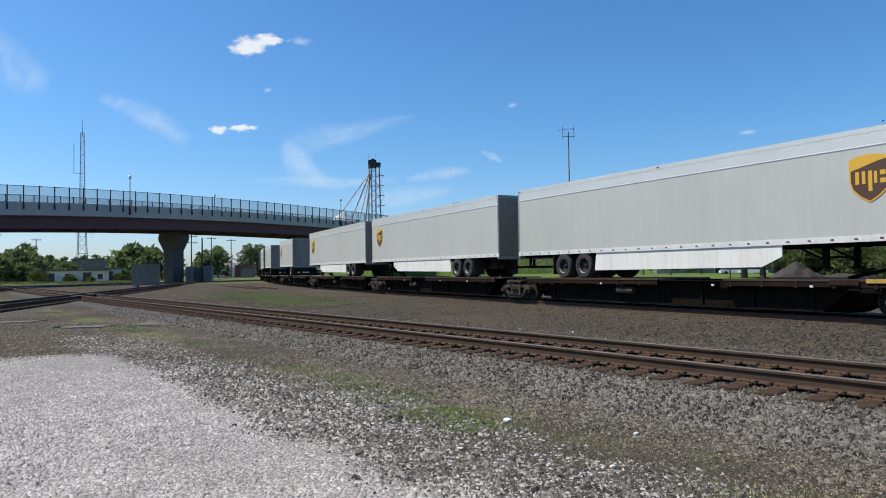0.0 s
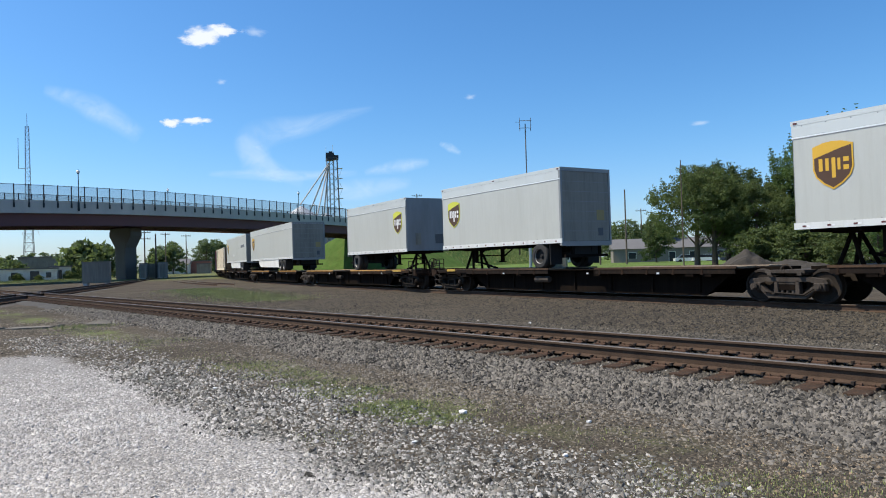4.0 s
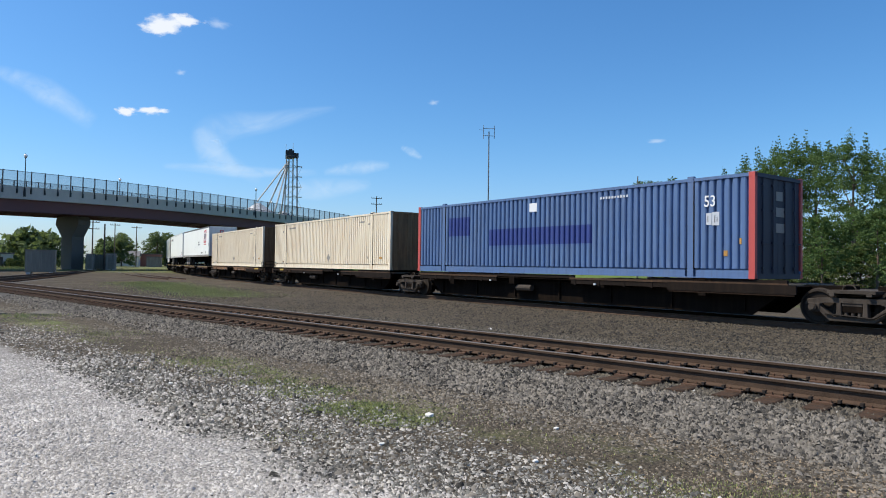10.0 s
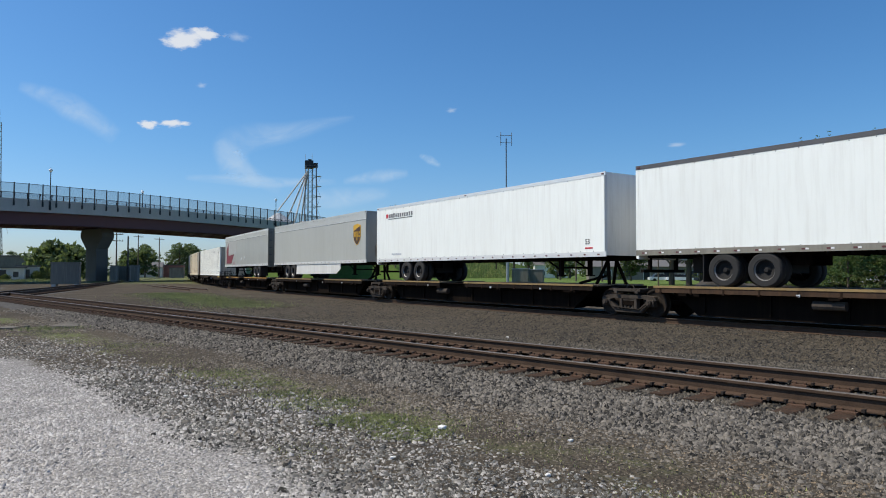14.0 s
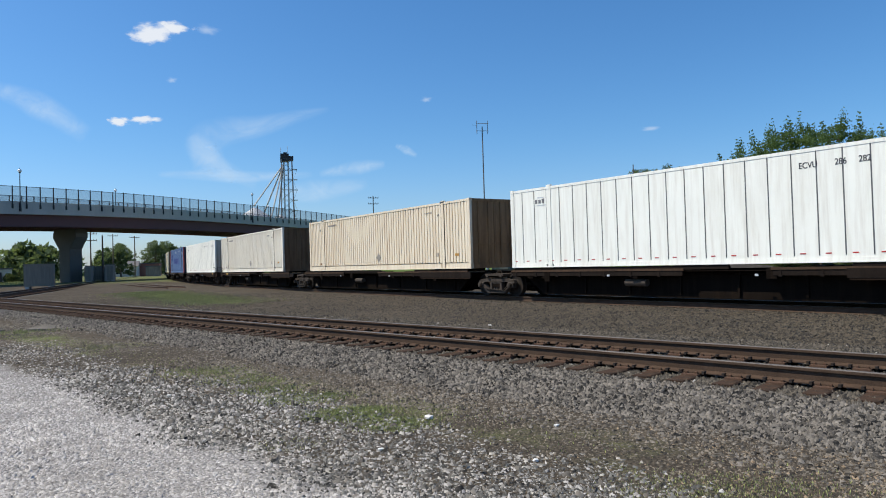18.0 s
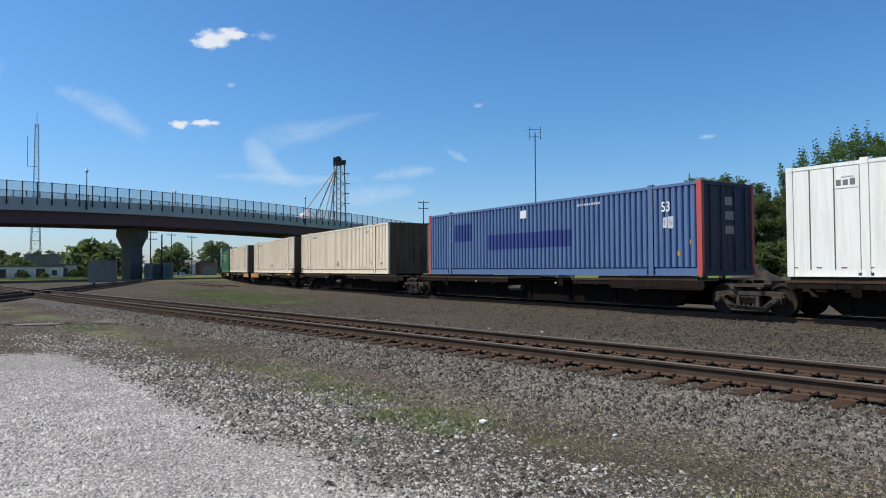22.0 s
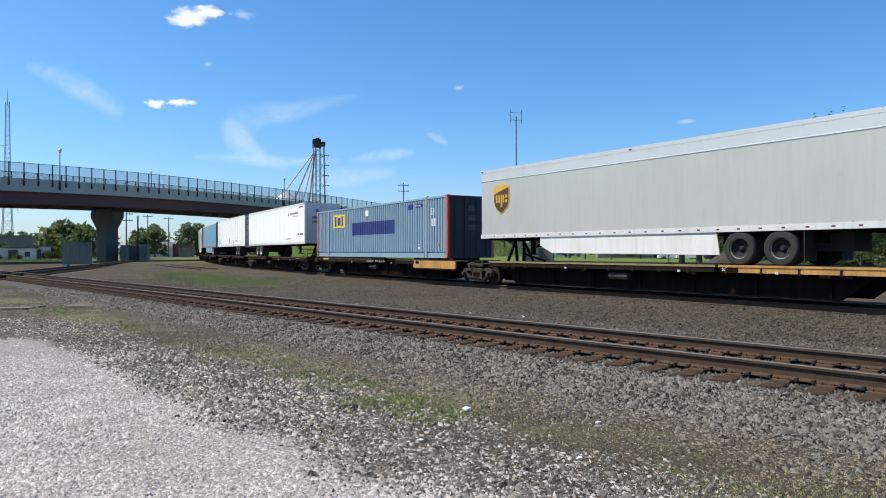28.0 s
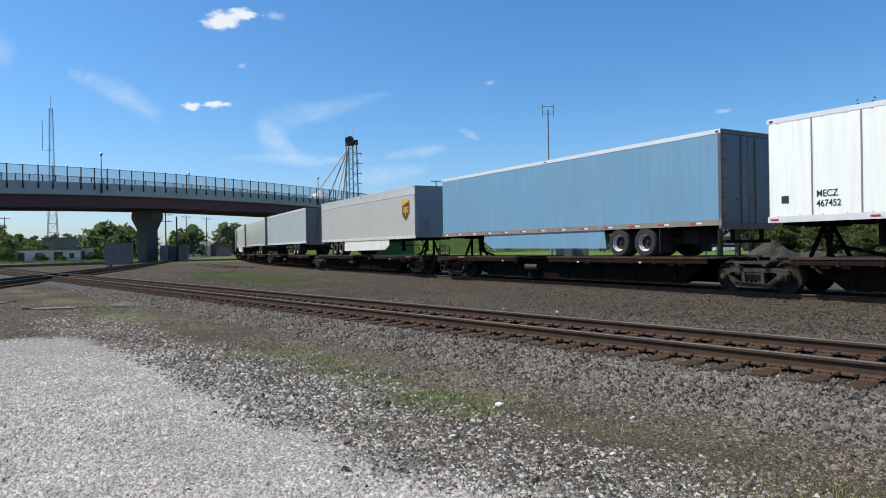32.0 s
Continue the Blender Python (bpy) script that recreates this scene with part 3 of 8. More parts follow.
def rail_mesh(points, headings, off, z):
    """A rail swept along points; the head's top faces carry polished steel."""
    verts, faces, mats = [], [], []
    n = len(RAIL_SECTION)
    for p, h in zip(points, headings):
        side = Vector((-h.y, h.x, 0))
        for a, c in RAIL_SECTION:
            q = p + side * (off + a)
            verts.append((q.x, q.y, z + c))
    for i in range(len(points) - 1):
        for k in range(n):
            faces.append((i * n + k, i * n + (k + 1) % n, (i + 1) * n + (k + 1) % n, (i + 1) * n + k))
            mats.append(1 if k in (6, 7, 8) else 0)
    faces += [tuple(range(n))[::-1], tuple((len(points) - 1) * n + k for k in range(n))]
    mats += [0, 0]
    me = array_mesh("rail", verts, faces, M_RAIL)
    me.materials.append(M_RAIL_TOP)
    me.polygons.foreach_set("material_index", mats)
    return me


def bed_mesh(points, headings, half, shoulder, z_top, material, z_low=-0.05):
    """A ballast bed along a line."""
    verts, faces = [], []
    prof = [(-half - shoulder, z_low), (-half - shoulder * 0.5, z_low + (z_top - z_low) * 0.55), (-half, z_top), (-half * 0.5, z_top - 0.01), (half * 0.5, z_top - 0.01), (half, z_top),
            (half + shoulder * 0.5, z_low + (z_top - z_low) * 0.55), (half + shoulder, z_low)]
    n = len(prof)
    for p, h in zip(points, headings):
        side = Vector((-h.y, h.x, 0))
        for a, c in prof:
            q = p + side * a
            verts.append((q.x, q.y, c + 0.025 * noise.noise((q.x * 1.3, q.y * 1.3, c))))
    for i in range(len(points) - 1):
        for k in range(n - 1):
            faces.append((i * n + k, i * n + k + 1, (i + 1) * n + k + 1, (i + 1) * n + k))
    return array_mesh("ballast_bed", verts, faces, material, True)


def tie_mesh(seed):
    random.seed(seed)
    bm = bmesh.new()
    L = 1.30 + random.uniform(-0.04, 0.04)
    prism(bm, [(-0.115, -0.18), (0.115, -0.18), (0.115, -0.012), (0.10, 0.0), (-0.10, 0.0), (-0.115, -0.012)], "y", -L, L + random.uniform(-0.03, 0.03))
    return mesh_of("tie", bm, M_TIE)


TIES = [tie_mesh(i) for i in range(4)]


def plate_mesh():
    bm = bmesh.new()
    box(bm, -0.10, 0.10, -0.17, 0.17, 0.0, 0.018)
    for y in (-0.10, 0.10):
        for x in (-0.06, 0.06):
            box(bm, x - 0.014, x + 0.014, y - 0.014, y + 0.014, 0.018, 0.045)
    return mesh_of("tie_plate", bm, M_PLATE)


def anchor_mesh():
    bm = bmesh.new()
    for x in (-0.145, 0.145):
        box(bm, x - 0.016, x + 0.016, -0.105, 0.10, 0.015, 0.05)
        box(bm, x - 0.024, x + 0.024, -0.130, -0.080, -0.01, 0.085)
    box(bm, -0.13, 0.13, -0.118, -0.094, 0.012, 0.040)
    return mesh_of("rail_anchor", bm, M_ANCHOR)


PLATE, ANCHOR = plate_mesh(), anchor_mesh()


def lay_track(name, label, place, a, b, head_z, step, tie_span, rail_step, fittings, group):
    """A track along place(s): rails, ties, plates. Ties in tie_span are parts of their own, the rest are joined."""
    t = thing(name, label, "railway track", group, "structure")
    ss = np.arange(a, b + 0.01, rail_step)
    pts, hds = zip(*[place(float(s)) for s in ss])
    for off in (-0.7525, 0.7525):
        part("rail", rail_mesh(pts, hds, off, head_z), None, t, "rusty steel rail with a worn shiny head")
    random.seed(5)
    top = head_z - 0.193
    joined_v, joined_f = [], []
    s, k = a, 0
    while s < b:
        p, h = place(s + random.uniform(-0.03, 0.03))
        ang = math.degrees(math.atan2(h.y, h.x)) + random.uniform(-0.8, 0.8)
        m = pose(p.x, p.y, top, 0, 0, ang)
        me = TIES[k % 4]
        if tie_span[0] <= s <= tie_span[1]:
            ob = new("tie", me)
            ob.parent = t
            ob.matrix_basis = m
            if fittings:
                for off in (-0.7525, 0.7525):
                    for nm, mesh in (("tie_plate", PLATE), ("rail_anchor", ANCHOR)):
                        o2 = new(nm, mesh)
                        o2.parent = t
                        o2.matrix_basis = m @ pose(0, off, 0.0)
        else:
            base = len(joined_v)
            joined_v += [tuple(m @ v.co) for v in me.vertices]
            joined_f += [tuple(base + i for i in f.vertices) for f in me.polygons]
        s += step
        k += 1
    if joined_v:
        o = part("far_ties", array_mesh("far_ties", joined_v, joined_f, M_TIE), None, t)
        tagged(o, kind="stuff")
    return t


def near_place(s):
    return N1 * D1 + T1 * s, T1.copy()


CROSS_D = Vector((-math.sin(radians(13.0)), math.cos(radians(13.0)), 0))
_c0 = Vector((-24.2, 46.5, 0))
# where the crossing line meets the empty track
_k = (D1 - N1.dot(_c0)) / N1.dot(CROSS_D)
DIAMOND = _c0 + CROSS_D * _k


def cross_place(s):
    return DIAMOND + CROSS_D * s, CROSS_D.copy()


def train_place(s):
    p, h = rail_place(s)
    return p, h


M_BED = mat("bed_ballast", (0.050, 0.044, 0.036), 0.95, 0, 0.35, 6, 0.9, 22, dirt=(0.09, 0.07, 0.055), dirt_amt=0.5)
M_BED_T = mat("bed_dusty", (0.047, 0.038, 0.029), 0.92, 0, 0.35, 6, 0.9, 22, dirt=(0.075, 0.058, 0.044), dirt_amt=0.6)
_bn = [near_place(float(s)) for s in np.arange(-40, 160.1, 1.0)]
tagged(new("track_bed", bed_mesh(*zip(*_bn), 1.50, 1.35, RAIL_N - 0.235, M_BED)), "sloping bed of grey crushed stone ballast", "ballast", kind="structure")
_bt = [train_place(float(s)) for s in np.arange(-420, 60.1, 2.0)]
tagged(new("track_bed", bed_mesh(*zip(*_bt), 1.65, 1.3, RAIL_T - 0.185, M_BED_T)), "dusty brown ballast bed under the train", "ballast", kind="structure")
_bc = [cross_place(float(s)) for s in np.arange(-60, 150.1, 2.0)]
tagged(new("track_bed", bed_mesh(*zip(*_bc), 1.6, 1.0, RAIL_N - 0.28, M_BED_T)), "dusty ballast bed of the crossing line", "ballast", kind="structure")
lay_track("railway_track", "empty railway track with rusty rails on wooden ties", near_place, -30, 150, RAIL_N, 0.497, (-12, 46), 2.0, True, "tracks")
lay_track("railway_track", "railway track that carries the passing train", train_place, -420, 50, RAIL_T, 0.52, (-60, 20), 2.0, False, "tracks")
lay_track("railway_track", "crossing railway line beyond the gravel yard", cross_place, -60, 148, RAIL_N + 0.004, 0.52, (-25, 20), 2.0, False, "tracks")


def side_place(s):
    return Vector((-42.0, 57.0, 0)) + CROSS_D * s, CROSS_D.copy()


def join_place(s):
    """An added curve that leaves the train's track and runs up beside the crossing line."""
    u = s / 60.0
    a, b, c = Vector((-14.5, 59.5, 0)), Vector((-25.0, 77.0, 0)), Vector((-37.5, 112.0, 0))
    p = a * (1 - u) ** 2 + b * (2 * u * (1 - u)) + c * u ** 2
    return p, ((b - a) * (1 - u) + (c - b) * u).normalized()


_bs = [side_place(float(s)) for s in np.arange(-40, 20.1, 2.0)]
tagged(new("track_bed", bed_mesh(*zip(*_bs), 1.6, 1.0, RAIL_N - 0.28, M_BED)), "dark ballast bed of the second crossing line", "ballast", kind="structure")
lay_track("railway_track", "second crossing railway line at the yard's edge", side_place, -40, 19, RAIL_N - 0.003, 0.52, (-40, -38), 2.0, False, "tracks")
# The added curve's dark bed stands in for a shadow band on the ground.
_bj = [join_place(float(s)) for s in np.arange(2, 58.1, 2.0)]
tagged(new("track_bed", bed_mesh(*zip(*_bj), 1.6, 1.0, RAIL_T - 0.252, M_BED)), "dark bed of the added curve, standing in for a shadow band", "ballast", kind="structure")
lay_track("railway_track", "curved connecting track added by the bridge", join_place, 3, 57, RAIL_T - 0.006, 0.52, (3, 4), 2.0, False, "tracks")


# ---- loose stones, weeds ----
def stones(name, n, pick, size, material, label, seed, flat=0.6, wedge=False):
    """Many small angular stones as one mesh."""
    rng = np.random.default_rng(seed)
    P = pick(rng, n)
    n = len(P)
    if wedge:                        # four corners below, a short ridge on top
        base = np.array([[1.1, 0.75, -0.35], [-1.1, 0.75, -0.35], [-1.1, -0.75, -0.35], [1.1, -0.75, -0.35], [0.6, 0, 1], [-0.6, 0, 1]], float)
        tri = np.array([[0, 1, 5], [0, 5, 4], [2, 3, 4], [2, 4, 5], [1, 2, 5], [3, 0, 4]])
    else:
        base = np.array([[1, 0, -0.3], [-1, 0, -0.3], [0, 1, -0.3], [0, -1, -0.3], [0, 0, 1]], float)
        tri = np.array([[0, 2, 4], [2, 1, 4], [1, 3, 4], [3, 0, 4]])
    k = len(base)
    r = rng.uniform(size[0], size[1], n) * rng.uniform(0.7, 1.3, n)
    V = base[None] * rng.uniform(0.65, 1.35, (n, k, 3)) * r[:, None, None]
    V[:, :, 2] *= flat
    V += rng.normal(0, 0.22, (n, k, 3)) * r[:, None, None]
    a = rng.uniform(0, 6.283, n)
    c, s = np.cos(a)[:, None], np.sin(a)[:, None]
    X, Y = V[:, :, 0] * c - V[:, :, 1] * s, V[:, :, 0] * s + V[:, :, 1] * c
    V = np.stack([X, Y, V[:, :, 2]], -1) + P[:, None, :]
    F = (tri[None] + k * np.arange(n)[:, None, None]).reshape(-1, 3)
    me = bpy.data.meshes.new(name)
    me.vertices.add(k * n)
    me.vertices.foreach_set("co", V.reshape(-1))
    me.loops.add(3 * len(F))
    me.loops.foreach_set("vertex_index", F.reshape(-1).astype(np.int32))
    me.polygons.add(len(F))
    me.polygons.foreach_set("loop_start", np.arange(0, 3 * len(F), 3, dtype=np.int32))
    me.polygons.foreach_set("loop_total", np.full(len(F), 3, dtype=np.int32))
    me.materials.append(material)
    me.update(calc_edges=True)
    me.validate()
    return tagged(new(name, me), label, "gravel", kind="stuff")


def in_view(P, far=26.0):
    az = np.degrees(np.arctan2(P[:, 0], P[:, 1]))
    return P[(az > -42) & (az < 48) & (P[:, 1] > 3.2) & (np.hypot(P[:, 0], P[:, 1]) < far)]


def across(P):
    return P[:, 0] * N1.x + P[:, 1] * N1.y


def wobble(P):
    return 0.5 * np.sin(P[:, 0] * 1.9 + 0.7 * P[:, 1]) + 0.35 * np.sin(P[:, 1] * 2.7 - 1.3 * P[:, 0])


def fall(rng, n, far):
    """Places thrown evenly over the picture rather than over the ground: dense near, thin far."""
    d = 3.2 * (far / 3.2) ** rng.uniform(0, 1, n)
    a = np.radians(rng.uniform(-42, 48, n))
    return np.stack([d * np.sin(a), d * np.cos(a), np.zeros(n)], -1)


def pale_pick(rng, n):
    P = in_view(fall(rng, n, 17))
    back = -0.40 * P[:, 0] + 0.91 * P[:, 1] - 15.3
    return P[(across(P) + 0.30 * wobble(P) < 3.15 - np.abs(rng.normal(0, 0.12, len(P)))) & (back < 0.1)]


def coarse_pick(rng, n):
    P = in_view(fall(rng, n, 20))
    w = across(P) + 0.30 * wobble(P) + rng.normal(0, 0.12, len(P))
    return P[(w > 3.0) & (w < 4.7) & (rng.uniform(0, 1, len(P)) > (w - 3.4) / 1.9)]


def mid_pick(rng, n):
    P = in_view(fall(rng, n, 30), 30)
    w = across(P) + 0.4 * wobble(P)
    return P[(w > 4.2) & (w < 6.4)]


def slope_pick(rng, n):
    P = in_view(fall(rng, n, 34), 34)
    w = across(P)
    keep = (w < 7.72) & (w > 5.0 + 1.3 * rng.uniform(0, 1, len(P)) ** 1.5)
    P, w = P[keep], w[keep]
    P[:, 2] = -0.01 + 0.105 * np.clip((w - 6.0) / 1.4, 0, 1) ** 1.0
    return P


def crib_pick(rng, n):
    P = in_view(fall(rng, n, 34), 34)
    w = across(P)
    keep = (w > 7.6) & (w < 12.5)
    P, w = P[keep], w[keep]
    P[:, 2] = np.where(w < 10.7, RAIL_N - 0.222, 0.07)
    return P


def far_pick(rng, n):
    P = in_view(fall(rng, n, 45), 45)
    w, v = across(P), P[:, 0] * N2.x + P[:, 1] * N2.y
    keep = (w > 12.0) & (v < 18.40)
    P, v = P[keep], v[keep]
    P[:, 2] = np.interp(v, (16.28, 16.93, 17.58), (0.03, 0.035, 0.04))
    return P


def round_pick(pale):
    """Stones about and behind the place where the camera stands."""
    def pick(rng, n):
        P = np.stack([rng.uniform(-9, 9, n), rng.uniform(-7, 6, n), np.zeros(n)], -1)
        az = np.degrees(np.arctan2(P[:, 0], P[:, 1]))
        seen = (az > -42) & (az < 48) & (P[:, 1] > 3.2) & (np.hypot(P[:, 0], P[:, 1]) > 3.2)
        w = across(P) + 0.35 * wobble(P)
        return P[~seen & ((w < 3.1) if pale else (w > 2.75) & (w < 7.2))]
    return pick


stones("pale_gravel", 22000, round_pick(True), (0.009, 0.024), M_STONE_L, "pale limestone gravel of the parking area", 16)
stones("coarse_gravel", 30000, round_pick(False), (0.012, 0.032), M_STONE_D, "loose coarse grey stones beside the gravel area", 17)
stones("pale_gravel", 230000, pale_pick, (0.008, 0.018), M_STONE_L, "pale limestone gravel of the parking area", 1, 0.75, True)
stones("coarse_gravel", 130000, coarse_pick, (0.009, 0.021), M_STONE_G, "loose coarse grey stones along the gravel edge", 2, 0.95, True)
stones("coarse_gravel", 110000, coarse_pick, (0.009, 0.022), M_STONE_M, "loose mixed grey stones along the gravel edge", 3, 0.95, True)
stones("pale_gravel", 34000, coarse_pick, (0.009, 0.022), M_STONE_L, "scattered pale stones along the gravel edge", 8, 0.9, True)
stones("coarse_gravel", 5000, coarse_pick, (0.020, 0.034), M_STONE_D, "a few larger dark stones along the gravel edge", 18, 0.9, True)
stones("ballast", 230000, mid_pick, (0.009, 0.022), M_STONE_B, "small brown-grey stones trodden into the soil", 4, 0.7)
stones("ballast", 330000, slope_pick, (0.012, 0.025), M_STONE_D, "crushed grey ballast stones of the track shoulder", 5, 0.95, True)
stones("ballast", 300000, crib_pick, (0.014, 0.032), M_STONE_C, "dusty ballast stones between and behind the rails", 6, 0.8)
stones("pale_gravel", 7000, crib_pick, (0.010, 0.024), M_STONE_M, "scattered pale stones among the ballast", 10, 0.8)
def back_pick(rng, n):
    P = in_view(fall(rng, n, 60), 60)
    back = -0.40 * P[:, 0] + 0.91 * P[:, 1] - 15.3
    P = P[(across(P) < 6.4) & (back > -0.4)]
    P[:, 2] = 0.005
    return P


def sandy_pick(rng, n):
    P = in_view(fall(rng, n, 12), 12)
    w = across(P) + 0.4 * wobble(P)
    near = np.exp(-((P[:, 0] - 3.6) / 1.5) ** 2 - ((P[:, 1] - 4.6) / 1.6) ** 2)
    return P[(w > 4.3) & (w < 7.0) & (rng.uniform(0, 1, len(P)) < near)]


stones("sandy_gravel", 70000, sandy_pick, (0.008, 0.020), mat("stone_tan", (0.165, 0.122, 0.078), 0.9, 0, 0.55, 8, 0, 50, island=1.3), "tan sandy stones in the trodden soil", 12, 0.7)
stones("ballast", 200000, back_pick, (0.010, 0.026), M_STONE_B, "scattered brown-grey stones of the open yard", 9)
stones("ballast", 230000, far_pick, (0.016, 0.036), M_STONE_F, "dusty brown stones beside the train", 7)


def blades(name, n, pick, h, label, seed, material=None):
    rng = np.random.default_rng(seed)
    P = pick(rng, n)
    n = len(P)
    a = rng.uniform(0, 6.283, n)
    hh = rng.uniform(h[0], h[1], n)
    w = hh * 0.10 + 0.004
    lean = rng.normal(0, 0.35, (n, 2)) * hh[:, None]
    d = np.stack([np.cos(a), np.sin(a)], -1) * w[:, None]
    V = np.zeros((n, 3, 3))
    V[:, 0, :2], V[:, 1, :2], V[:, 2, :2] = P[:, :2] - d, P[:, :2] + d, P[:, :2] + lean
    V[:, :2, 2], V[:, 2, 2] = P[:, 2, None] - 0.01, P[:, 2] + hh
    me = array_mesh(name, V.reshape(-1, 3).tolist(), np.arange(3 * n).reshape(-1, 3).tolist(), material or M_GRASS)
    return tagged(new(name, me), label, "grass", kind="stuff")


def weed_pick(rng, n):
    s = rng.uniform(-6, 22, n)
    w = 4.9 + rng.normal(0, 0.32, n) + 0.12 * np.sin(s * 1.7)
    dens = 0.5 + 0.5 * np.sin(s * 0.9 + 0.8) * np.sin(s * 0.37 + 2.0)
    keep = rng.uniform(0, 1, n) < dens ** 2 * 1.2
    P = N1.x * w, N1.y * w
    return np.stack([P[0] + T1.x * s, P[1] + T1.y * s, np.zeros(n)], -1)[keep]


def clump_pick(cx, cy, r):
    def pick(rng, n):
        a, d = rng.uniform(0, 6.283, n), r * np.sqrt(rng.uniform(0, 1, n)) * rng.uniform(0.5, 1, n)
        return np.stack([cx + d * np.cos(a) * 1.3, cy + d * np.sin(a), np.zeros(n)], -1)
    return pick


def far_weed_pick(rng, n):
    u = rng.uniform(0, 1, n)
    P = np.stack([-17.5 + 10.5 * u, 54.0 - 22.0 * u, np.full(n, 0.03)], -1)
    P[:, :2] += rng.normal(0, 1.3, (n, 2))
    P[:, 0] += 1.2
    return P[rng.uniform(0, 1, n) < 0.35 + 0.65 * np.sin(u * 19) ** 2]


blades("weeds", 9500, weed_pick, (0.012, 0.04), "low green weeds along the stony strip", 11)
for _k, (_x, _y, _r, _n) in enumerate(((0.35, 6.85, 0.42, 7500), (-0.05, 7.45, 0.5, 9000), (-0.65, 8.5, 0.55, 4500), (-1.15, 9.2, 0.5, 2200), (-1.7, 10.1, 0.6, 1800), (-2.3, 11.2, 0.7, 1300), (2.15, 4.45, 0.5, 2200), (2.75, 4.3, 0.45, 1500), (-8.6, 18.8, 0.9, 1500), (-5.2, 15.6, 0.8, 1500), (-0.6, 6.3, 0.35, 700))):
    blades("weeds", _n, clump_pick(_x, _y, _r), (0.008, 0.030), "a patch of low green weeds in the stones", 20 + _k, M_GRASS_Y)
blades("weeds", 700, clump_pick(-9.2, 20.5, 1.1), (0.02, 0.07), "a thin patch of weeds by a heap of stones", 14)
blades("grass_patch", 42000, far_weed_pick, (0.02, 0.07), "strip of bright green weeds between the tracks", 15, M_GRASS_Y)


def chunk(x, y, r, seed):
    rng = random.Random(seed)
    bm = bmesh.new()
    bmesh.ops.create_icosphere(bm, subdivisions=1, radius=r)
    for v in bm.verts:
        v.co *= rng.uniform(0.7, 1.25)
        v.co.z *= 0.6
    ob = tagged(new("stone", mesh_of("stone", bm, mat("white_stone", (0.72, 0.70, 0.66), 0.7, 0, 0.15, 20, 0.3))), "single white stone lying on the gravel", "stone", "white stones")
    ob.matrix_basis = pose(x, y, r * 0.35 + ground_z(x, y), 0, 0, seed * 40)


for _k, (_x, _y, _r) in enumerate(((0.72, 7.0, 0.05), (1.4, 5.3, 0.028), (0.2, 5.9, 0.03), (3.2, 16.4, 0.055), (-2.4, 9.1, 0.035), (1.9, 6.4, 0.028))):
    chunk(_x, _y, _r, _k)

# ---- the train ----
MOVERS = []                          # things of the train with the place at which each stands when the clip starts
CACHE = {}
FACE = {"y": -1.299}                # the plane on which markings lie
M_DUST_YEL = mat("edge_dusty_yellow", (0.27, 0.18, 0.075), 0.85, 0, 0.3, 8, dirt=(0.10, 0.065, 0.04), dirt_amt=0.6)
M_YEL_PLATE = mat("edge_plate_yellow", (0.45, 0.28, 0.045), 0.7, 0, 0.2, 8, dirt=(0.15, 0.09, 0.05), dirt_amt=0.5)


def cached(key, make):
    if key not in CACHE:
        CACHE[key] = make()
    return CACHE[key]


def side_frame_mesh(y, material):
    def make():
        bm = bmesh.new()
        a, c = y - 0.09, y + 0.09
        prism(bm, [(-1.12, 0.52), (-1.05, 0.66), (-0.62, 0.71), (0.62, 0.71), (1.05, 0.66), (1.12, 0.52), (0.86, 0.50), (0.62, 0.60), (-0.62, 0.60), (-0.86, 0.50)], "y", a, c)
        prism(bm, [(-0.95, 0.52), (-0.80, 0.54), (-0.42, 0.22), (0.42, 0.22), (0.80, 0.54), (0.95, 0.52), (0.52, 0.12), (-0.52, 0.12)], "y", a, c)
        for x in (-0.30, 0.30):
            prism(bm, [(x - 0.07, 0.20), (x + 0.07, 0.20), (x + 0.05, 0.62), (x - 0.05, 0.62)], "y", a, c)
        for x in (-0.15, 0.0, 0.15):
            rod(bm, (x, y, 0.24), (x, y, 0.52), 0.055, 8)
        box(bm, -0.24, 0.24, y - 0.07, y + 0.07, 0.50, 0.60)
        for x in (-0.89, 0.89):
            box(bm, x - 0.15, x + 0.15, y - 0.11, y + 0.11, 0.34, 0.56)
            rod(bm, (x, y - 0.16, 0.457), (x, y + 0.10, 0.457), 0.10, 10)
        bmesh.ops.bevel(bm, geom=list(bm.edges), offset=0.016, segments=1, affect="EDGES")
        return mesh_of("side_frame", bm, material)
    return cached(("sf", y, material.name), make)


def wheelset_mesh(x):
    """Two flanged wheels with dished plates on an axle."""
    def make():
        bm = bmesh.new()
        rod(bm, (x, -0.95, 0.457), (x, 0.95, 0.457), 0.08, 10)
        n = 28
        for s in (-1, 1):
            prof = [(0.665, 0.10), (0.665, 0.486), (0.690, 0.490), (0.705, 0.460), (0.835, 0.452), (0.838, 0.395), (0.800, 0.372), (0.775, 0.24), (0.800, 0.15), (0.860, 0.135), (0.860, 0.08)]
            rings = [[bm.verts.new((x + r * math.cos(6.28318 * i / n), s * y, 0.457 + r * math.sin(6.28318 * i / n))) for i in range(n)] for y, r in prof]
            for p, q in zip(rings, rings[1:]):
                for i in range(n):
                    bm.faces.new((p[i], p[(i + 1) % n], q[(i + 1) % n], q[i]))
        return mesh_of("wheelset", bm, M_WHEEL)
    return cached(("ws", x), make)


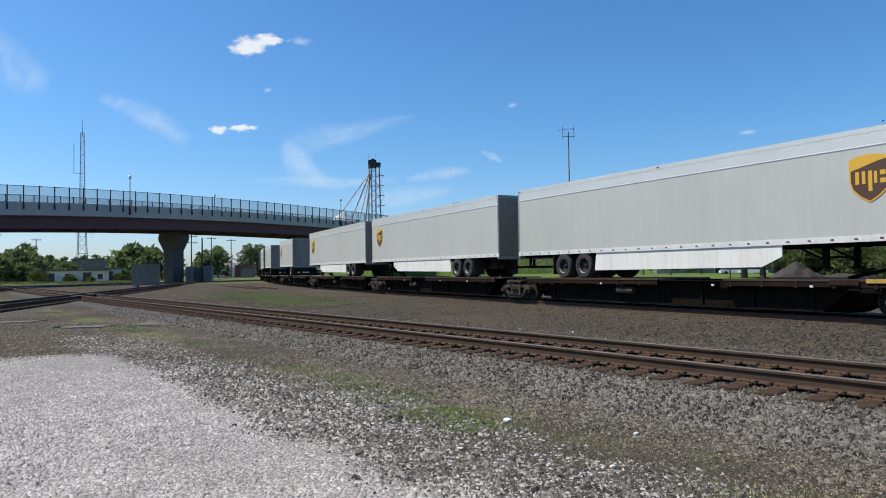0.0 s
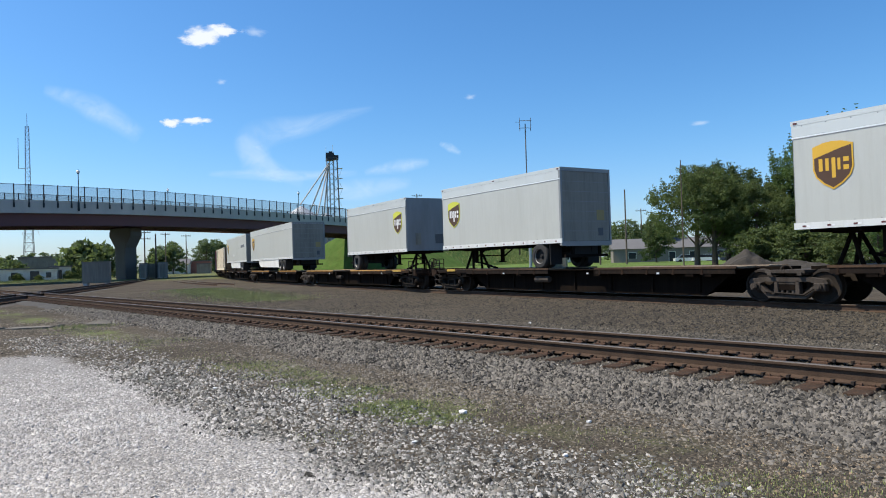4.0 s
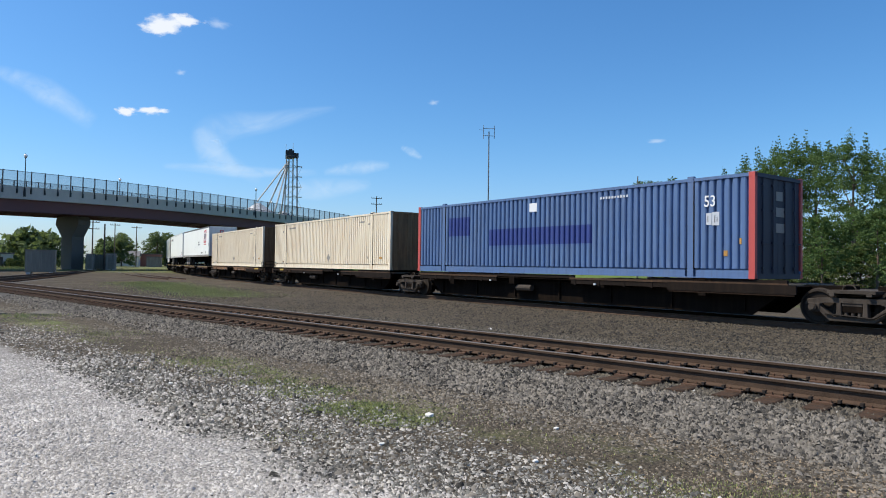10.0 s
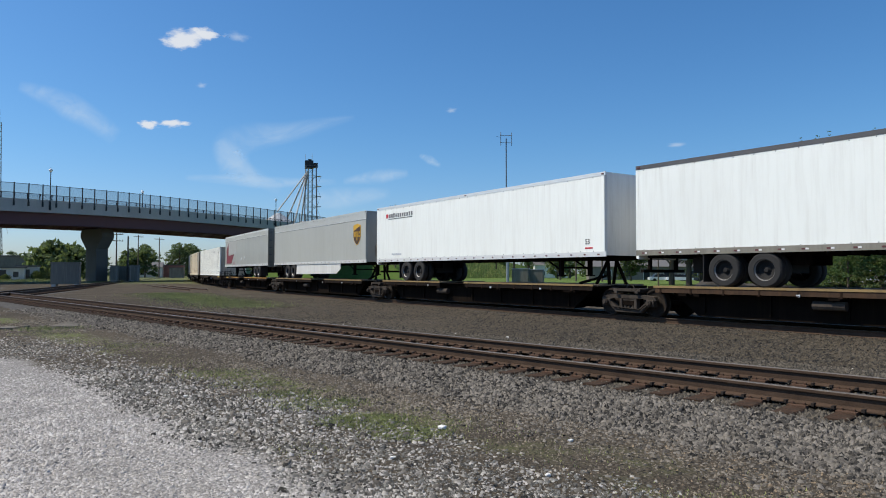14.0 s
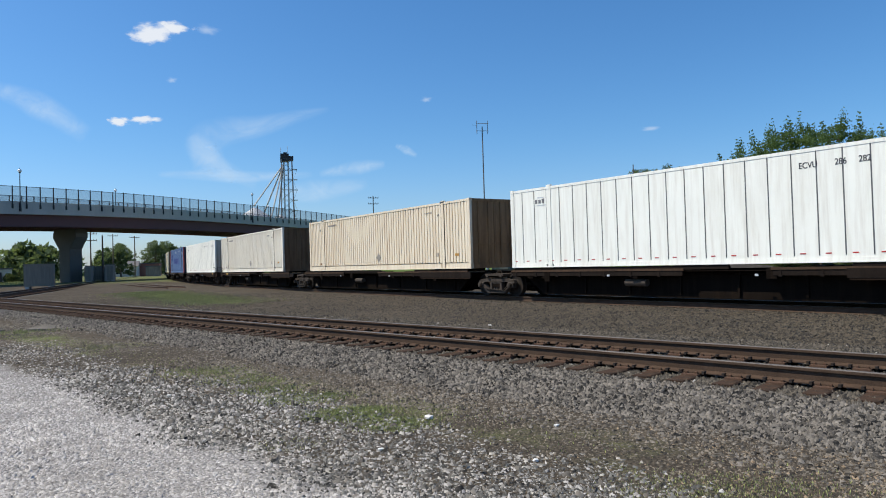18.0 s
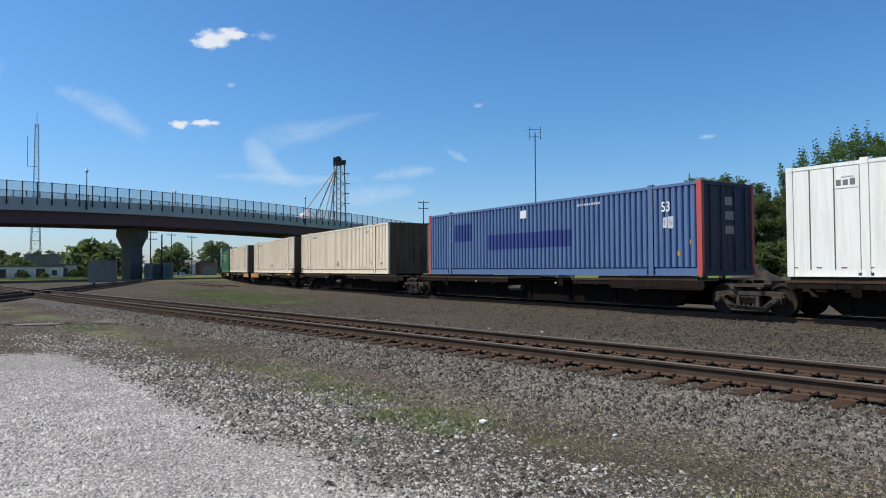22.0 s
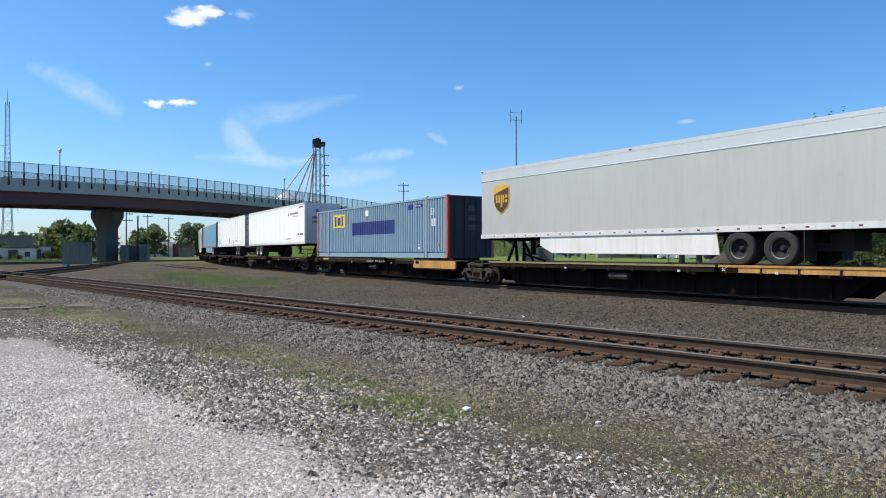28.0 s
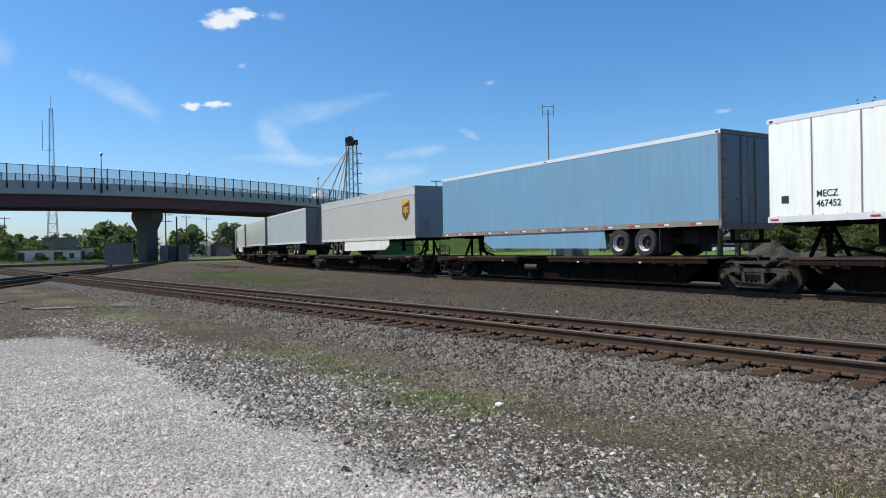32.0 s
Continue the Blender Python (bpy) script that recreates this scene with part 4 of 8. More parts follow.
def bolster_mesh():
    def make():
        bm = bmesh.new()
        prism(bm, [(-1.05, 0.36), (1.05, 0.36), (1.05, 0.58), (0.45, 0.70), (-0.45, 0.70), (-1.05, 0.58)], "x", -0.22, 0.22)
        rod(bm, (0, 0, 0.70), (0, 0, 0.80), 0.20, 12)
        return mesh_of("bolster", bm, M_STEEL_DARK)
    return cached("bolster", make)


def bridge_plate_mesh():
    def make():
        bm = bmesh.new()
        box(bm, -0.55, 0.55, -1.15, 1.15, 0.82, 0.90)
        box(bm, -0.75, 0.75, -0.55, 0.55, 0.74, 0.86)
        for x in (-0.42, 0.42):
            box(bm, x - 0.06, x + 0.06, -1.18, 1.18, 0.76, 0.84)
        pts = []
        for i in range(9):
            q = math.pi * i / 8
            pts.append((-0.2 + 0.16 * math.cos(q), 0.90 + 0.13 * math.sin(q)))
        for (xa, za), (xb, zb) in zip(pts, pts[1:]):
            rod(bm, (xa, -0.7, za), (xb, -0.7, zb), 0.018, 6)
        return mesh_of("articulation", bm, M_TRUCK)
    return cached("artic", make)


def brake_gear_mesh():
    """Brake beams, hangers and pipes that fill a truck between its wheels."""
    def make():
        bm = bmesh.new()
        for x in (-0.36, 0.36):
            rod(bm, (x, -0.8, 0.34), (x, 0.8, 0.34), 0.05, 6)
            box(bm, x * 1.25 - 0.05, x * 1.25 + 0.05, -0.80, -0.70, 0.30, 0.62)
        rod(bm, (-0.9, -0.62, 0.72), (0.9, -0.62, 0.70), 0.03, 6)
        rod(bm, (-0.6, -1.12, 0.30), (0.5, -1.12, 0.24), 0.022, 5)
        rod(bm, (0.5, -1.12, 0.24), (0.75, -1.12, 0.40), 0.022, 5)
        return mesh_of("brake_gear", bm, M_TRUCK_DK)
    return cached("brake_gear", make)


def bearing_mesh(x):
    def make():
        bm = bmesh.new()
        rod(bm, (x, -1.20, 0.457), (x, -1.10, 0.457), 0.095, 12)
        rod(bm, (x, -1.225, 0.457), (x, -1.20, 0.457), 0.06, 10)
        for k in range(3):
            q = 2.094 * k + 0.5
            rod(bm, (x + 0.055 * math.cos(q), -1.215, 0.457 + 0.055 * math.sin(q)), (x + 0.055 * math.cos(q), -1.195, 0.457 + 0.055 * math.sin(q)), 0.014, 5)
        return mesh_of("bearing_cap", bm, M_TRUCK)
    return cached(("bearing", x), make)


def truck(s, shared):
    t = thing("rail_truck", "two-axle cast steel rail truck, dusty grey, on the rail" if shared else "two-axle cast steel rail truck, dark with grime", "rail truck", "trucks of the train")
    for y in (-0.99, 0.99):
        part("side_frame", side_frame_mesh(y, M_TRUCK if shared else M_TRUCK_DK), None, t)
    for x in (-0.89, 0.89):
        part("wheelset", wheelset_mesh(x), None, t)
        part("bearing_cap", bearing_mesh(x), None, t, "pale dusty bearing cap")
    part("bolster", bolster_mesh(), None, t)
    part("brake_gear", brake_gear_mesh(), None, t)
    if shared:
        part("articulation", bridge_plate_mesh(), None, t, "rusty steel articulation over the truck")
    MOVERS.append((t, s, RAIL_T))


# how the deck edges of the units are painted, by the stretch of the train
def edge_paint(mid):
    for lo, hi, lip, web in ((-136, -95, M_YELLOW, M_RUST), (-255, -228, M_DUST_YEL, M_DECKEDGE), (-275, -255, M_DUST_YEL, M_PANEL_DK), (-296, -282, M_YELLOW, M_RUST), (-490, -472, M_YELLOW, M_YELLOW)):
        if lo < mid < hi:
            return lip, web
    return M_DECKEDGE, M_PANEL_DK


def end_gear(t, x, sg, h, seed, trailer):
    """Coupler, hoses, brake wheel, steps and painted plates at a car's outer end; sg points out of the car."""
    rng = random.Random(seed * 7 + int(sg))

    def sp(p, q):
        return min(x + sg * p, x + sg * q), max(x + sg * p, x + sg * q)
    bm = bmesh.new()
    box(bm, *sp(-1.2, 0.02), -0.2, 0.2, 0.58, 0.84)
    box(bm, *sp(0.02, 0.34), -0.11, 0.11, 0.62, 0.80)
    prism(bm, [(x + sg * 0.30, -0.14), (x + sg * 0.62, -0.17), (x + sg * 0.66, 0.02), (x + sg * 0.52, 0.16), (x + sg * 0.30, 0.14)], "z", 0.56, 0.86)
    part("coupler", bm, M_TRUCK, t)
    bm = bmesh.new()
    for y0, dip in ((-0.32, 0.16), (0.34, 0.2)):
        pts = [(x + sg * (0.05 + 0.09 * i), y0 + 0.03 * i, 0.66 - dip * math.sin(math.pi * i / 7) - 0.03 * i) for i in range(8)]
        for p, q in zip(pts, pts[1:]):
            rod(bm, p, q, 0.026, 6)
        box(bm, *sp(-0.02, 0.08), y0 - 0.05, y0 + 0.05, 0.60, 0.72)
    part("air_hoses", bm, M_FLAP, t, "black rubber brake hoses")
    bm = bmesh.new()
    rod(bm, (x + sg * 0.10, -1.28, 0.80), (x + sg * 0.10, -0.25, 0.80), 0.018, 6)
    rod(bm, (x + sg * 0.10, -1.28, 0.80), (x + sg * 0.16, -1.36, 0.62), 0.018, 6)
    rod(bm, (x + sg * 0.10, -0.25, 0.80), (x + sg * 0.30, -0.06, 0.88), 0.018, 6)
    part("uncoupling_lever", bm, M_RUST, t)
    # step ladder below the deck and a low grab rail above it
    bm = bmesh.new()
    xa, xb = x - sg * 0.78, x - sg * 0.36
    for q in (xa, xb):
        rod(bm, (q, -1.30, 0.20), (q, -1.30, 1.42), 0.022, 6)
    for z in (0.22, 0.46, 0.70, 1.16, 1.40):
        rod(bm, (xa, -1.30, z), (xb, -1.30, z), 0.02, 6)
    part("ladder", bm, M_TRUCK_DK, t, "dusty steel step ladder at the car's corner")
    bm = bmesh.new()
    for y in (-1.22, -0.62):
        rod(bm, (x - sg * 0.10, y, 0.80), (x - sg * 0.10, y, 1.46), 0.020, 6)
    for z in (1.02, 1.24, 1.46):
        rod(bm, (x - sg * 0.10, -1.22, z), (x - sg * 0.10, -0.62, z), 0.018, 6)
    part("grab_rail", bm, M_RUST, t, "rusty steel grab rail")
    if sg > 0:
        bm = bmesh.new()
        cx, cy, cz, r = x + 0.02, -0.30, 1.30, 0.22
        ring = [(cx, cy + r * math.cos(6.28318 * i / 14), cz + r * math.sin(6.28318 * i / 14)) for i in range(14)]
        for p, q in zip(ring, ring[1:] + ring[:1]):
            rod(bm, p, q, 0.02, 5)
        for i in range(0, 14, 3):
            rod(bm, (cx, cy, cz), ring[i], 0.014, 4)
        rod(bm, (cx - 0.12, cy, cz), (cx + 0.02, cy, cz), 0.05, 8)
        rod(bm, (cx - 0.10, cy, 0.80), (cx - 0.10, cy, cz), 0.05, 6)
        part("brake_wheel", bm, M_TRUCK_DK, t, "dark hand brake wheel on a short post")
    es = part("end_sill", boxes((*sp(-0.30, -0.04), -1.3, 1.3, 0.66, 0.97)), M_RUST, t, "rusty end sill")
    bm = bmesh.new()
    for y in (-0.95, -0.6, 0.5, 0.9):
        prism(bm, [(x - sg * 0.02, 0.70), (x + sg * 0.06, 0.72), (x + sg * 0.06, 0.92), (x - sg * 0.02, 0.94)], "y", y, y + 0.03)
    tagged(part("sill_brackets", bm, M_RUST, es), kind="stuff")
    # deck over the truck, with plates of uneven paint along its edge
    e0, e1 = sp(-3.7, -0.30)
    part("end_deck", boxes((e0, e1, -1.26, 1.26, 0.885, 0.925)), M_DECK_TOP, t)
    q, painted = 3.6, False
    while q > 0.5:
        w = min(q - 0.35, rng.uniform(0.45, 1.1))
        z0 = rng.choice((0.74, 0.80, 0.84))
        m = M_YEL_PLATE if 1.5 < q < 2.7 and w > 0.5 and not painted else rng.choice((M_RUST, M_PANEL_DK, M_RUST))
        painted = painted or m is M_YEL_PLATE
        if m is M_YEL_PLATE:
            z0 = 0.86
        if m is M_YEL_PLATE and not h:
            m = M_RUST_OR
        part("edge_plate", boxes((*sp(-q, -q + w - 0.03), -1.335, -1.30 + 0.03, z0, 0.965 if m is M_YEL_PLATE else 0.935)), m, t, "worn yellow edge plate" if m is M_YEL_PLATE else "")
        q -= w + rng.choice((0.0, 0.0, 0.15))
    bm = bmesh.new()
    for p in (1.2, 2.2, 3.2):
        prism(bm, [(x - sg * (p - 0.04), 0.88), (x - sg * (p + 0.04), 0.88), (x - sg * (p + 0.03), 0.60), (x - sg * (p - 0.03), 0.60)], "y", -1.22, -0.42)
    tagged(part("deck_bracing", bm, M_STEEL_DARK, t), kind="stuff")
    bm = bmesh.new()
    rod(bm, (x - sg * 2.9, -1.12, 0.70), (x - sg * 2.35, -1.12, 0.70), 0.11, 12)
    rod(bm, (x - sg * 2.35, -1.12, 0.70), (x - sg * 2.10, -1.12, 0.70), 0.035, 6)
    rod(bm, (x - sg * 2.1, -1.12, 0.70), (x - sg * 1.0, -1.10, 0.62), 0.02, 5)
    part("brake_cylinder", bm, M_TRUCK, t, "dusty brake cylinder with its rod")


def platform(a, b, end_a, end_b, seed, trailer):
    """One unit of an articulated spine car from a (rear) to b (front)."""
    random.seed(seed)
    mid, h = (a + b) / 2, (b - a) / 2
    t = thing("spine_car_platform", "dark steel spine car unit with worn yellow deck edges", "rail car", "units of the train")
    ca, cb = (-h + (0.55 if end_a else 0.35)), (h - (0.55 if end_b else 0.35))
    bm = bmesh.new()
    prism(bm, [(ca, 0.82), (ca + 1.6, 0.66), (ca + 3.0, 0.03), (cb - 3.0, 0.03), (cb - 1.6, 0.66), (cb, 0.82), (cb, 0.92), (ca, 0.92)], "y", -0.42, 0.42)
    part("centre_sill", bm, M_STEEL_DARK, t)
    bm = bmesh.new()
    ka, kb = (2.4 if end_a else 1.1), (2.4 if end_b else 1.1)
    for y0 in (-0.92, 0.87):
        prism(bm, [(ca + ka, 0.90), (ca + ka + 1.1, 0.06), (cb - kb - 1.1, 0.06), (cb - kb, 0.90)], "y", y0, y0 + 0.05)
    part("side_apron", bm, M_STEEL_DARK, t)
    # cross bearers under the load
    for x in (ca + 1.9, -6.1 if h > 8 else -4, -2.2, 2.2, 6.1 if h > 8 else 4, cb - 1.9):
        part("cross_bearer", cached(("cb", round(x, 1)), lambda x=x: mesh_of("cross_bearer", boxes((x - 0.14, x + 0.14, -1.28, 1.28, 0.66, 0.93)), M_STEEL_DARK)), None, t)
    # dark sheet added across the unit to block the view and light beneath
    part("walkway", boxes((-h * 0.88, h * 0.88, -1.27, 1.27, 0.872, 0.892)), M_STEEL_DARK, t)
    # wheel decks
    d0, d1 = (-h * 0.86, h * 0.86)
    decks = [(d0, d0 + 5.4), (d1 - 7.6, d1)] if seed % 2 else [(d0, d0 + 7.4), (d1 - 5.6, d1)]
    if -490 < mid < -472:
        decks = [(d0, d1 - 4.6), (d1 - 4.5, d1)]
    for x0, x1 in decks:
        dk = part("deck", boxes((x0, x1, -1.25, -0.30, 0.90, 0.945), (x0, x1, 0.30, 1.25, 0.90, 0.945)), M_DECK_TOP, t)
        lip, web = edge_paint(mid) if trailer else (M_DECKEDGE, M_PANEL_DK)
        if -490 < mid < -472 and x0 < 0:
            lip, web = M_DUST_YEL, M_PANEL_DK
        if -437 < mid < -417:
            lip, web = M_DUST_YEL, M_PANEL_DK
        if -230 < mid < -212:
            lip, web = M_RUST_OR, M_RUST_OR
        part("deck_edge", boxes((x0, x1, -1.315, -1.25, 0.895, 0.96), (x0, x1, 1.25, 1.30, 0.86, 0.955)), lip, dk, "worn yellow deck edge" if lip in (M_YELLOW, M_DUST_YEL) else "brown dusty deck edge")
        part("edge_web", boxes((x0 + 0.05, x1 - 0.05, -1.295, -1.255, 0.745, 0.895)), web, dk, "rusty web below the deck edge")
        bm = bmesh.new()
        q = x0 + 0.25
        while q < x1 - 0.15:
            prism(bm, [(q - 0.03, 0.88), (q + 0.03, 0.88), (q + 0.02, 0.70), (q - 0.02, 0.70)], "y", -1.31, -0.93)
            box(bm, q - 0.05, q + 0.05, -1.325, -1.295, 0.72, 0.76)
            q += 1.05
        tagged(part("edge_bracing", bm, M_RUST if trailer else M_PANEL_DK, dk), kind="stuff")
    if -437 < mid < -417:
        part("side_panel", boxes((-h + 0.7, -h + 4.4, -1.335, -1.29, 0.58, 0.95)), M_YELLOW, t, "worn yellow steel side panel")
        FACE["y"] = -1.336
        part("panel_foot", boxes((-h + 0.72, -h + 4.38, -1.32, -1.28, 0.52, 0.577)), M_RUST, t)
        letters(t, "53'", -h + 3.78, 0.70, 0.22, M_BLACK_MARK, "length_mark")
        FACE["y"] = -1.299
    if not trailer:
        for x0, x1 in ((-h + 1.4, 1.0), (4.2, h - 1.4)):
            part("load_sill", boxes((x0, x1, -1.275, -1.20, 0.93, 1.045)), M_PANEL_DK, t, "dark rusty sill under the load")
        for x in (-7.95 + 1.98 + 0.02, 7.95 - 1.98 - 0.02):
            part("container_saddle", cached(("sad", round(x, 2)), lambda x=x: mesh_of("container_saddle", boxes((x - 0.3, x + 0.3, -1.29, 1.29, 0.93, 1.06), (x - 0.12, x + 0.12, -1.31, -1.20, 0.55, 1.05)), M_STEEL_DARK)), None, t)
        part("side_panel", boxes((h - 5.0, h - 1.15, -1.33, -1.27, 0.57 if -505 < mid < -430 else 0.68, 0.92)), M_YELLOW if -505 < mid < -430 else M_PANEL_DK, t, "worn yellow steel side panel" if -505 < mid < -430 else "dark rusty steel side panel")
        part("panel_foot", boxes((h - 4.95, h - 1.2, -1.315, -1.27, 0.51 if -505 < mid < -430 else 0.63, 0.567 if -505 < mid < -430 else 0.677)), M_RUST, t)
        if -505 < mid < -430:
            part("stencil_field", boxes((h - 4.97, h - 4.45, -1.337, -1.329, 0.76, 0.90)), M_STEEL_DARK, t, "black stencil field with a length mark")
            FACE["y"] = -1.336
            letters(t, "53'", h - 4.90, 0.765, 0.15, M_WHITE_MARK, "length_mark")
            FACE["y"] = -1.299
        if seed % 3 == 1 and mid > -417:
            part("side_panel", boxes((h - 1.9, h - 0.5, -1.31, -1.27, 0.70, 0.90)), M_YELLOW if mid > -215 else M_PANEL_DK, t)
    for x in (random.uniform(-3, -1),):
        bm = bmesh.new()
        rod(bm, (x, -1.08, 0.52), (x + 0.8, -1.08, 0.52), 0.12, 10)
        part("air_tank", bm, M_TRUCK, t, "dusty grey air tank")
    bm = bmesh.new()
    for x in (-h * 0.35, h * 0.2, h * 0.55):
        box(bm, x - 0.045, x + 0.045, -1.325, -1.29, 0.73, 0.79)
    part("side_marks", bm, M_GREY_PATCH, t, "small pale stencils that cannot be read")
    if not trailer and mid < -417:
        bm = bmesh.new()
        for i in range(9):
            q = -1.2 + 0.24 * i + (0.16 if i > 3 else 0)
            box(bm, q, q + 0.13, -1.302, -1.294, 0.78, 0.88)
        tagged(part("reporting_mark", bm, M_PLACARD, t), "faded car lettering that cannot be read", kind="stuff")
    for flag, x, sg in ((end_a, -h, -1), (end_b, h, 1)):
        if flag:
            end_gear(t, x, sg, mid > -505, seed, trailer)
    # pipes and levers along the side
    bm = bmesh.new()
    rod(bm, (ca + 2.6, -0.97, 0.80), (cb - 2.6, -0.97, 0.78), 0.022, 6)
    for i in range(7):
        q = ca + ka + 1.3 + (cb - ca - ka - kb - 2.6) * i / 6
        prism(bm, [(q - 0.05, 0.90), (q + 0.05, 0.90), (q + 0.03, 0.16), (q - 0.03, 0.16)], "y", -0.985, -0.92)
    part("side_ribs", bm, M_STEEL_DARK, t)
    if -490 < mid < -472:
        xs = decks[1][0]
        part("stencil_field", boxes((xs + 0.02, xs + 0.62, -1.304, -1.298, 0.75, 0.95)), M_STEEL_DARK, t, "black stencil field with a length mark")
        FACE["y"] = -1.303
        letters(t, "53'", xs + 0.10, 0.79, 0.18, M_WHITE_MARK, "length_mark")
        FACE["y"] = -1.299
    MOVERS.append((t, mid, RAIL_T + CAR_UP))


# ---- trailers ----
def tyre_mesh(y0, y1):
    def make():
        bm = bmesh.new()
        prof = [(y0, 0.30), (y0, 0.44), (y0 + 0.03, 0.475), (y0 + 0.08, 0.49), (y1 - 0.08, 0.49), (y1 - 0.03, 0.475), (y1, 0.44), (y1, 0.30)]
        n = 26
        rings = [[bm.verts.new((r * math.cos(6.28318 * i / n), y, 0.49 + r * math.sin(6.28318 * i / n))) for i in range(n)] for y, r in prof]
        for p, q in zip(rings, rings[1:] + rings[:1]):
            for i in range(n):
                bm.faces.new((p[i], p[(i + 1) % n], q[(i + 1) % n], q[i]))
        return mesh_of("tyre", bm, M_TYRE)
    return cached(("tyre", y0, y1), make)


def rim_mesh(y, material):
    def make():
        bm = bmesh.new()
        n = 20
        sg = 1 if y < 0 else -1
        prof = [(y, 0.31), (y - sg * 0.008, 0.295), (y + sg * 0.02, 0.272)]
        if material is M_RIM_W:
            prof.append((y + sg * 0.10, 0.23))
        rings = [[bm.verts.new((r * math.cos(6.28318 * i / n), yy, 0.49 + r * math.sin(6.28318 * i / n))) for i in range(n)] for yy, r in prof]
        for p, q in zip(rings, rings[1:]):
            for i in range(n):
                bm.faces.new((p[i], p[(i + 1) % n], q[(i + 1) % n], q[i]))
        return mesh_of("rim", bm, material)
    return cached(("rim", y, material.name), make)


def hub_mesh(y):
    def make():
        bm = bmesh.new()
        n = 16
        sg = 1 if y < 0 else -1
        prof = [(y + sg * 0.02, 0.273), (y + sg * 0.105, 0.232), (y + sg * 0.14, 0.12), (y + sg * 0.10, 0.075), (y + sg * 0.07, 0.055), (y + sg * 0.07, 0.0001)]
        rings = [[bm.verts.new((r * math.cos(6.28318 * i / n), yy, 0.49 + r * math.sin(6.28318 * i / n))) for i in range(n)] for yy, r in prof]
        for p, q in zip(rings, rings[1:]):
            for i in range(n):
                bm.faces.new((p[i], p[(i + 1) % n], q[(i + 1) % n], q[i]))
        return mesh_of("hub", bm, M_FLAP)
    return cached(("hub", y), make)


def shield(parent, x, z, size, tint=None):
    """A delivery firm's badge as plain shapes: gold rim, dark field, gold crest."""
    def outline(k):
        p = [(-0.42, 0.40), (-0.2, 0.47), (0.0, 0.49), (0.2, 0.47), (0.42, 0.40), (0.42, -0.10), (0.36, -0.27), (0.2, -0.43), (0.0, -0.55), (-0.2, -0.43), (-0.36, -0.27), (-0.42, -0.10)]
        return [(x + a * k * size, z + c * k * size) for a, c in p]
    gold = tint or M_GOLD_LOGO
    bm = bmesh.new()
    prism(bm, outline(1.0), "y", -1.312, -1.300)
    lg = part("badge", bm, gold, parent, "brown and gold shield badge")
    bm = bmesh.new()
    prism(bm, [(px, min(pz, z + 0.27 * size + 0.30 * (px - x))) for px, pz in outline(0.92)], "y", -1.317, -1.309)
    part("badge_field", bm, M_BROWN_LOGO, lg)
    bm = bmesh.new()
    k = size
    for a0, a1, c0, c1 in ((-0.29, -0.21, -0.14, 0.13), (-0.15, -0.08, -0.14, 0.13), (-0.02, 0.06, -0.30, 0.13), (0.10, 0.16, -0.14, 0.11), (0.22, 0.33, 0.02, 0.12), (0.22, 0.33, -0.15, -0.05)):
        part("badge_mark", boxes((x + a0 * k, x + a1 * k, -1.321, -1.314, z + c0 * k, z + c1 * k)), M_WHITE_MARK if tint else gold, lg)


def bars(name, parent, rows, material, label=""):
    """Flat bars on the near side: x0, x1, z0, z1."""
    bm = bmesh.new()
    for x0, x1, z0, z1 in rows:
        box(bm, x0, x1, FACE["y"] - 0.006, FACE["y"] + 0.006, z0, z1)
    return part(name, bm, material, parent, label)


def word(parent, x, z, length, height, material, n, label="lettering that cannot be read"):
    random.seed(int(abs(x) * 100) + n)
    step = length / n
    rows = []
    for i in range(n):
        a = x + i * step
        rows.append((a, a + step * random.uniform(0.55, 0.72), z, z + height * random.choice((0.84, 0.9, 0.84, 1.0))))
    tagged(bars("lettering", parent, rows, material), label, kind="stuff")


def letters(parent, text, x, z, size, material, name="lettering"):
    cu = bpy.data.curves.new("text", "FONT")
    cu.body, cu.size, cu.extrude, cu.offset = text, size, 0.004, size * 0.010
    ob = bpy.data.objects.new("text", cu)
    me = bpy.data.meshes.new_from_object(ob)
    bpy.data.objects.remove(ob)
    bpy.data.curves.remove(cu)
    me.materials.clear()
    me.materials.append(material)
    o = new(name, me)
    o.parent = parent
    o.matrix_basis = pose(x, FACE["y"], z, 90, 0, 0) @ Matrix.Diagonal((0.84, 1.0, 1.0, 1))
    return o


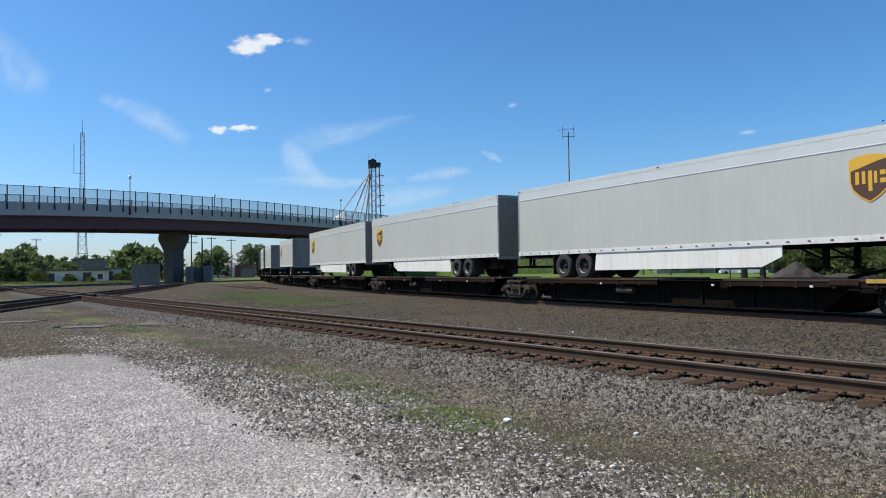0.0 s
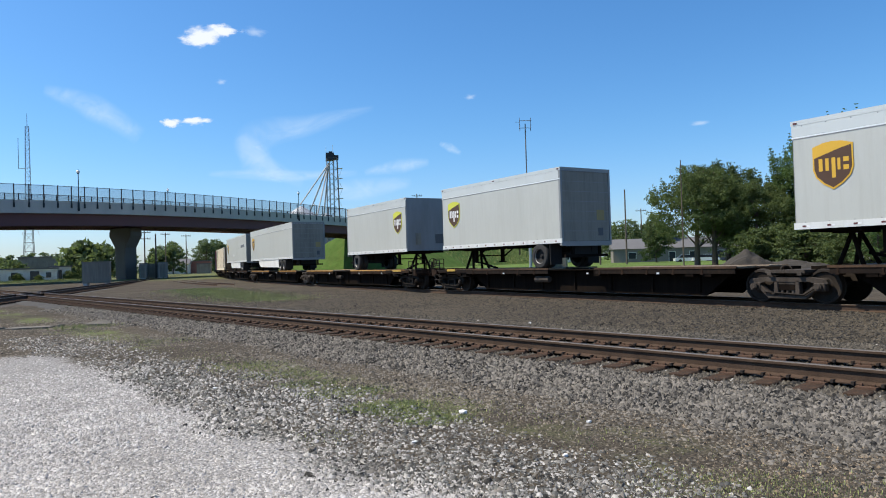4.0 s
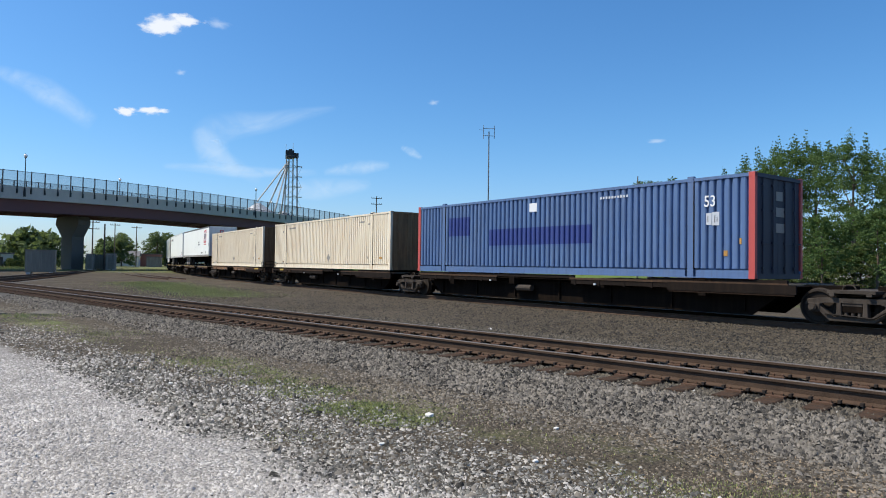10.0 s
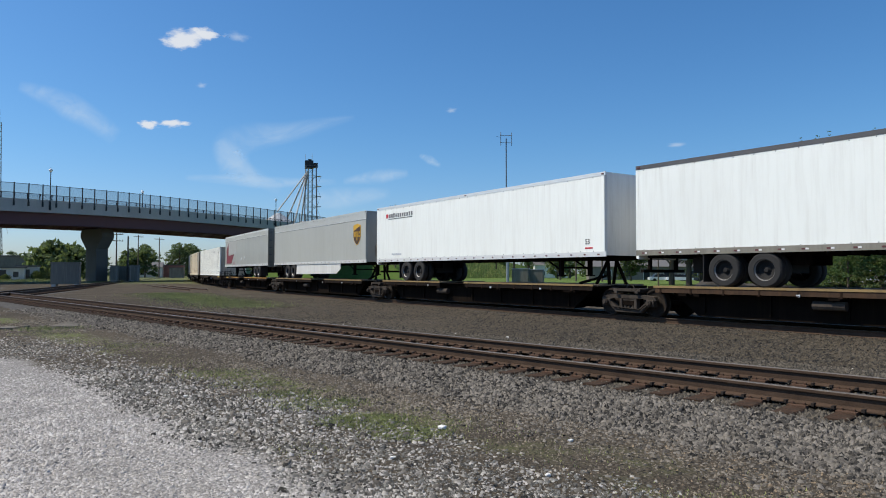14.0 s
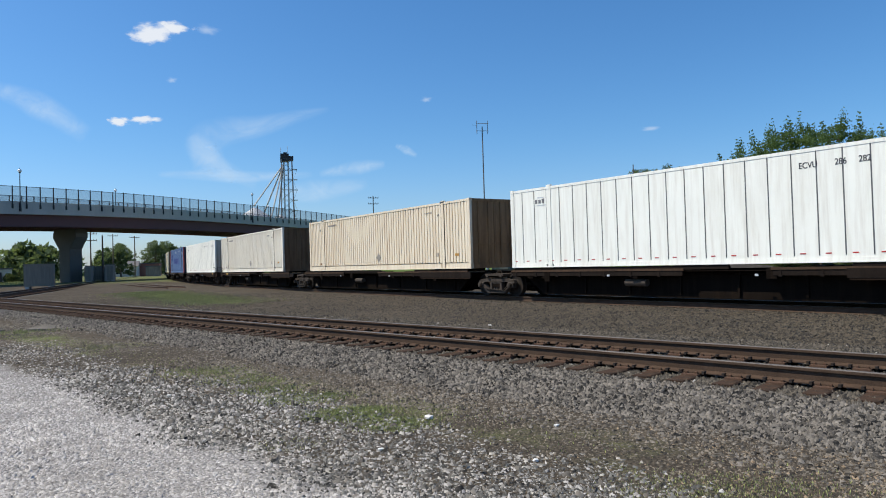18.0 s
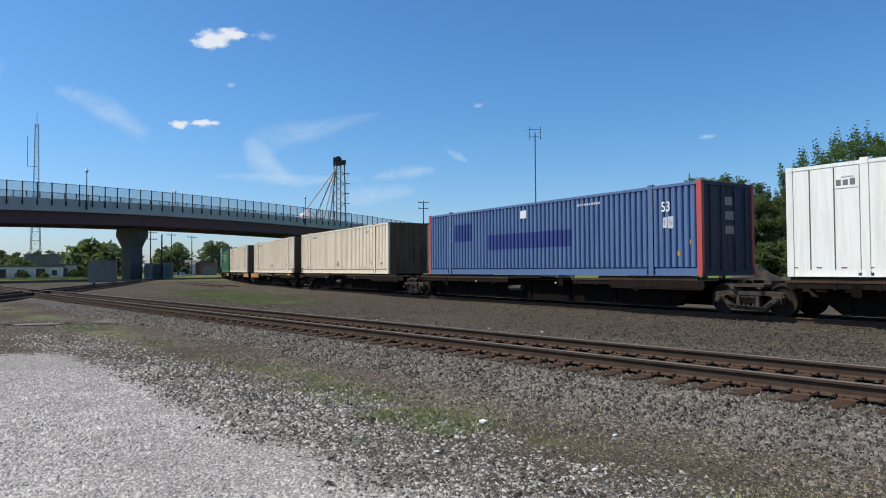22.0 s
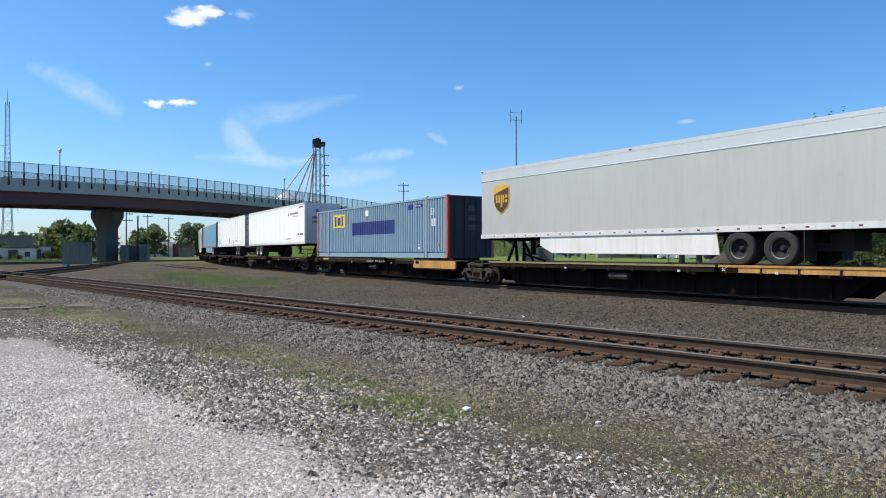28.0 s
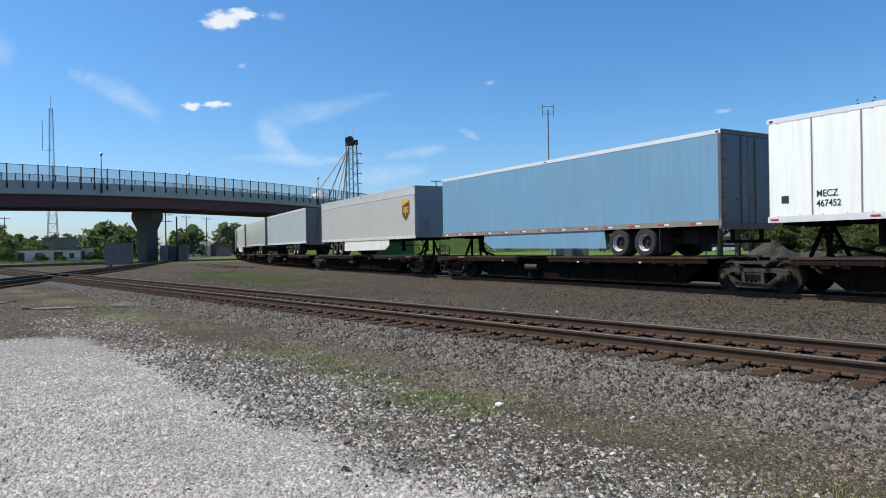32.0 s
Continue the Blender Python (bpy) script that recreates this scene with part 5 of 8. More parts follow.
def trailer(vl, vr, nose, body, look_, label, group="trailers of the train"):
    """A box trailer between the two ends; nose: -1 towards the train's rear, 1 towards its front."""
    s0, L = (vl + vr) / 2, vr - vl
    h = L / 2
    t = thing("semi_trailer", label, "trailer", group)
    g = -nose                        # the way to the rear doors
    zb, zt, style = 0.98, 3.83, look_.get("style", "plate")
    X = lambda v: v * g              # noqa: E731  distances count from the middle to the rear doors

    def span(a, c):
        return (min(X(a), X(c)), max(X(a), X(c)))
    door_m = look_.get("door", M_DOOR_GREY)
    for y0, y1 in ((-1.295, -1.255), (1.255, 1.295)):
        part("side_wall", boxes((-h + 0.06, h - 0.06, y0, y1, zb + 0.10, zt - 0.12)), body, t)
    part("roof", boxes((-h + 0.03, h - 0.03, -1.27, 1.27, zt - 0.05, zt - 0.01)), M_ALU, t)
    part("floor", boxes((-h + 0.05, h - 0.05, -1.25, 1.25, zb + 0.02, zb + 0.14)), M_STEEL_DARK, t)
    bm = bmesh.new()
    for i in range(int(L / 0.6)):
        x = -h + 0.4 + 0.6 * i
        box(bm, x - 0.03, x + 0.03, -1.22, 1.22, zb - 0.10, zb + 0.02)
    tagged(part("floor_framing", bm, M_STEEL_DARK, t), kind="stuff")
    bm = bmesh.new()
    xa, xb = span(-h, -h + 0.05)
    prism(bm, [(xa, -1.22), (xb, -1.29), (xb, 1.29), (xa, 1.22)] if xa == X(-h) else [(xa, -1.29), (xb, -1.22), (xb, 1.22), (xa, 1.29)], "z", zb + 0.02, zt - 0.02)
    nw = part("nose_wall", bm, look_.get("nose", body), t)
    xn = X(-h)
    if look_.get("rollup"):
      part("connection_box", boxes((min(xn, xn - g * 0.05), max(xn, xn - g * 0.05), -0.75, -0.45, zb + 0.35, zb + 0.95)), M_DOOR_GREY, nw, "dark grey connection box")
      part("notice_plate", boxes((min(xn, xn - g * 0.012), max(xn, xn - g * 0.012), 0.45, 0.95, zb + 0.40, zb + 0.90)), M_FRAME_DK, nw)
    # rails along the top and the bottom
    for sg in (-1, 1):
        y0, y1 = sorted((sg * 1.262, sg * 1.303))
        part("top_rail", boxes((-h, h, y0, y1, zt - 0.13, zt)), look_.get("top", M_ALU), t)
        part("bottom_rail", boxes((-h, h, y0, y1, zb - 0.02, zb + 0.15)), look_.get("bottom", M_ALU), t)
    if look_.get("band"):
        part("upper_band", boxes((-h + 0.02, h - 0.02, -1.299, -1.290, zt - 0.42, zt - 0.135)), look_["band"], t, "slightly paler upper side band")
        part("band_line", boxes((-h + 0.02, h - 0.02, -1.301, -1.290, zt - 0.495, zt - 0.472)), M_FRAME_GR, t)
        part("drip_edge", boxes((-h + 0.02, h - 0.02, -1.306, -1.290, zt - 0.47, zt - 0.43)), M_ALU, t)
    n = int(L / 1.2) if style == "panel" or "seam_w" in look_ else int(L / 0.61)
    bm = bmesh.new()
    for i in range(1, n):
        x = -h + L * i / n
        if style == "panel":
            box(bm, x - 0.022, x + 0.022, -1.301, -1.29, zb + 0.15, zt - 0.13)
        else:
            sw = look_.get("seam_w", 0.006)
            box(bm, x - sw, x + sw, -1.2958, -1.29, zb + 0.15, zt - 0.13)
    part("panel_seams", bm, look_.get("seam", body), t)
    bm = bmesh.new()
    for i in range(int(L / 0.61)):
        x = -h + 0.3 + 0.61 * i
        for z in (zb + 0.165, zt - 0.155):
            box(bm, x - 0.012, x + 0.012, -1.3045, -1.295, z - 0.012, z + 0.012)
    tagged(part("rivets", bm, M_FRAME_GR, t), kind="stuff")
    # clearance lights along the top
    bm = bmesh.new()
    for x in (-h + 0.12, 0.0, h - 0.12):
        box(bm, x - 0.05, x + 0.05, -1.318, -1.303, zt - 0.09, zt - 0.05)
    tagged(part("marker_lights", bm, M_TAPE_D, t, "small dark red marker lights"), kind="stuff")
    # reflectors along the bottom rail
    bm, bw = bmesh.new(), bmesh.new()
    k = int(L / 0.62) if style != "panel" else n
    for i in range(k):
        x = -h + 0.3 + (L - 0.6) * i / (k - 1)
        if look_.get("tape"):
            if i % 2 == 0:
                box(bm, x - 0.22, x + 0.02, -1.309, -1.302, zb + 0.03, zb + 0.085)
                box(bw, x + 0.02, x + 0.22, -1.309, -1.302, zb + 0.03, zb + 0.085)
            continue
        box(bm, x - 0.075, x + 0.025, -1.309, -1.302, zb + 0.035, zb + 0.08)
        box(bw, x + 0.025, x + 0.11, -1.309, -1.302, zb + 0.035, zb + 0.08)
    tagged(part("reflector_tape", bm, M_TAPE_R if look_.get("tape") else M_TAPE_D, t), kind="stuff")
    tagged(part("reflector_strip", bw, M_TAPE_W, t), kind="stuff")
    # rear frame and doors
    xr0, xr1 = span(h - 0.10, h)
    part("rear_frame", boxes((xr0, xr1, -1.30, -1.21, zb - 0.12, zt), (xr0, xr1, 1.21, 1.30, zb - 0.12, zt), (xr0, xr1, -1.21, 1.21, zt - 0.14, zt), (xr0, xr1, -1.21, 1.21, zb - 0.14, zb + 0.04)), look_.get("frame", M_DOOR_GREY), t)
    dx0, dx1 = span(h - 0.07, h - 0.02)
    if look_.get("rollup"):
        d = part("roller_door", boxes((dx0, dx1, -1.20, 1.20, zb + 0.05, zt - 0.15)), door_m, t)
        for i in range(1, 7):
            z = zb + 0.05 + (zt - zb - 0.2) * i / 7
            part("door_joint", boxes((dx0 - 0.006, dx1 + 0.006, -1.19, 1.19, z - 0.009, z + 0.009)), M_FRAME_GR, d)
        part("door_notice", boxes((min(X(h - 0.02), X(h - 0.012)), max(X(h - 0.02), X(h - 0.012)), 0.55, 0.95, zb + 0.85, zb + 1.25)), M_NOTICE, d, "faded yellow notice")
        part("door_latch", boxes((dx0 - 0.02, dx1 + 0.02, 0.62, 0.86, zb + 0.25, zb + 0.55)), M_FRAME_DK, d)
    for y0, y1 in () if look_.get("rollup") else ((-1.20, -0.01), (0.01, 1.20)):
        d = part("rear_door", boxes((dx0, dx1, y0, y1, zb + 0.05, zt - 0.15)), door_m, t)
        bm = bmesh.new()
        ym = y0 + (y1 - y0) * (0.72 if y0 < 0 else 0.28)
        xo = X(h + 0.005)
        rod(bm, (xo, ym, zb + 0.06), (xo, ym, zt - 0.16), 0.018, 6)
        box(bm, xo - 0.02, xo + 0.02, ym - 0.25, ym + 0.03, zb + 0.75, zb + 0.79)
        part("lock_rod", bm, M_FRAME_DK, d)
        bm = bmesh.new()
        ye = y0 if y0 < 0 else y1
        for z in np.linspace(zb + 0.25, zt - 0.35, 5):
            box(bm, X(h) - 0.015, X(h) + 0.015, min(ye, ye * 0.86), max(ye, ye * 0.86), z - 0.03, z + 0.03)
        tagged(part("hinges", bm, M_FRAME_DK, d), kind="stuff")
    # running gear
    axles = look_.get("axles", (h - 4.2, h - 3.0) if L > 12 else (h - 1.35,))
    for ax in axles:
        w = X(ax)
        a = part("axle", cached(("axle",), lambda: mesh_of("axle", boxes((-0.06, 0.06, -1.0, 1.0, 0.43, 0.55)), M_STEEL_DARK)), None, t)
        a.location.x = w
        for y0, y1 in ((-1.29, -1.01), (-0.97, -0.70), (0.70, 0.97), (1.01, 1.29)):
            ty = part("tyre", tyre_mesh(y0, y1), None, t)
            ty.location.x = w
            if y0 in (-1.29, 1.01):
                yr = y0 + 0.03 if y0 < 0 else y1 - 0.03
                part("rim", rim_mesh(yr, look_.get("rim", M_RIM)), None, ty)
                part("hub", hub_mesh(yr), None, ty, "black wheel hub")
    b0, b1 = span(axles[0] - 0.9, axles[-1] + 0.9)
    part("bogie_frame", boxes((b0, b1, -0.65, -0.50, 0.62, zb), (b0, b1, 0.50, 0.65, 0.62, zb)), M_STEEL_DARK, t)
    # black block added for the shadows and inner tyres about the axles
    c0, c1 = span(axles[0] - 0.35, min(axles[-1] + 1.5, h - 0.3))
    part("suspension", boxes((c0, c1, -0.48, 0.48, 0.40, zb)), M_FLAP, t)
    m0, m1 = span(axles[-1] + 0.62, axles[-1] + 0.65)
    for y0 in (-1.28, 0.68):
        part("mud_flap", boxes((m0, m1, y0, y0 + 0.6, 0.15, 0.95)), M_FLAP, t)
    u0, u1 = span(h - 0.12, h - 0.02)
    part("rear_guard", boxes((u0, u1, -1.1, 1.1, 0.42, 0.52), (u0, u1, -0.75, -0.65, 0.5, zb), (u0, u1, 0.65, 0.75, 0.5, zb)), M_STEEL_DARK, t)
    # landing gear and the hitch's stand
    lg = -h + (2.7 if L > 12 else 2.0)
    bm = bmesh.new()
    for y in (-0.75, 0.75):
        box(bm, X(lg) - 0.07, X(lg) + 0.07, y - 0.07, y + 0.07, 0.32, zb)
        box(bm, X(lg) - 0.13, X(lg) + 0.13, y - 0.13, y + 0.13, 0.28, 0.33)
        rod(bm, (X(lg + 0.1), y, 0.55), (X(lg + 0.95), y, zb), 0.035, 6)
    rod(bm, (X(lg), -0.75, 0.6), (X(lg), 0.75, 0.6), 0.03, 6)
    part("landing_gear", bm, M_STEEL_DARK, t)
    if look_.get("skirt"):
        bm = bmesh.new()
        lo = X(lg + 0.95)
        prism(bm, [(lo, zb), (lo, zb - 0.34), (X(lg + 1.6), 0.35), (X(axles[0] - 0.62), 0.30), (X(axles[0] - 0.72), zb)], "y", -1.262, -1.235)
        part("side_skirt", bm, look_["skirt"], t, "pale plastic side skirt")
    deco = look_.get("deco")
    if deco:
        deco(t, h, zb, zt)
    MOVERS.append((t, s0, RAIL_T + CAR_UP + 0.945))
    # the stand under the kingpin belongs to the car
    st = thing("hitch_stand", "black steel hitch stand carrying the trailer's nose", "hitch stand", "hitch stands")
    for y in (-0.45, 0.45):
        for xx in (0.35, -0.25):
            bm = bmesh.new()
            rod(bm, (X(xx), y, 0.0), (0, y * 0.5, zb - 0.12), 0.06, 6)
            part("leg", bm, M_STEEL_DARK, st)
    bm = bmesh.new()
    rod(bm, (X(0.3), 0, 0.3), (X(1.6), 0, 0.02), 0.05, 6)
    part("strut", bm, M_STEEL_DARK, st)
    part("head", boxes((-0.40, 0.40, -0.45, 0.45, zb - 0.14, zb - 0.02)), M_STEEL_DARK, st)
    MOVERS.append((st, s0 + X(-h + 0.95), RAIL_T + CAR_UP + 0.945))
    return t


# ---- containers ----
def corrugated(x0, x1, z0, z1, y, depth, period, out, wave=False):
    """A ribbed wall in the plane y, with narrow grooves or rounded waves; out is the outward sign."""
    bm = bmesh.new()
    n = max(1, round((x1 - x0) / period))
    p = (x1 - x0) / n
    xs = []
    for i in range(n):
        a = x0 + i * p
        if wave:
            xs += [(a, 0.25), (a + p * 0.12, 0.05), (a + p * 0.30, 0), (a + p * 0.52, 0.06), (a + p * 0.64, 0.35), (a + p * 0.70, 1), (a + p * 0.88, 1), (a + p * 0.94, 0.45)]
            continue
        xs += [(a, 0.10), (a + p * 0.22, 0), (a + p * 0.78, 0), (a + p * 0.805, 1), (a + p * 0.945, 1), (a + p * 0.97, 0.10)]
    xs.append((x1, 0.25 if wave else 0.10))
    cols = [(bm.verts.new((x, y - out * depth * d, z0)), bm.verts.new((x, y - out * depth * d, z1))) for x, d in xs]
    for (a, b), (c, d) in zip(cols, cols[1:]):
        bm.faces.new((a, c, d, b))
    return bm


def container(vl, vr, wall, look_, label, group="containers of the train"):
    s0, L = (vl + vr) / 2, 16.15
    h = L / 2
    t = thing("freight_container", label, "container", group)
    H = 2.90
    post = look_.get("post", wall)
    rail_ = look_.get("rail", wall)
    ribs = look_.get("ribs", 0.225)
    foot = 0.12 if look_.get("flat") else 0.23
    px = (-h + 0.09, -6.10, 6.10, h - 0.09)
    for sg in (-1, 1):
        y0, y1 = sorted((sg * 1.18, sg * 1.297))
        part("top_rail", boxes((-h, h, y0, y1, H - 0.09, H)), rail_, t)
        part("bottom_rail", boxes((-h, -6.28, y0, y1, 0, foot), (-5.92, 5.92, y0, y1, 0.0, foot), (6.28, h, y0, y1, 0, foot)), rail_, t)
        part("lower_lip", boxes((-h + 0.2, h - 0.2, min(sg * 1.297, sg * 1.312), max(sg * 1.297, sg * 1.312), 0.0, 0.035)), rail_, t)
        for i, x in enumerate(px):
            w = 0.09 if i in (0, 3) else 0.10
            pm = post if i in (0, 3) else wall
            part("post", boxes((x - w, x + w, *sorted((sg * 1.19, sg * 1.302)), 0.0, H + (0.0 if i in (0, 3) else 0.06))), pm, t)
            if i in (1, 2) and not look_.get("flat"):
                bm = bmesh.new()
                for q in (x - w - 0.008, x + w - 0.002):
                    box(bm, q, q + 0.010, *sorted((sg * 1.19, sg * 1.3045)), 0.24, H - 0.10)
                part("post_seams", bm, M_RUST, t, "rusty seams along the post")
            for c0, c1 in ((-0.002, 0.12), (H - 0.10, H + 0.02)):
                part("casting", boxes((x - 0.09, x + 0.09, *sorted((sg * 1.15, sg * 1.308)), c0, c1)), pm, t)
        for a, b in ((-h + 0.18, -6.20), (-6.00, 6.00), (6.20, h - 0.18)):
            if look_.get("flat"):
                bm = boxes((a, b, *sorted((sg * 1.25, sg * 1.285)), 0.11, H - 0.08))
            else:
                bm = corrugated(a, b, 0.275, H - 0.08, sg * 1.280, 0.075 if look_.get("wave") else 0.108, ribs, sg, look_.get("wave"))
            part("side_wall", bm, wall, t)
        if not look_.get("flat"):
            part("wall_backing", boxes((-h + 0.15, h - 0.15, *sorted((sg * 1.150, sg * 1.160)), 0.15, H - 0.05)), wall, t)
    if look_.get("flat"):
        bm = bmesh.new()
        n = 26
        for i in range(1, n):
            x = -h + L * i / n
            box(bm, x - 0.014, x + 0.014, -1.292, -1.28, 0.18, H - 0.09)
        part("panel_seams", bm, M_FRAME_DK, t, "thin dark seams between the side panels")
        bm = bmesh.new()
        for i in range(n):
            x = -h + L * (i + 0.3) / n
            box(bm, x - 0.04, x + 0.10, -1.291, -1.28, 0.22, 0.25)
        tagged(part("reflector_tape", bm, M_TAPE_R, t), kind="stuff")
    part("roof", boxes((-h + 0.1, h - 0.1, -1.2, 1.2, H - 0.06, H - 0.01)), wall, t)
    part("floor", boxes((-h + 0.1, h - 0.1, -1.19, 1.19, 0.03, 0.14)), M_STEEL_DARK, t)
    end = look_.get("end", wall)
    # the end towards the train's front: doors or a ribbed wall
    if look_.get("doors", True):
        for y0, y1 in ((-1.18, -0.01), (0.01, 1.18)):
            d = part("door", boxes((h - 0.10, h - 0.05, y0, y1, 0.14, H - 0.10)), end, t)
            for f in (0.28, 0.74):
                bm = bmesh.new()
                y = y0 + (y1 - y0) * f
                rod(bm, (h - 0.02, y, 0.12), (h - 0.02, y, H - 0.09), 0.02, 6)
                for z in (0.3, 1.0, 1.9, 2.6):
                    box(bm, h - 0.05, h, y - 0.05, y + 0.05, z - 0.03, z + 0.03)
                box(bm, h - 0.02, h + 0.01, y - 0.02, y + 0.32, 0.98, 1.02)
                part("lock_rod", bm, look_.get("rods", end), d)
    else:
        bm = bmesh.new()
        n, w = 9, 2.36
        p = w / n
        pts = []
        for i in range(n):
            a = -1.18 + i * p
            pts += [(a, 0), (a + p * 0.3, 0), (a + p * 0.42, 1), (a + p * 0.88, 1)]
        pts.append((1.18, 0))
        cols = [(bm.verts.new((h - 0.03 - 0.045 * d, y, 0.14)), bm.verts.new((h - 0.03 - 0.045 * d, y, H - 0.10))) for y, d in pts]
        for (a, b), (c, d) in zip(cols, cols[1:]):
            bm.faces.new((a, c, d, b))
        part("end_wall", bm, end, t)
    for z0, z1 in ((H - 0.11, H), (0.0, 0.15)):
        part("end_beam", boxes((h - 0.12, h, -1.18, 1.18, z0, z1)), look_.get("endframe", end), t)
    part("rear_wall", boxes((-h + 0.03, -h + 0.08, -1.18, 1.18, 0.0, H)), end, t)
    deco = look_.get("deco")
    if deco:
        FACE["y"] = -1.288 if look_.get("flat") else -1.282
        deco(t, h, 0.0, H)
        FACE["y"] = -1.299
    MOVERS.append((t, s0, RAIL_T + CAR_UP + 1.06))
    return t


# markings
def deco_shield(where, word_=False, tint=None, extra=None):
    def f(t, h, zb, zt):
        x = -h + 1.38 if where == "l" else h - 1.2
        if abs(h) < 5:
            x = -h + 1.05 if where == "l" else h - 1.0
        shield(t, x, zb + 1.60, 1.18, tint)
        if word_:
            word(t, h - 4.0, zb + 1.52, 2.5, 0.32, M_SOFT_MARK, 11, "dark lettering of the haulier, drawn as bars")
            diamond(t, -1.6, zb + 0.75, 0.42)
            diamond(t, -1.0, zb + 0.78, 0.42, M_PLACARD_PALE)
        if extra:
            extra(t, h, zb, zt)
    return f


def diamond(t, x, z, r, material=None):
    bm = bmesh.new()
    prism(bm, [(x - r / 2, z), (x, z - r / 2), (x + r / 2, z), (x, z + r / 2)], "y", FACE["y"] - 0.014, FACE["y"] - 0.003)
    part("placard", bm, material or M_TAPE_W, t, "white diamond placard")


def disc(t, x, z, rx, rz, y0, y1, material, name, label=""):
    bm = bmesh.new()
    prism(bm, [(x + rx * math.cos(a), z + rz * math.sin(a)) for a in np.linspace(0, 6.283, 25)[:-1]], "y", y0, y1)
    part(name, bm, material, t, label)


def deco_red_sign(t, h, zb, zt):
    x, z = h - 2.05, zb + 1.92
    bm = bmesh.new()
    prism(bm, [(x - 0.70, z - 0.64), (x + 0.54, z - 0.60), (x + 0.66, z + 0.64), (x - 0.56, z + 0.58)], "y", -1.309, -1.299)
    part("sign", bm, M_RED_LOGO, t, "red slanted square sign with a white disc")
    disc(t, x, z, 0.47, 0.52, -1.316, -1.309, M_TAPE_W, "sign_disc")
    bm = bmesh.new()
    for a0, a1, c0, c1 in ((-0.34, -0.14, -0.22, 0.26), (-0.08, 0.05, -0.25, 0.27), (0.11, 0.33, -0.20, 0.26)):
        prism(bm, [(x + q + 0.12 * c, z + c) for q, c in ((a0, c0), (a1, c0), (a1, c1), (a0, c1))], "y", -1.320, -1.314)
    part("sign_block", bm, M_BLACK_MARK, t)
    nose_x = h + 0.004
    part("nose_sign", boxes((nose_x, nose_x + 0.012, -0.30, 0.05, z + 0.20, z + 0.58)), M_RED_LOGO, t, "small red sign on the nose wall")
    part("nose_sign_disc", boxes((nose_x + 0.012, nose_x + 0.016, -0.24, -0.01, z + 0.26, z + 0.52)), M_TAPE_W, t)
    part("nose_sign_block", boxes(*[(nose_x + 0.016, nose_x + 0.020, y, y + 0.045, z + 0.31, z + 0.47) for y in (-0.21, -0.145, -0.08)]), M_BLACK_MARK, t)
    part("nose_lettering", boxes((nose_x, nose_x + 0.008, -1.0, -0.35, z - 0.75, z - 0.62), (nose_x, nose_x + 0.008, -1.0, -0.25, z - 1.0, z - 0.87)), M_SOFT_MARK, t)
    word(t, x - 0.6, z - 0.80, 1.2, 0.09, M_RED_LOGO, 12)
    word(t, h - 5.9, zb + 1.35, 0.55, 0.16, M_BLACK_MARK, 4)
    word(t, h - 5.9, zb + 1.12, 0.7, 0.16, M_BLACK_MARK, 6)
    word(t, h - 4.3, zb + 0.30, 1.0, 0.10, M_BLACK_MARK, 10)
    letters(t, "53", h - 1.75, zb + 0.28, 0.30, M_BLACK_MARK)
    bars("marker_light", t, [(h - 0.12, h - 0.05, zb + 1.0, zb + 1.25)], M_BLACK_MARK)
        # dust stains
    bars("scuffs", t, [(-0.5, -0.2, zb + 0.7, zb + 0.74), (0.3, 0.7, zb + 0.9, zb + 0.93)], M_GREY_PATCH)


def deco_fleet(t, h, zb, zt):
    word(t, -h + 1.3, zb + 2.25, 2.4, 0.22, M_SOFT_MARK, 11, "dark slanted lettering of a fleet owner, drawn as bars")
    bars("lettering_mark", t, [(-h + 1.0, -h + 1.22, zb + 2.25, zb + 2.45)], M_RED_LOGO)
    bars("underline", t, [(-h + 1.25, -h + 3.6, zb + 2.17, zb + 2.20)], M_BLACK_MARK)
    letters(t, "53", h - 0.95, zb + 0.42, 0.26, M_BLACK_MARK)
    bars("red_mark", t, [(h - 0.95, h - 0.60, zb + 0.26, zb + 0.31)], M_RED_LOGO)
    word(t, -h + 1.6, zb + 0.32, 1.0, 0.10, M_GREY_PATCH, 9)


def deco_arrow(t, h, zb, zt):
    z0 = zb + 0.28
    bm = bmesh.new()
    prism(bm, [(-h + 0.75, z0), (-h + 2.9, z0), (-h + 4.0, z0 + 0.85), (-h + 1.55, z0 + 0.72), (-h + 1.55, z0 + 1.95), (-h + 0.75, z0 + 1.35)], "y", -1.310, -1.300)
    part("arrow", bm, M_MAROON, t, "large maroon arrow shape")
    bars("patch", t, [(-h + 1.57, -h + 4.7, z0 + 0.86, z0 + 1.85)], M_SILVER_PATCH, "pale grey painted-over patch")
    diamond(t, -h + 7.0, zb + 0.62, 0.44)
    diamond(t, -h + 8.1, zb + 0.66, 0.44, M_PLACARD_PALE)
    bars("marks", t, [(-h + 3.95, -h + 4.15, zb + 0.22, zb + 0.42)], M_TAPE_R)


def ribbed_patch(t, x0, x1, z0, z1, material):
    """A painted field that follows the ribs of the middle wall."""
    p = 12.0 / round(12.0 / 0.245)
    a, b = -6.0 + p * round((x0 + 6.0) / p), -6.0 + p * round((x1 + 6.0) / p)
    part("painted_patch", corrugated(a, b, z0, z1, -1.2830, 0.075, p, -1, True), material, t, "deep blue painted-over patch")


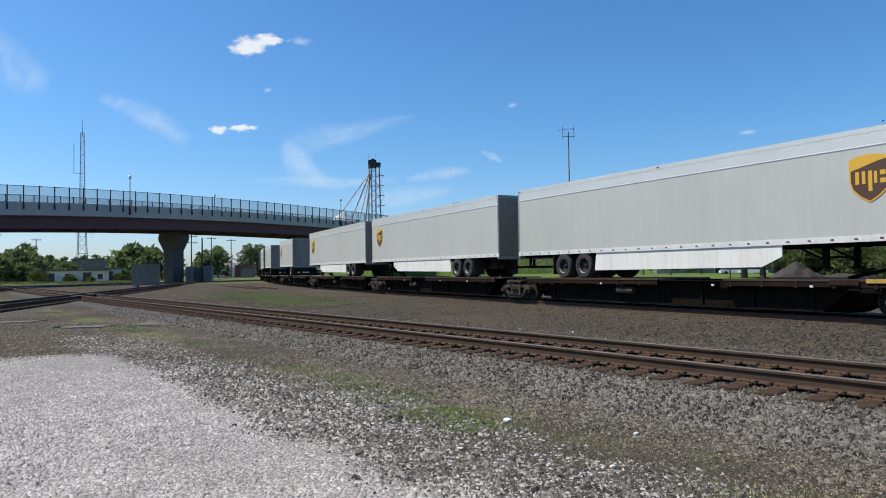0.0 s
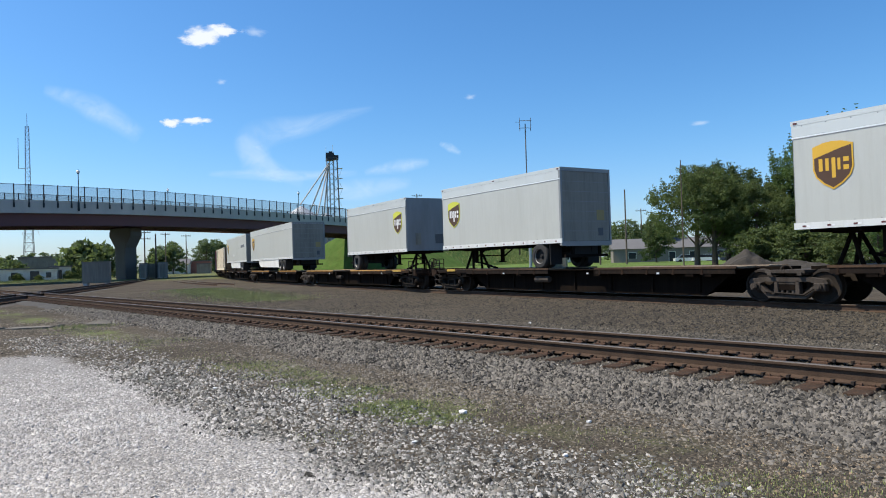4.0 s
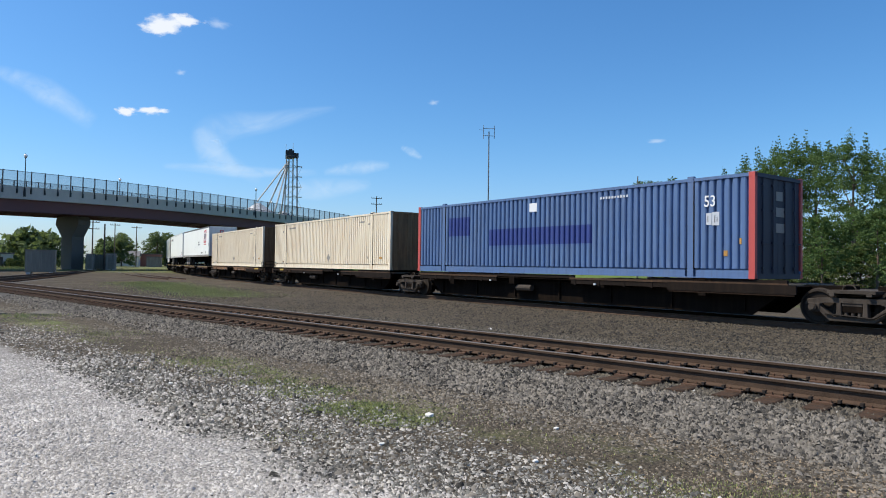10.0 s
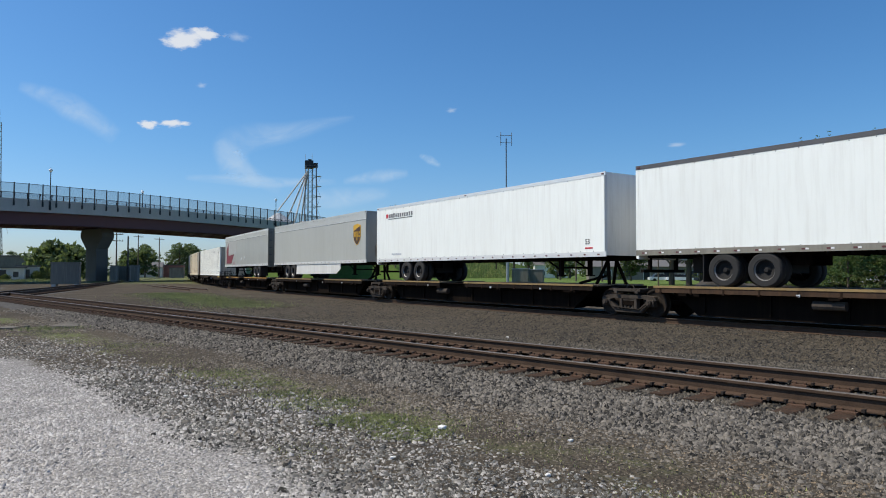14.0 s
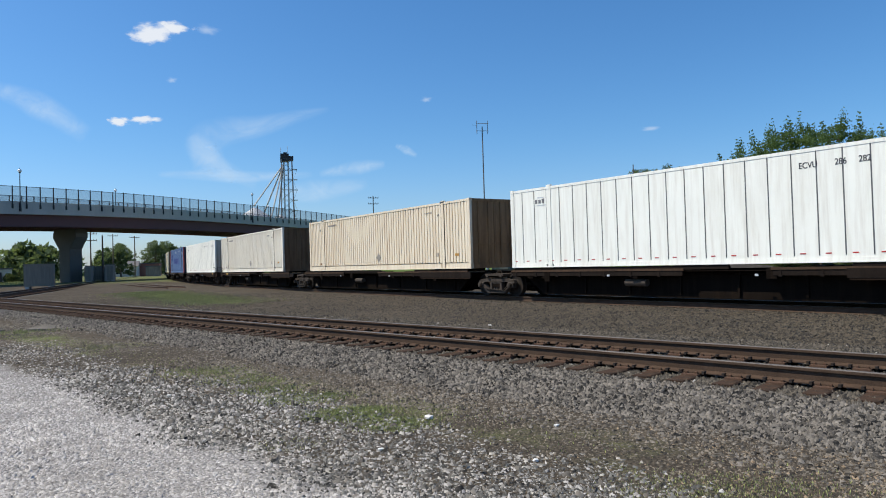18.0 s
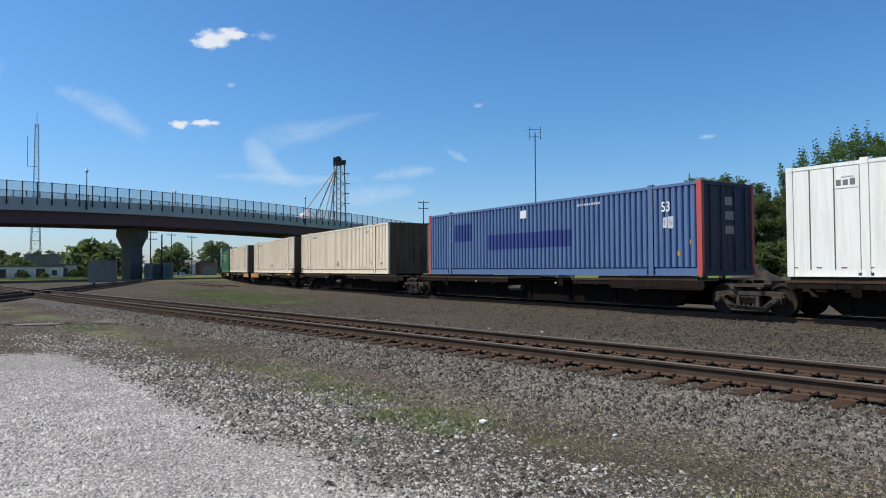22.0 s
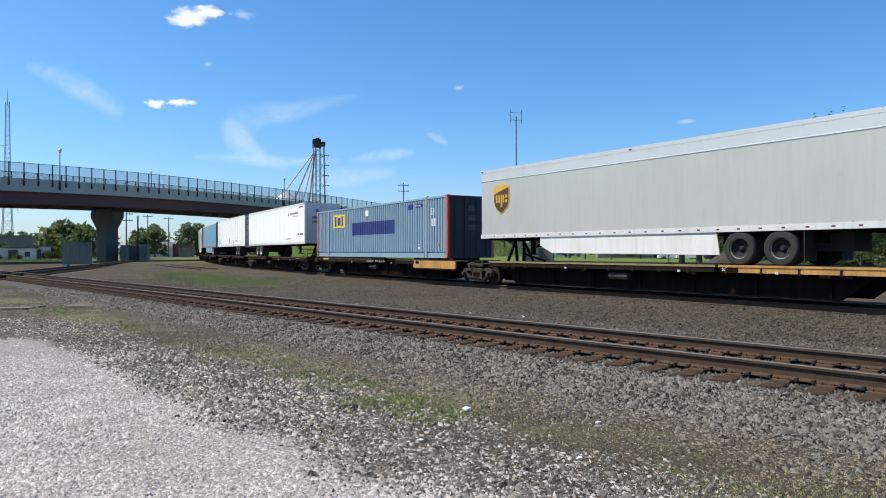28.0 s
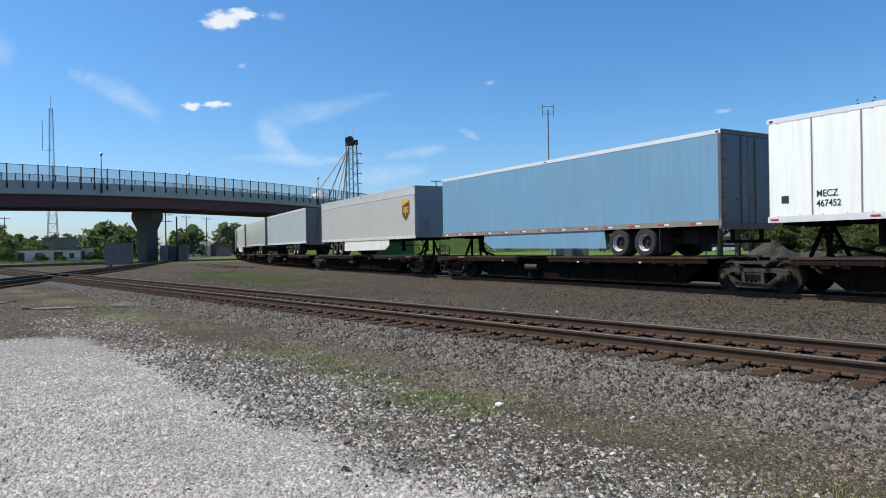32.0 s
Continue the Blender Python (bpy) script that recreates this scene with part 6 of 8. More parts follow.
def deco_patch(patch, sign):
    def f(t, h, zb, zt):
        random.seed(3)
        if sign:
            bars("sign_plate", t, [(-h + 2.7, -h + 4.5, zb + 1.75, zb + 2.55)], M_YEL_MARK, "yellow company sign with navy shapes")
            bm = bmesh.new()
            for a0, a1, c0, c1 in ((0.22, 0.50, 0.1, 0.7), (0.70, 1.12, 0.16, 0.64), (1.30, 1.54, 0.1, 0.7)):
                box(bm, -h + 2.7 + a0, -h + 2.7 + a1, FACE["y"] - 0.016, FACE["y"] - 0.004, zb + 1.75 + c0, zb + 1.75 + c1)
            part("sign_shapes", bm, M_NAVY_MARK, t)
            ribbed_patch(t, -h + 5.6, -h + 11.0, zb + 1.25, zb + 1.98, patch)
        else:
            ribbed_patch(t, -h + 2.3, -h + 3.9, zb + 1.52, zb + 2.30, patch)
            ribbed_patch(t, -h + 4.9, -h + 10.3, zb + 1.08, zb + 1.72, patch)
        if sign:
            ribbed_patch(t, h - 3.85, h - 3.25, zb + 2.40, zb + 2.66, patch)
            ribbed_patch(t, h - 3.1, h - 2.35, zb + 2.46, zb + 2.64, patch)
            word(t, h - 3.0, zb + 2.51, 0.55, 0.08, M_GREY_PATCH, 5)
            word(t, h - 2.75, zb + 0.40, 0.22, 0.16, M_WHITE_MARK, 2)
            word(t, h - 2.75, zb + 0.62, 0.22, 0.04, M_WHITE_MARK, 3)
            bars("lifting_plate", t, [(6.0, 6.2, zt - 0.06, zt + 0.10)], M_WHITE_MARK, "white painted lifting plate")
        for q in ([(7.15, 7.33, zb + 0.55, zb + 0.68)] if sign else [(7.15, 7.27, zb + 0.62, zb + 0.78), (7.62, 7.68, zb + 0.95, zb + 1.12)]):
            bars("stencil", t, [q], M_YELLOW)
        bars("white_label", t, [(-h + 7.35, -h + 7.75, zb + 2.3, zb + 2.62)], M_TAPE_W, "white square label")
        letters(t, "53", h - 1.55, zb + 2.05, 0.45, M_WHITE_MARK)
        for q in ((h - 1.47, h - 1.30, zb + 1.52, zb + 1.86), (h - 1.28, h - 1.06, zb + 1.50, zb + 1.88)):
            bars("white_plate", t, [q], M_GREY_PATCH)
        tagged(bars("plate_marks", t, [(h - 1.43, h - 1.40, zb + 1.60, zb + 1.78), (h - 1.22, h - 1.18, zb + 1.58, zb + 1.80), (h - 1.14, h - 1.11, zb + 1.60, zb + 1.74)], M_SOFT_MARK), kind="stuff")
        if not sign:
            word(t, h - 5.4, zb + 2.53, 1.2, 0.09, M_GREY_PATCH, 10)
        for z, w in ((2.2, 0.35), (1.75, 0.5), (1.3, 0.5)):
            part("door_mark", boxes((h - 0.05, h - 0.035, -0.12, -0.12 + w, zb + z, zb + z + 0.26)), M_FRAME_DK if sign else M_PLACARD, t, "dull door marking that cannot be read")
    return f


def deco_cream(seed):
    def f(t, h, zb, zt):
        random.seed(seed)
        x = random.uniform(-0.4, 0.8)
        diamond(t, x, zb + 0.62, 0.46, M_PLACARD)
        word(t, -h + 2.6, zb + 2.50, 1.1, 0.11, M_PLACARD, 10)
        word(t, h - 3.4, zb + 2.47, 0.6, 0.08, M_PLACARD, 7)
        bars("stencil", t, [(h - 1.15, h - 0.85, zb + 0.55, zb + 0.65)], M_YELLOW)
        word(t, 5.55, zb + 0.55, 0.18, 0.2, M_PLACARD, 2)
        word(t, 5.68, zb + 2.32, 0.18, 0.1, M_PLACARD, 2)
        word(t, -6.62, zb + 2.30, 0.18, 0.12, M_PLACARD, 2)
        bars("rust_spot", t, [(-6.62, -6.42, zb + 0.33, zb + 0.44)], M_RUST_OR)
        bm = bmesh.new()
        for x in (-6.1, 6.1):
            box(bm, x - 0.22, x + 0.02, -1.25, -1.12, zt, zt + 0.07)
            box(bm, x - 0.16, x + 0.10, -1.315, -1.20, zt - 0.03, zt + 0.03)
        part("lifting_lugs", bm, M_FRAME_DK, t)
    return f


def deco_white(t, h, zb, zt):
    letters(t, "ECVU", -h + 10.75, zb + 2.40, 0.22, M_BLACK_MARK)
    letters(t, "286", -h + 11.62, zb + 2.40, 0.22, M_BLACK_MARK)
    letters(t, "282", -h + 12.16, zb + 2.40, 0.22, M_BLACK_MARK)
    for x in (h - 1.62, -h + 1.30):
        word(t, x, zb + 2.32, 0.50, 0.16, M_SOFT_MARK, 3)
        bars("line", t, [(x - 0.05, x + 0.55, zb + 2.24, zb + 2.26), (x + 0.12, x + 0.42, zb + 2.52, zb + 2.55)], M_GREY_PATCH)
    letters(t, "53", h - 0.95, zb + 0.62, 0.30, M_BLACK_MARK)
    word(t, h - 1.0, zb + 0.38, 0.6, 0.10, M_BLACK_MARK, 7)


def deco_green(t, h, zb, zt):
    bars("sign_plate", t, [(-h + 7.3, -h + 9.7, zb + 1.45, zb + 2.35)], M_YEL_MARK, "yellow company sign with dark shapes")
    bm = bmesh.new()
    x0, z0 = -h + 7.3, zb + 1.45
    for a0, a1, c0, c1, in ((0.25, 0.46, 0.12, 0.78), (0.46, 0.8, 0.12, 0.28), (1.68, 1.84, 0.12, 0.78), (1.9, 2.18, 0.40, 0.78)):
        box(bm, x0 + a0, x0 + a1, FACE["y"] - 0.016, FACE["y"] - 0.004, z0 + c0, z0 + c1)
    part("sign_shapes", bm, M_NAVY_MARK, t)
    bm = bmesh.new()
    for a0, a1, c0, c1 in ((1.0, 1.2, 0.12, 0.78), (1.34, 1.54, 0.12, 0.78)):
        box(bm, x0 + a0, x0 + a1, FACE["y"] - 0.017, FACE["y"] - 0.004, z0 + c0, z0 + c1)
    part("sign_shapes", bm, M_BLUE_PATCH, t)
    diamond(t, -h + 5.6, zb + 1.95, 0.65)
    word(t, -h + 0.9, zb + 2.42, 1.1, 0.13, M_WHITE_MARK, 9)
    letters(t, "53", -h + 1.2, zb + 2.02, 0.25, M_WHITE_MARK)
    bars("stencils", t, [(-h + 2.7, -h + 3.0, zb + 2.35, zb + 2.55), (-h + 2.7, -h + 3.0, zb + 0.75, zb + 0.95), (-h + 1.1, -h + 1.9, zb + 0.55, zb + 0.62)], M_WHITE_MARK)


def deco_leasing(t, h, zb, zt):
    word(t, h - 3.45, zb + 2.12, 2.0, 0.16, M_SOFT_MARK, 9, "dark lettering of a leasing firm, drawn as bars")
    bm = bmesh.new()
    prism(bm, [(h - 3.98, zb + 2.08), (h - 3.72, zb + 2.08), (h - 3.74, zb + 2.34)], "y", -1.312, -1.302)
    part("lettering_mark", bm, mat("mark_teal", (0.05, 0.16, 0.14), 0.5, 0, 0.05), t, "small dark teal triangle")
    word(t, h - 2.9, zb + 1.96, 1.3, 0.07, M_GREY_PATCH, 14)
    bars("top_reflector", t, [(h - 1.35, h - 0.35, zt - 0.30, zt - 0.22)], M_TAPE_D)
    part("nose_lettering", boxes((h + 0.004, h + 0.012, -0.75, -0.25, zb + 1.75, zb + 1.9), (h + 0.004, h + 0.012, -0.75, -0.15, zb + 1.45, zb + 1.6), (h + 0.004, h + 0.012, -0.5, -0.3, zb + 2.2, zb + 2.4)), M_SOFT_MARK, t)
    word(t, h - 1.65, zb + 0.62, 0.45, 0.14, M_SOFT_MARK, 4)
    word(t, h - 1.05, zb + 0.62, 0.65, 0.14, M_SOFT_MARK, 6)
    word(t, h - 4.6, zb + 0.34, 1.3, 0.10, M_GREY_PATCH, 10)


def deco_panel(t, h, zb, zt):
    letters(t, "MECZ", -h + 1.35, zb + 0.62, 0.25, M_BLACK_MARK)
    letters(t, "467452", -h + 1.35, zb + 0.36, 0.25, M_BLACK_MARK)
    bm = bmesh.new()
    prism(bm, [(-0.5, zb + 0.55), (-0.2, zb + 0.25), (0.1, zb + 0.55), (-0.2, zb + 0.85)], "y", -1.313, -1.303)
    part("placard", bm, M_PLACARD, t, "weathered grey diamond placard")
    bars("stencils", t, [(-h + 0.4, -h + 0.6, zb + 0.5, zb + 0.7), (h - 4.3, h - 3.9, zb + 0.42, zb + 0.56), (h - 6.4, h - 5.7, zb + 0.30, zb + 0.38)], M_BLACK_MARK)


M_BOTTOM = mat("bottom_rail_pale", (0.68, 0.675, 0.64), 0.4, 0.15, 0.08, 5, dirt=(0.45, 0.43, 0.39), dirt_amt=0.6)
M_FRAME_GR = mat("frame_grey", (0.26, 0.26, 0.255), 0.5, 0.3, 0.1)
GREY_LOOK = dict(nose=M_NOSE, band=M_BAND, top=M_BAND, bottom=M_BOTTOM, rollup=True, frame=M_FRAME_GR, skirt=M_SKIRT, seam=M_GREY_TRL)
L_GREY = "grey box trailer with brown-gold shield badge, on a spine car"
L_SHORT = "short grey box trailer with brown-gold badge, on a spine car"


def badged(where, **kw):
    d = dict(GREY_LOOK, deco=deco_shield(where))
    d.update(kw)
    return d


M_LIME = mat("shield_lime", (0.55, 0.55, 0.06), 0.45, 0, 0.08)
trailer(-39.94 + 16.15, -7.64, 1, M_GREY_TRL, badged("r"), L_GREY)
trailer(-41.47, -25.33, -1, M_GREY_TRL, badged("l"), L_GREY)
trailer(-58.85, -42.70, -1, M_GREY_TRL, badged("l"), L_GREY)
trailer(-76.10, -67.30, -1, M_GREY_TRL, badged("l", skirt=None), L_SHORT)
trailer(-93.38, -84.95, -1, M_GREY_TRL, badged("l", skirt=None, deco=deco_shield("l", tint=M_LIME)), L_SHORT)
trailer(-105.15, -97.03, 1, M_GREY_TRL, badged("r", skirt=None, deco=deco_shield("r", tint=M_LIME)), L_SHORT)
trailer(-132.95, -116.78, -1, M_GREY_TRL, badged("l"), L_GREY)
trailer(-151.56, -135.40, -1, M_GREY_TRL, badged("l", band=None, style="plate", deco=deco_shield("l", True)), "grey box trailer with shield badge and dark lettering beside it")
container(-170.95, -154.80, M_CREAM, dict(end=M_CREAM_TAN, deco=deco_cream(1)), "cream ribbed freight container with rust streaks")
container(-192.0, -175.85, M_BLUE_C, dict(ribs=0.245, wave=True, post=M_RED_POST, end=M_NAVY, deco=deco_patch(M_BLUE_PATCH, False)), "blue ribbed freight container with red end posts")
container(-210.6, -194.44, M_CREAM, dict(end=M_CREAM_TAN, deco=deco_cream(2)), "cream ribbed freight container with rust streaks")
container(-229.39, -213.24, M_CREAM, dict(end=M_CREAM_END, deco=deco_cream(3)), "cream ribbed freight container with a grimy, shade-darkened door end")
WHT = dict(top=M_ALU, door=M_WHITE, frame=M_WHITE, nose=M_NOSE_W, seam=M_WHITE)
trailer(-247.12, -230.95, 1, M_WHITE, dict(WHT, deco=deco_red_sign, bottom=M_DOOR_GREY, top=M_FRAME_DK), "white box trailer with a red square sign, on a spine car")
trailer(-264.45, -248.33, 1, M_WHITE, dict(WHT, deco=deco_fleet), "white box trailer with small dark lettering, on a spine car")
trailer(-281.90, -265.70, 1, M_GREY_TRL, badged("r"), L_GREY)
trailer(-299.74, -283.51, -1, M_SILVER, dict(band=M_BAND, deco=deco_arrow, seam=M_SILVER), "silver metal box trailer with a maroon arrow and a patch")
container(-318.68, -302.50, M_WHITE_C, dict(flat=True, end=M_WHITE_END, doors=False, deco=deco_white), "white flat-sided container with thin dark panel seams")
container(-337.28, -321.13, M_CREAM, dict(end=M_CREAM_TAN, deco=deco_cream(5)), "cream ribbed freight container with rust streaks")
container(-358.02, -341.87, M_CREAM_GREY, dict(ribs=0.205, end=M_CREAM_END, deco=deco_cream(6)), "off-white finely ribbed freight container with a grimy, shade-darkened end")
container(-376.68, -360.51, M_WHITE_C, dict(flat=True, end=M_WHITE_END, doors=False, deco=deco_white), "white flat-sided container with thin dark panel seams")
container(-395.38, -379.23, M_BLUE_C, dict(ribs=0.245, wave=True, post=M_RED_POST, end=M_NAVY, deco=deco_patch(M_BLUE_PATCH, False)), "blue ribbed freight container with red end posts")
container(-416.14, -399.99, M_CREAM, dict(end=M_CREAM_END, deco=deco_cream(8)), "cream ribbed freight container with rust streaks")
container(-434.48, -418.33, M_CREAM, dict(end=M_CREAM_END, deco=deco_cream(9)), "cream ribbed freight container with rust streaks")
container(-454.83, -438.67, M_CREAM, dict(end=M_CREAM_END, deco=deco_cream(10)), "cream ribbed freight container with a grimy, shade-darkened door end")
container(-472.45, -456.30, M_GREEN_C, dict(end=M_GREEN_C, deco=deco_green), "green ribbed freight container with a yellow sign")
trailer(-489.30, -473.20, -1, M_GREY_TRL, badged("l"), L_GREY)
container(-507.98, -491.83, M_LBLUE, dict(ribs=0.245, wave=True, post=M_ORANGE_POST, end=M_NAVY, deco=deco_patch(M_BLUE_PATCH, True)), "faded light blue container with a yellow sign and orange posts")
trailer(-526.56, -510.41, 1, M_WHITE, dict(WHT, deco=deco_leasing, rim=M_RIM_W, seam=M_GREY_PATCH, seam_w=0.012), "white box trailer with dark lettering, on a spine car")
trailer(-544.35, -528.20, -1, M_WHITE, dict(WHT, style="panel", tape=True, seam=M_DOOR_GREY, deco=deco_panel, door=M_WHITE_GRIME_SHADE, frame=M_WHITE_GRIME_SHADE), "white box trailer with dark vertical panel joints")
trailer(-561.98, -545.75, -1, M_BLUE_TRL, dict(door=M_DOOR_BLUE, nose=M_BLUE_TRL, seam=M_BLUE_TRL, skirt=M_BLUE_TRL, frame=M_FRAME_DK, rim=M_RIM_W, bottom=M_DOOR_GREY, tape=True), "light blue box trailer with a blue side skirt")
trailer(-581.03, -564.90, 1, M_GREY_TRL, badged("r"), L_GREY)
trailer(-601.45, -585.30, -1, M_PALE_TRL, dict(door=M_DOOR_GREY, seam=M_PALE_TRL), "blue-grey box trailer on a spine car")
trailer(-618.90, -602.75, -1, M_SILVER, dict(band=M_BAND, seam=M_SILVER), "silver-grey box trailer on a spine car")
trailer(-637.10, -620.95, -1, M_GREY_TRL, badged("l"), L_GREY)
trailer(-655.0, -638.85, -1, M_GREY_TRL, badged("l"), L_GREY)

# articulated cars: joints between the units of one car; the cars are coupled at their ends
CARS = [((-95.2, -76.5, -59.2, -41.7, -24.5, -5.6), (0, 0, 0, 0, 0)),
        ((-153.1, -134.0, -114.6, -95.2), (0, 0, 0)), ((-211.9, -193.2, -173.6, -153.1), (1, 1, 1)),
        ((-301.1, -282.7, -265.0, -247.7, -230.2, -211.9), (0, 0, 0, 0, 1)),
        ((-359.2, -339.5, -320.0, -301.1), (1, 1, 1)), ((-417.3, -397.6, -378.0, -359.2), (1, 1, 1)),
        ((-509.2, -490.0, -472.3, -455.6, -436.6, -417.3), (1, 0, 1, 1, 1)),
        ((-563.3, -545.0, -527.4, -509.2), (0, 0, 0)), ((-657.0, -638.0, -620.0, -602.1, -583.2, -563.3), (0, 0, 0, 0, 0))]
_k = 0
for joints, cont in CARS:
    m = len(joints) - 1
    for i in range(m):
        a, b = joints[i], joints[i + 1]
        platform(a + (0.75 if i == 0 else 0), b - (0.75 if i == m - 1 else 0), i == 0, i == m - 1, _k, not cont[i])
        _k += 1
    for i, j in enumerate(joints):
        if i == 0:
            truck(j + 2.1, False)
        elif i == m:
            truck(j - 2.1, False)
        else:
            truck(j, True)

# ---- the road bridge ----
B_AZ = radians(33.0)
BU = Vector((math.sin(B_AZ), math.cos(B_AZ), 0))              # along the bridge, away
BN = Vector((-math.cos(B_AZ), math.sin(B_AZ), 0))             # across it, away from the camera
B_FOOT = BN * 90.0
B_W = 13.0


def fence_top(s):
    return 13.85 - (5.6e-4 if s < 84 else 2.6e-4) * (s - 84) ** 2


def bridge_at(s, across_, z):
    p = B_FOOT + BU * s + BN * across_
    return (p.x, p.y, z)


def bridge_strip(name, s0, s1, y0, y1, dz0, dz1, material, parent, label="", step=4.0):
    """A long solid that follows the bridge's gentle crest; heights count from the fence's top."""
    ss = np.arange(s0, s1 + 0.01, step)
    verts, faces = [], []
    for s in ss:
        z = fence_top(s)
        for y, d in ((y0, dz0), (y1, dz0), (y1, dz1), (y0, dz1)):
            verts.append(bridge_at(s, y, z - d))
    for i in range(len(ss) - 1):
        for k in range(4):
            faces.append((4 * i + k, 4 * i + (k + 1) % 4, 4 * i + 4 + (k + 1) % 4, 4 * i + 4 + k))
    faces += [(3, 2, 1, 0), tuple(4 * (len(ss) - 1) + k for k in range(4))]
    return part(name, array_mesh(name, verts, faces, material), None, parent, label)


def mesh_material():
    m = bpy.data.materials.new("chain_link")
    m.use_nodes = True
    N, L = m.node_tree.nodes, m.node_tree.links
    b = N["Principled BSDF"]
    b.inputs["Base Color"].default_value = (0.05, 0.06, 0.07, 1)
    b.inputs["Roughness"].default_value = 0.6
    tr = N.new("ShaderNodeBsdfTransparent")
    mx = N.new("ShaderNodeMixShader")
    mx.inputs[0].default_value = 0.20
    L.new(tr.outputs[0], mx.inputs[1])
    L.new(b.outputs[0], mx.inputs[2])
    L.new(mx.outputs[0], N["Material Output"].inputs["Surface"])
    return m


M_LINK = mesh_material()
BS0, BS1 = -40.0, 140.0
bridge = thing("road_bridge", "long road overpass with dark maroon girders and a tall mesh fence", "bridge", kind="structure")
bridge_strip("deck_slab", BS0, BS1, -0.1, B_W + 0.1, 3.25, 3.75, M_CONCRETE, bridge, "grey concrete deck slab")
for y in (0.0, B_W - 0.4):
    bridge_strip("parapet", BS0, BS1, y, y + 0.4, 2.05, 3.25, M_CONCRETE, bridge, "grey concrete parapet wall")
    bridge_strip("fence_rail", BS0, BS1, y + 0.16, y + 0.22, 0.0, 0.06, M_POST, bridge)
    bridge_strip("fence_mesh", BS0, BS1, y + 0.18, y + 0.20, 0.06, 2.05, M_LINK, bridge, "see-through chain-link mesh")
for y in (0.7, 3.6, 6.5, 9.4, 12.3):
    bridge_strip("girder", BS0, BS1, y - 0.20, y + 0.20, 5.35, 5.42, M_GIRDER, bridge)
    bridge_strip("girder_web", BS0, BS1, y - 0.03, y + 0.03, 3.75, 5.35, M_GIRDER, bridge, "dark maroon steel girder")
bridge_strip("approach_wall", BS1, BS1 + 28, 0.0, 0.4, 2.05, 4.6, M_CONCRETE, bridge, "grey concrete wall on the embankment")
bridge_strip("fence_rail", BS1, BS1 + 28, 0.16, 0.22, 0.0, 0.06, M_POST, bridge)
bridge_strip("fence_mesh", BS1, BS1 + 28, 0.18, 0.20, 0.06, 2.05, M_LINK, bridge, "see-through chain-link mesh")
_s = BS0 + 1
while _s < BS1 + 28:
    for y in (0.02, B_W - 0.02) if _s < BS1 else (0.02,):
        p = B_FOOT + BU * _s + BN * (y - 0.08)
        ob = new("fence_post", cached("fpost", lambda: mesh_of("fence_post", boxes((-0.055, 0.055, -0.055, 0.055, -2.95, 0.03), (-0.09, 0.09, -0.09, 0.09, -3.0, -2.4)), M_POST)))
        ob.parent = bridge
        ob.matrix_basis = pose(p.x, p.y, fence_top(_s), 0, 0, -33)
    _s += 1.90


def pier(s):
    t = thing("bridge_pier", "concrete hammerhead pier in shade under the bridge", "bridge pier", "bridge piers")
    z1 = fence_top(s) - 5.45
    bm = bmesh.new()
    prism(bm, [(-1.22, 0.0), (1.22, 0.0), (1.22, z1 - 3.2), (2.6, z1 - 1.4), (2.6, z1 - 0.75), (2.25, z1 - 0.15), (-2.25, z1 - 0.15), (-2.6, z1 - 0.75), (-2.6, z1 - 1.4), (-1.22, z1 - 3.2)], "y", -1.0, 1.0)
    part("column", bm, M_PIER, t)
    part("bearings", boxes(*[(x - 0.3, x + 0.3, -0.3, 0.3, z1 - 0.15, z1 + 0.05) for x in (-1.9, -0.95, 0, 0.95, 1.9)]), M_FRAME_DK, t)
    p = B_FOOT + BU * s + BN * 6.5
    t.matrix_basis = pose(p.x, p.y, 0.15, 0, 0, math.degrees(math.atan2(BN.y, BN.x)))


pier(68.8)
pier(8.0)

# abutment and grassy ramp behind the train
def ramp():
    bm = bmesh.new()
    rows = []
    for s, half, drop in ((134, 7.0, 3.9), (141, 7.2, 3.6), (170, 7.2, 4.6), (215, 7.0, 7.2), (260, 6.6, 10.2), (310, 6.0, 13.0)):
        z = max(0.3, fence_top(min(s, 141)) - drop)
        base = half + 1.7 * z
        rows.append([bm.verts.new(bridge_at(s - (9 if s == 134 else 0) * (1 if k in (0, 3) else 0), 6.5 + a, zz)) for k, (a, zz) in enumerate(((-base, 0.0), (-half, z), (half, z), (base, 0.0)))])
    for p, q in zip(rows, rows[1:]):
        for i in range(3):
            bm.faces.new((p[i], p[i + 1], q[i + 1], q[i]))
    bm.faces.new(rows[0][::-1])
    bm.faces.new(rows[-1])
    return mesh_of("embankment", bm, mat("bank_grass", (0.075, 0.125, 0.030), 0.95, 0, 0.35, 2.5, 0.6, 6, dirt=(0.115, 0.13, 0.045), dirt_amt=0.6, spec=0.05))


tagged(new("embankment", ramp()), "tall grassy embankment at the bridge's end", "embankment", kind="structure")
def bank_pick(rng, n):
    """Places on the slope that faces the train."""
    s = rng.uniform(141, 300, n)
    z = np.interp(s, (141, 170, 215, 260, 310), (fence_top(141) - 3.6, fence_top(141) - 4.6, fence_top(141) - 7.2, 0.5, 0.3)).clip(0.3)
    half = np.interp(s, (141, 170, 215, 260, 310), (7.2, 7.2, 7.0, 6.6, 6.0))
    u = rng.uniform(0, 1, n)
    a = 6.5 - half - 1.7 * z * (1 - u)
    return np.stack([B_FOOT.x + BU.x * s + BN.x * a, B_FOOT.y + BU.y * s + BN.y * a, z * u], -1)


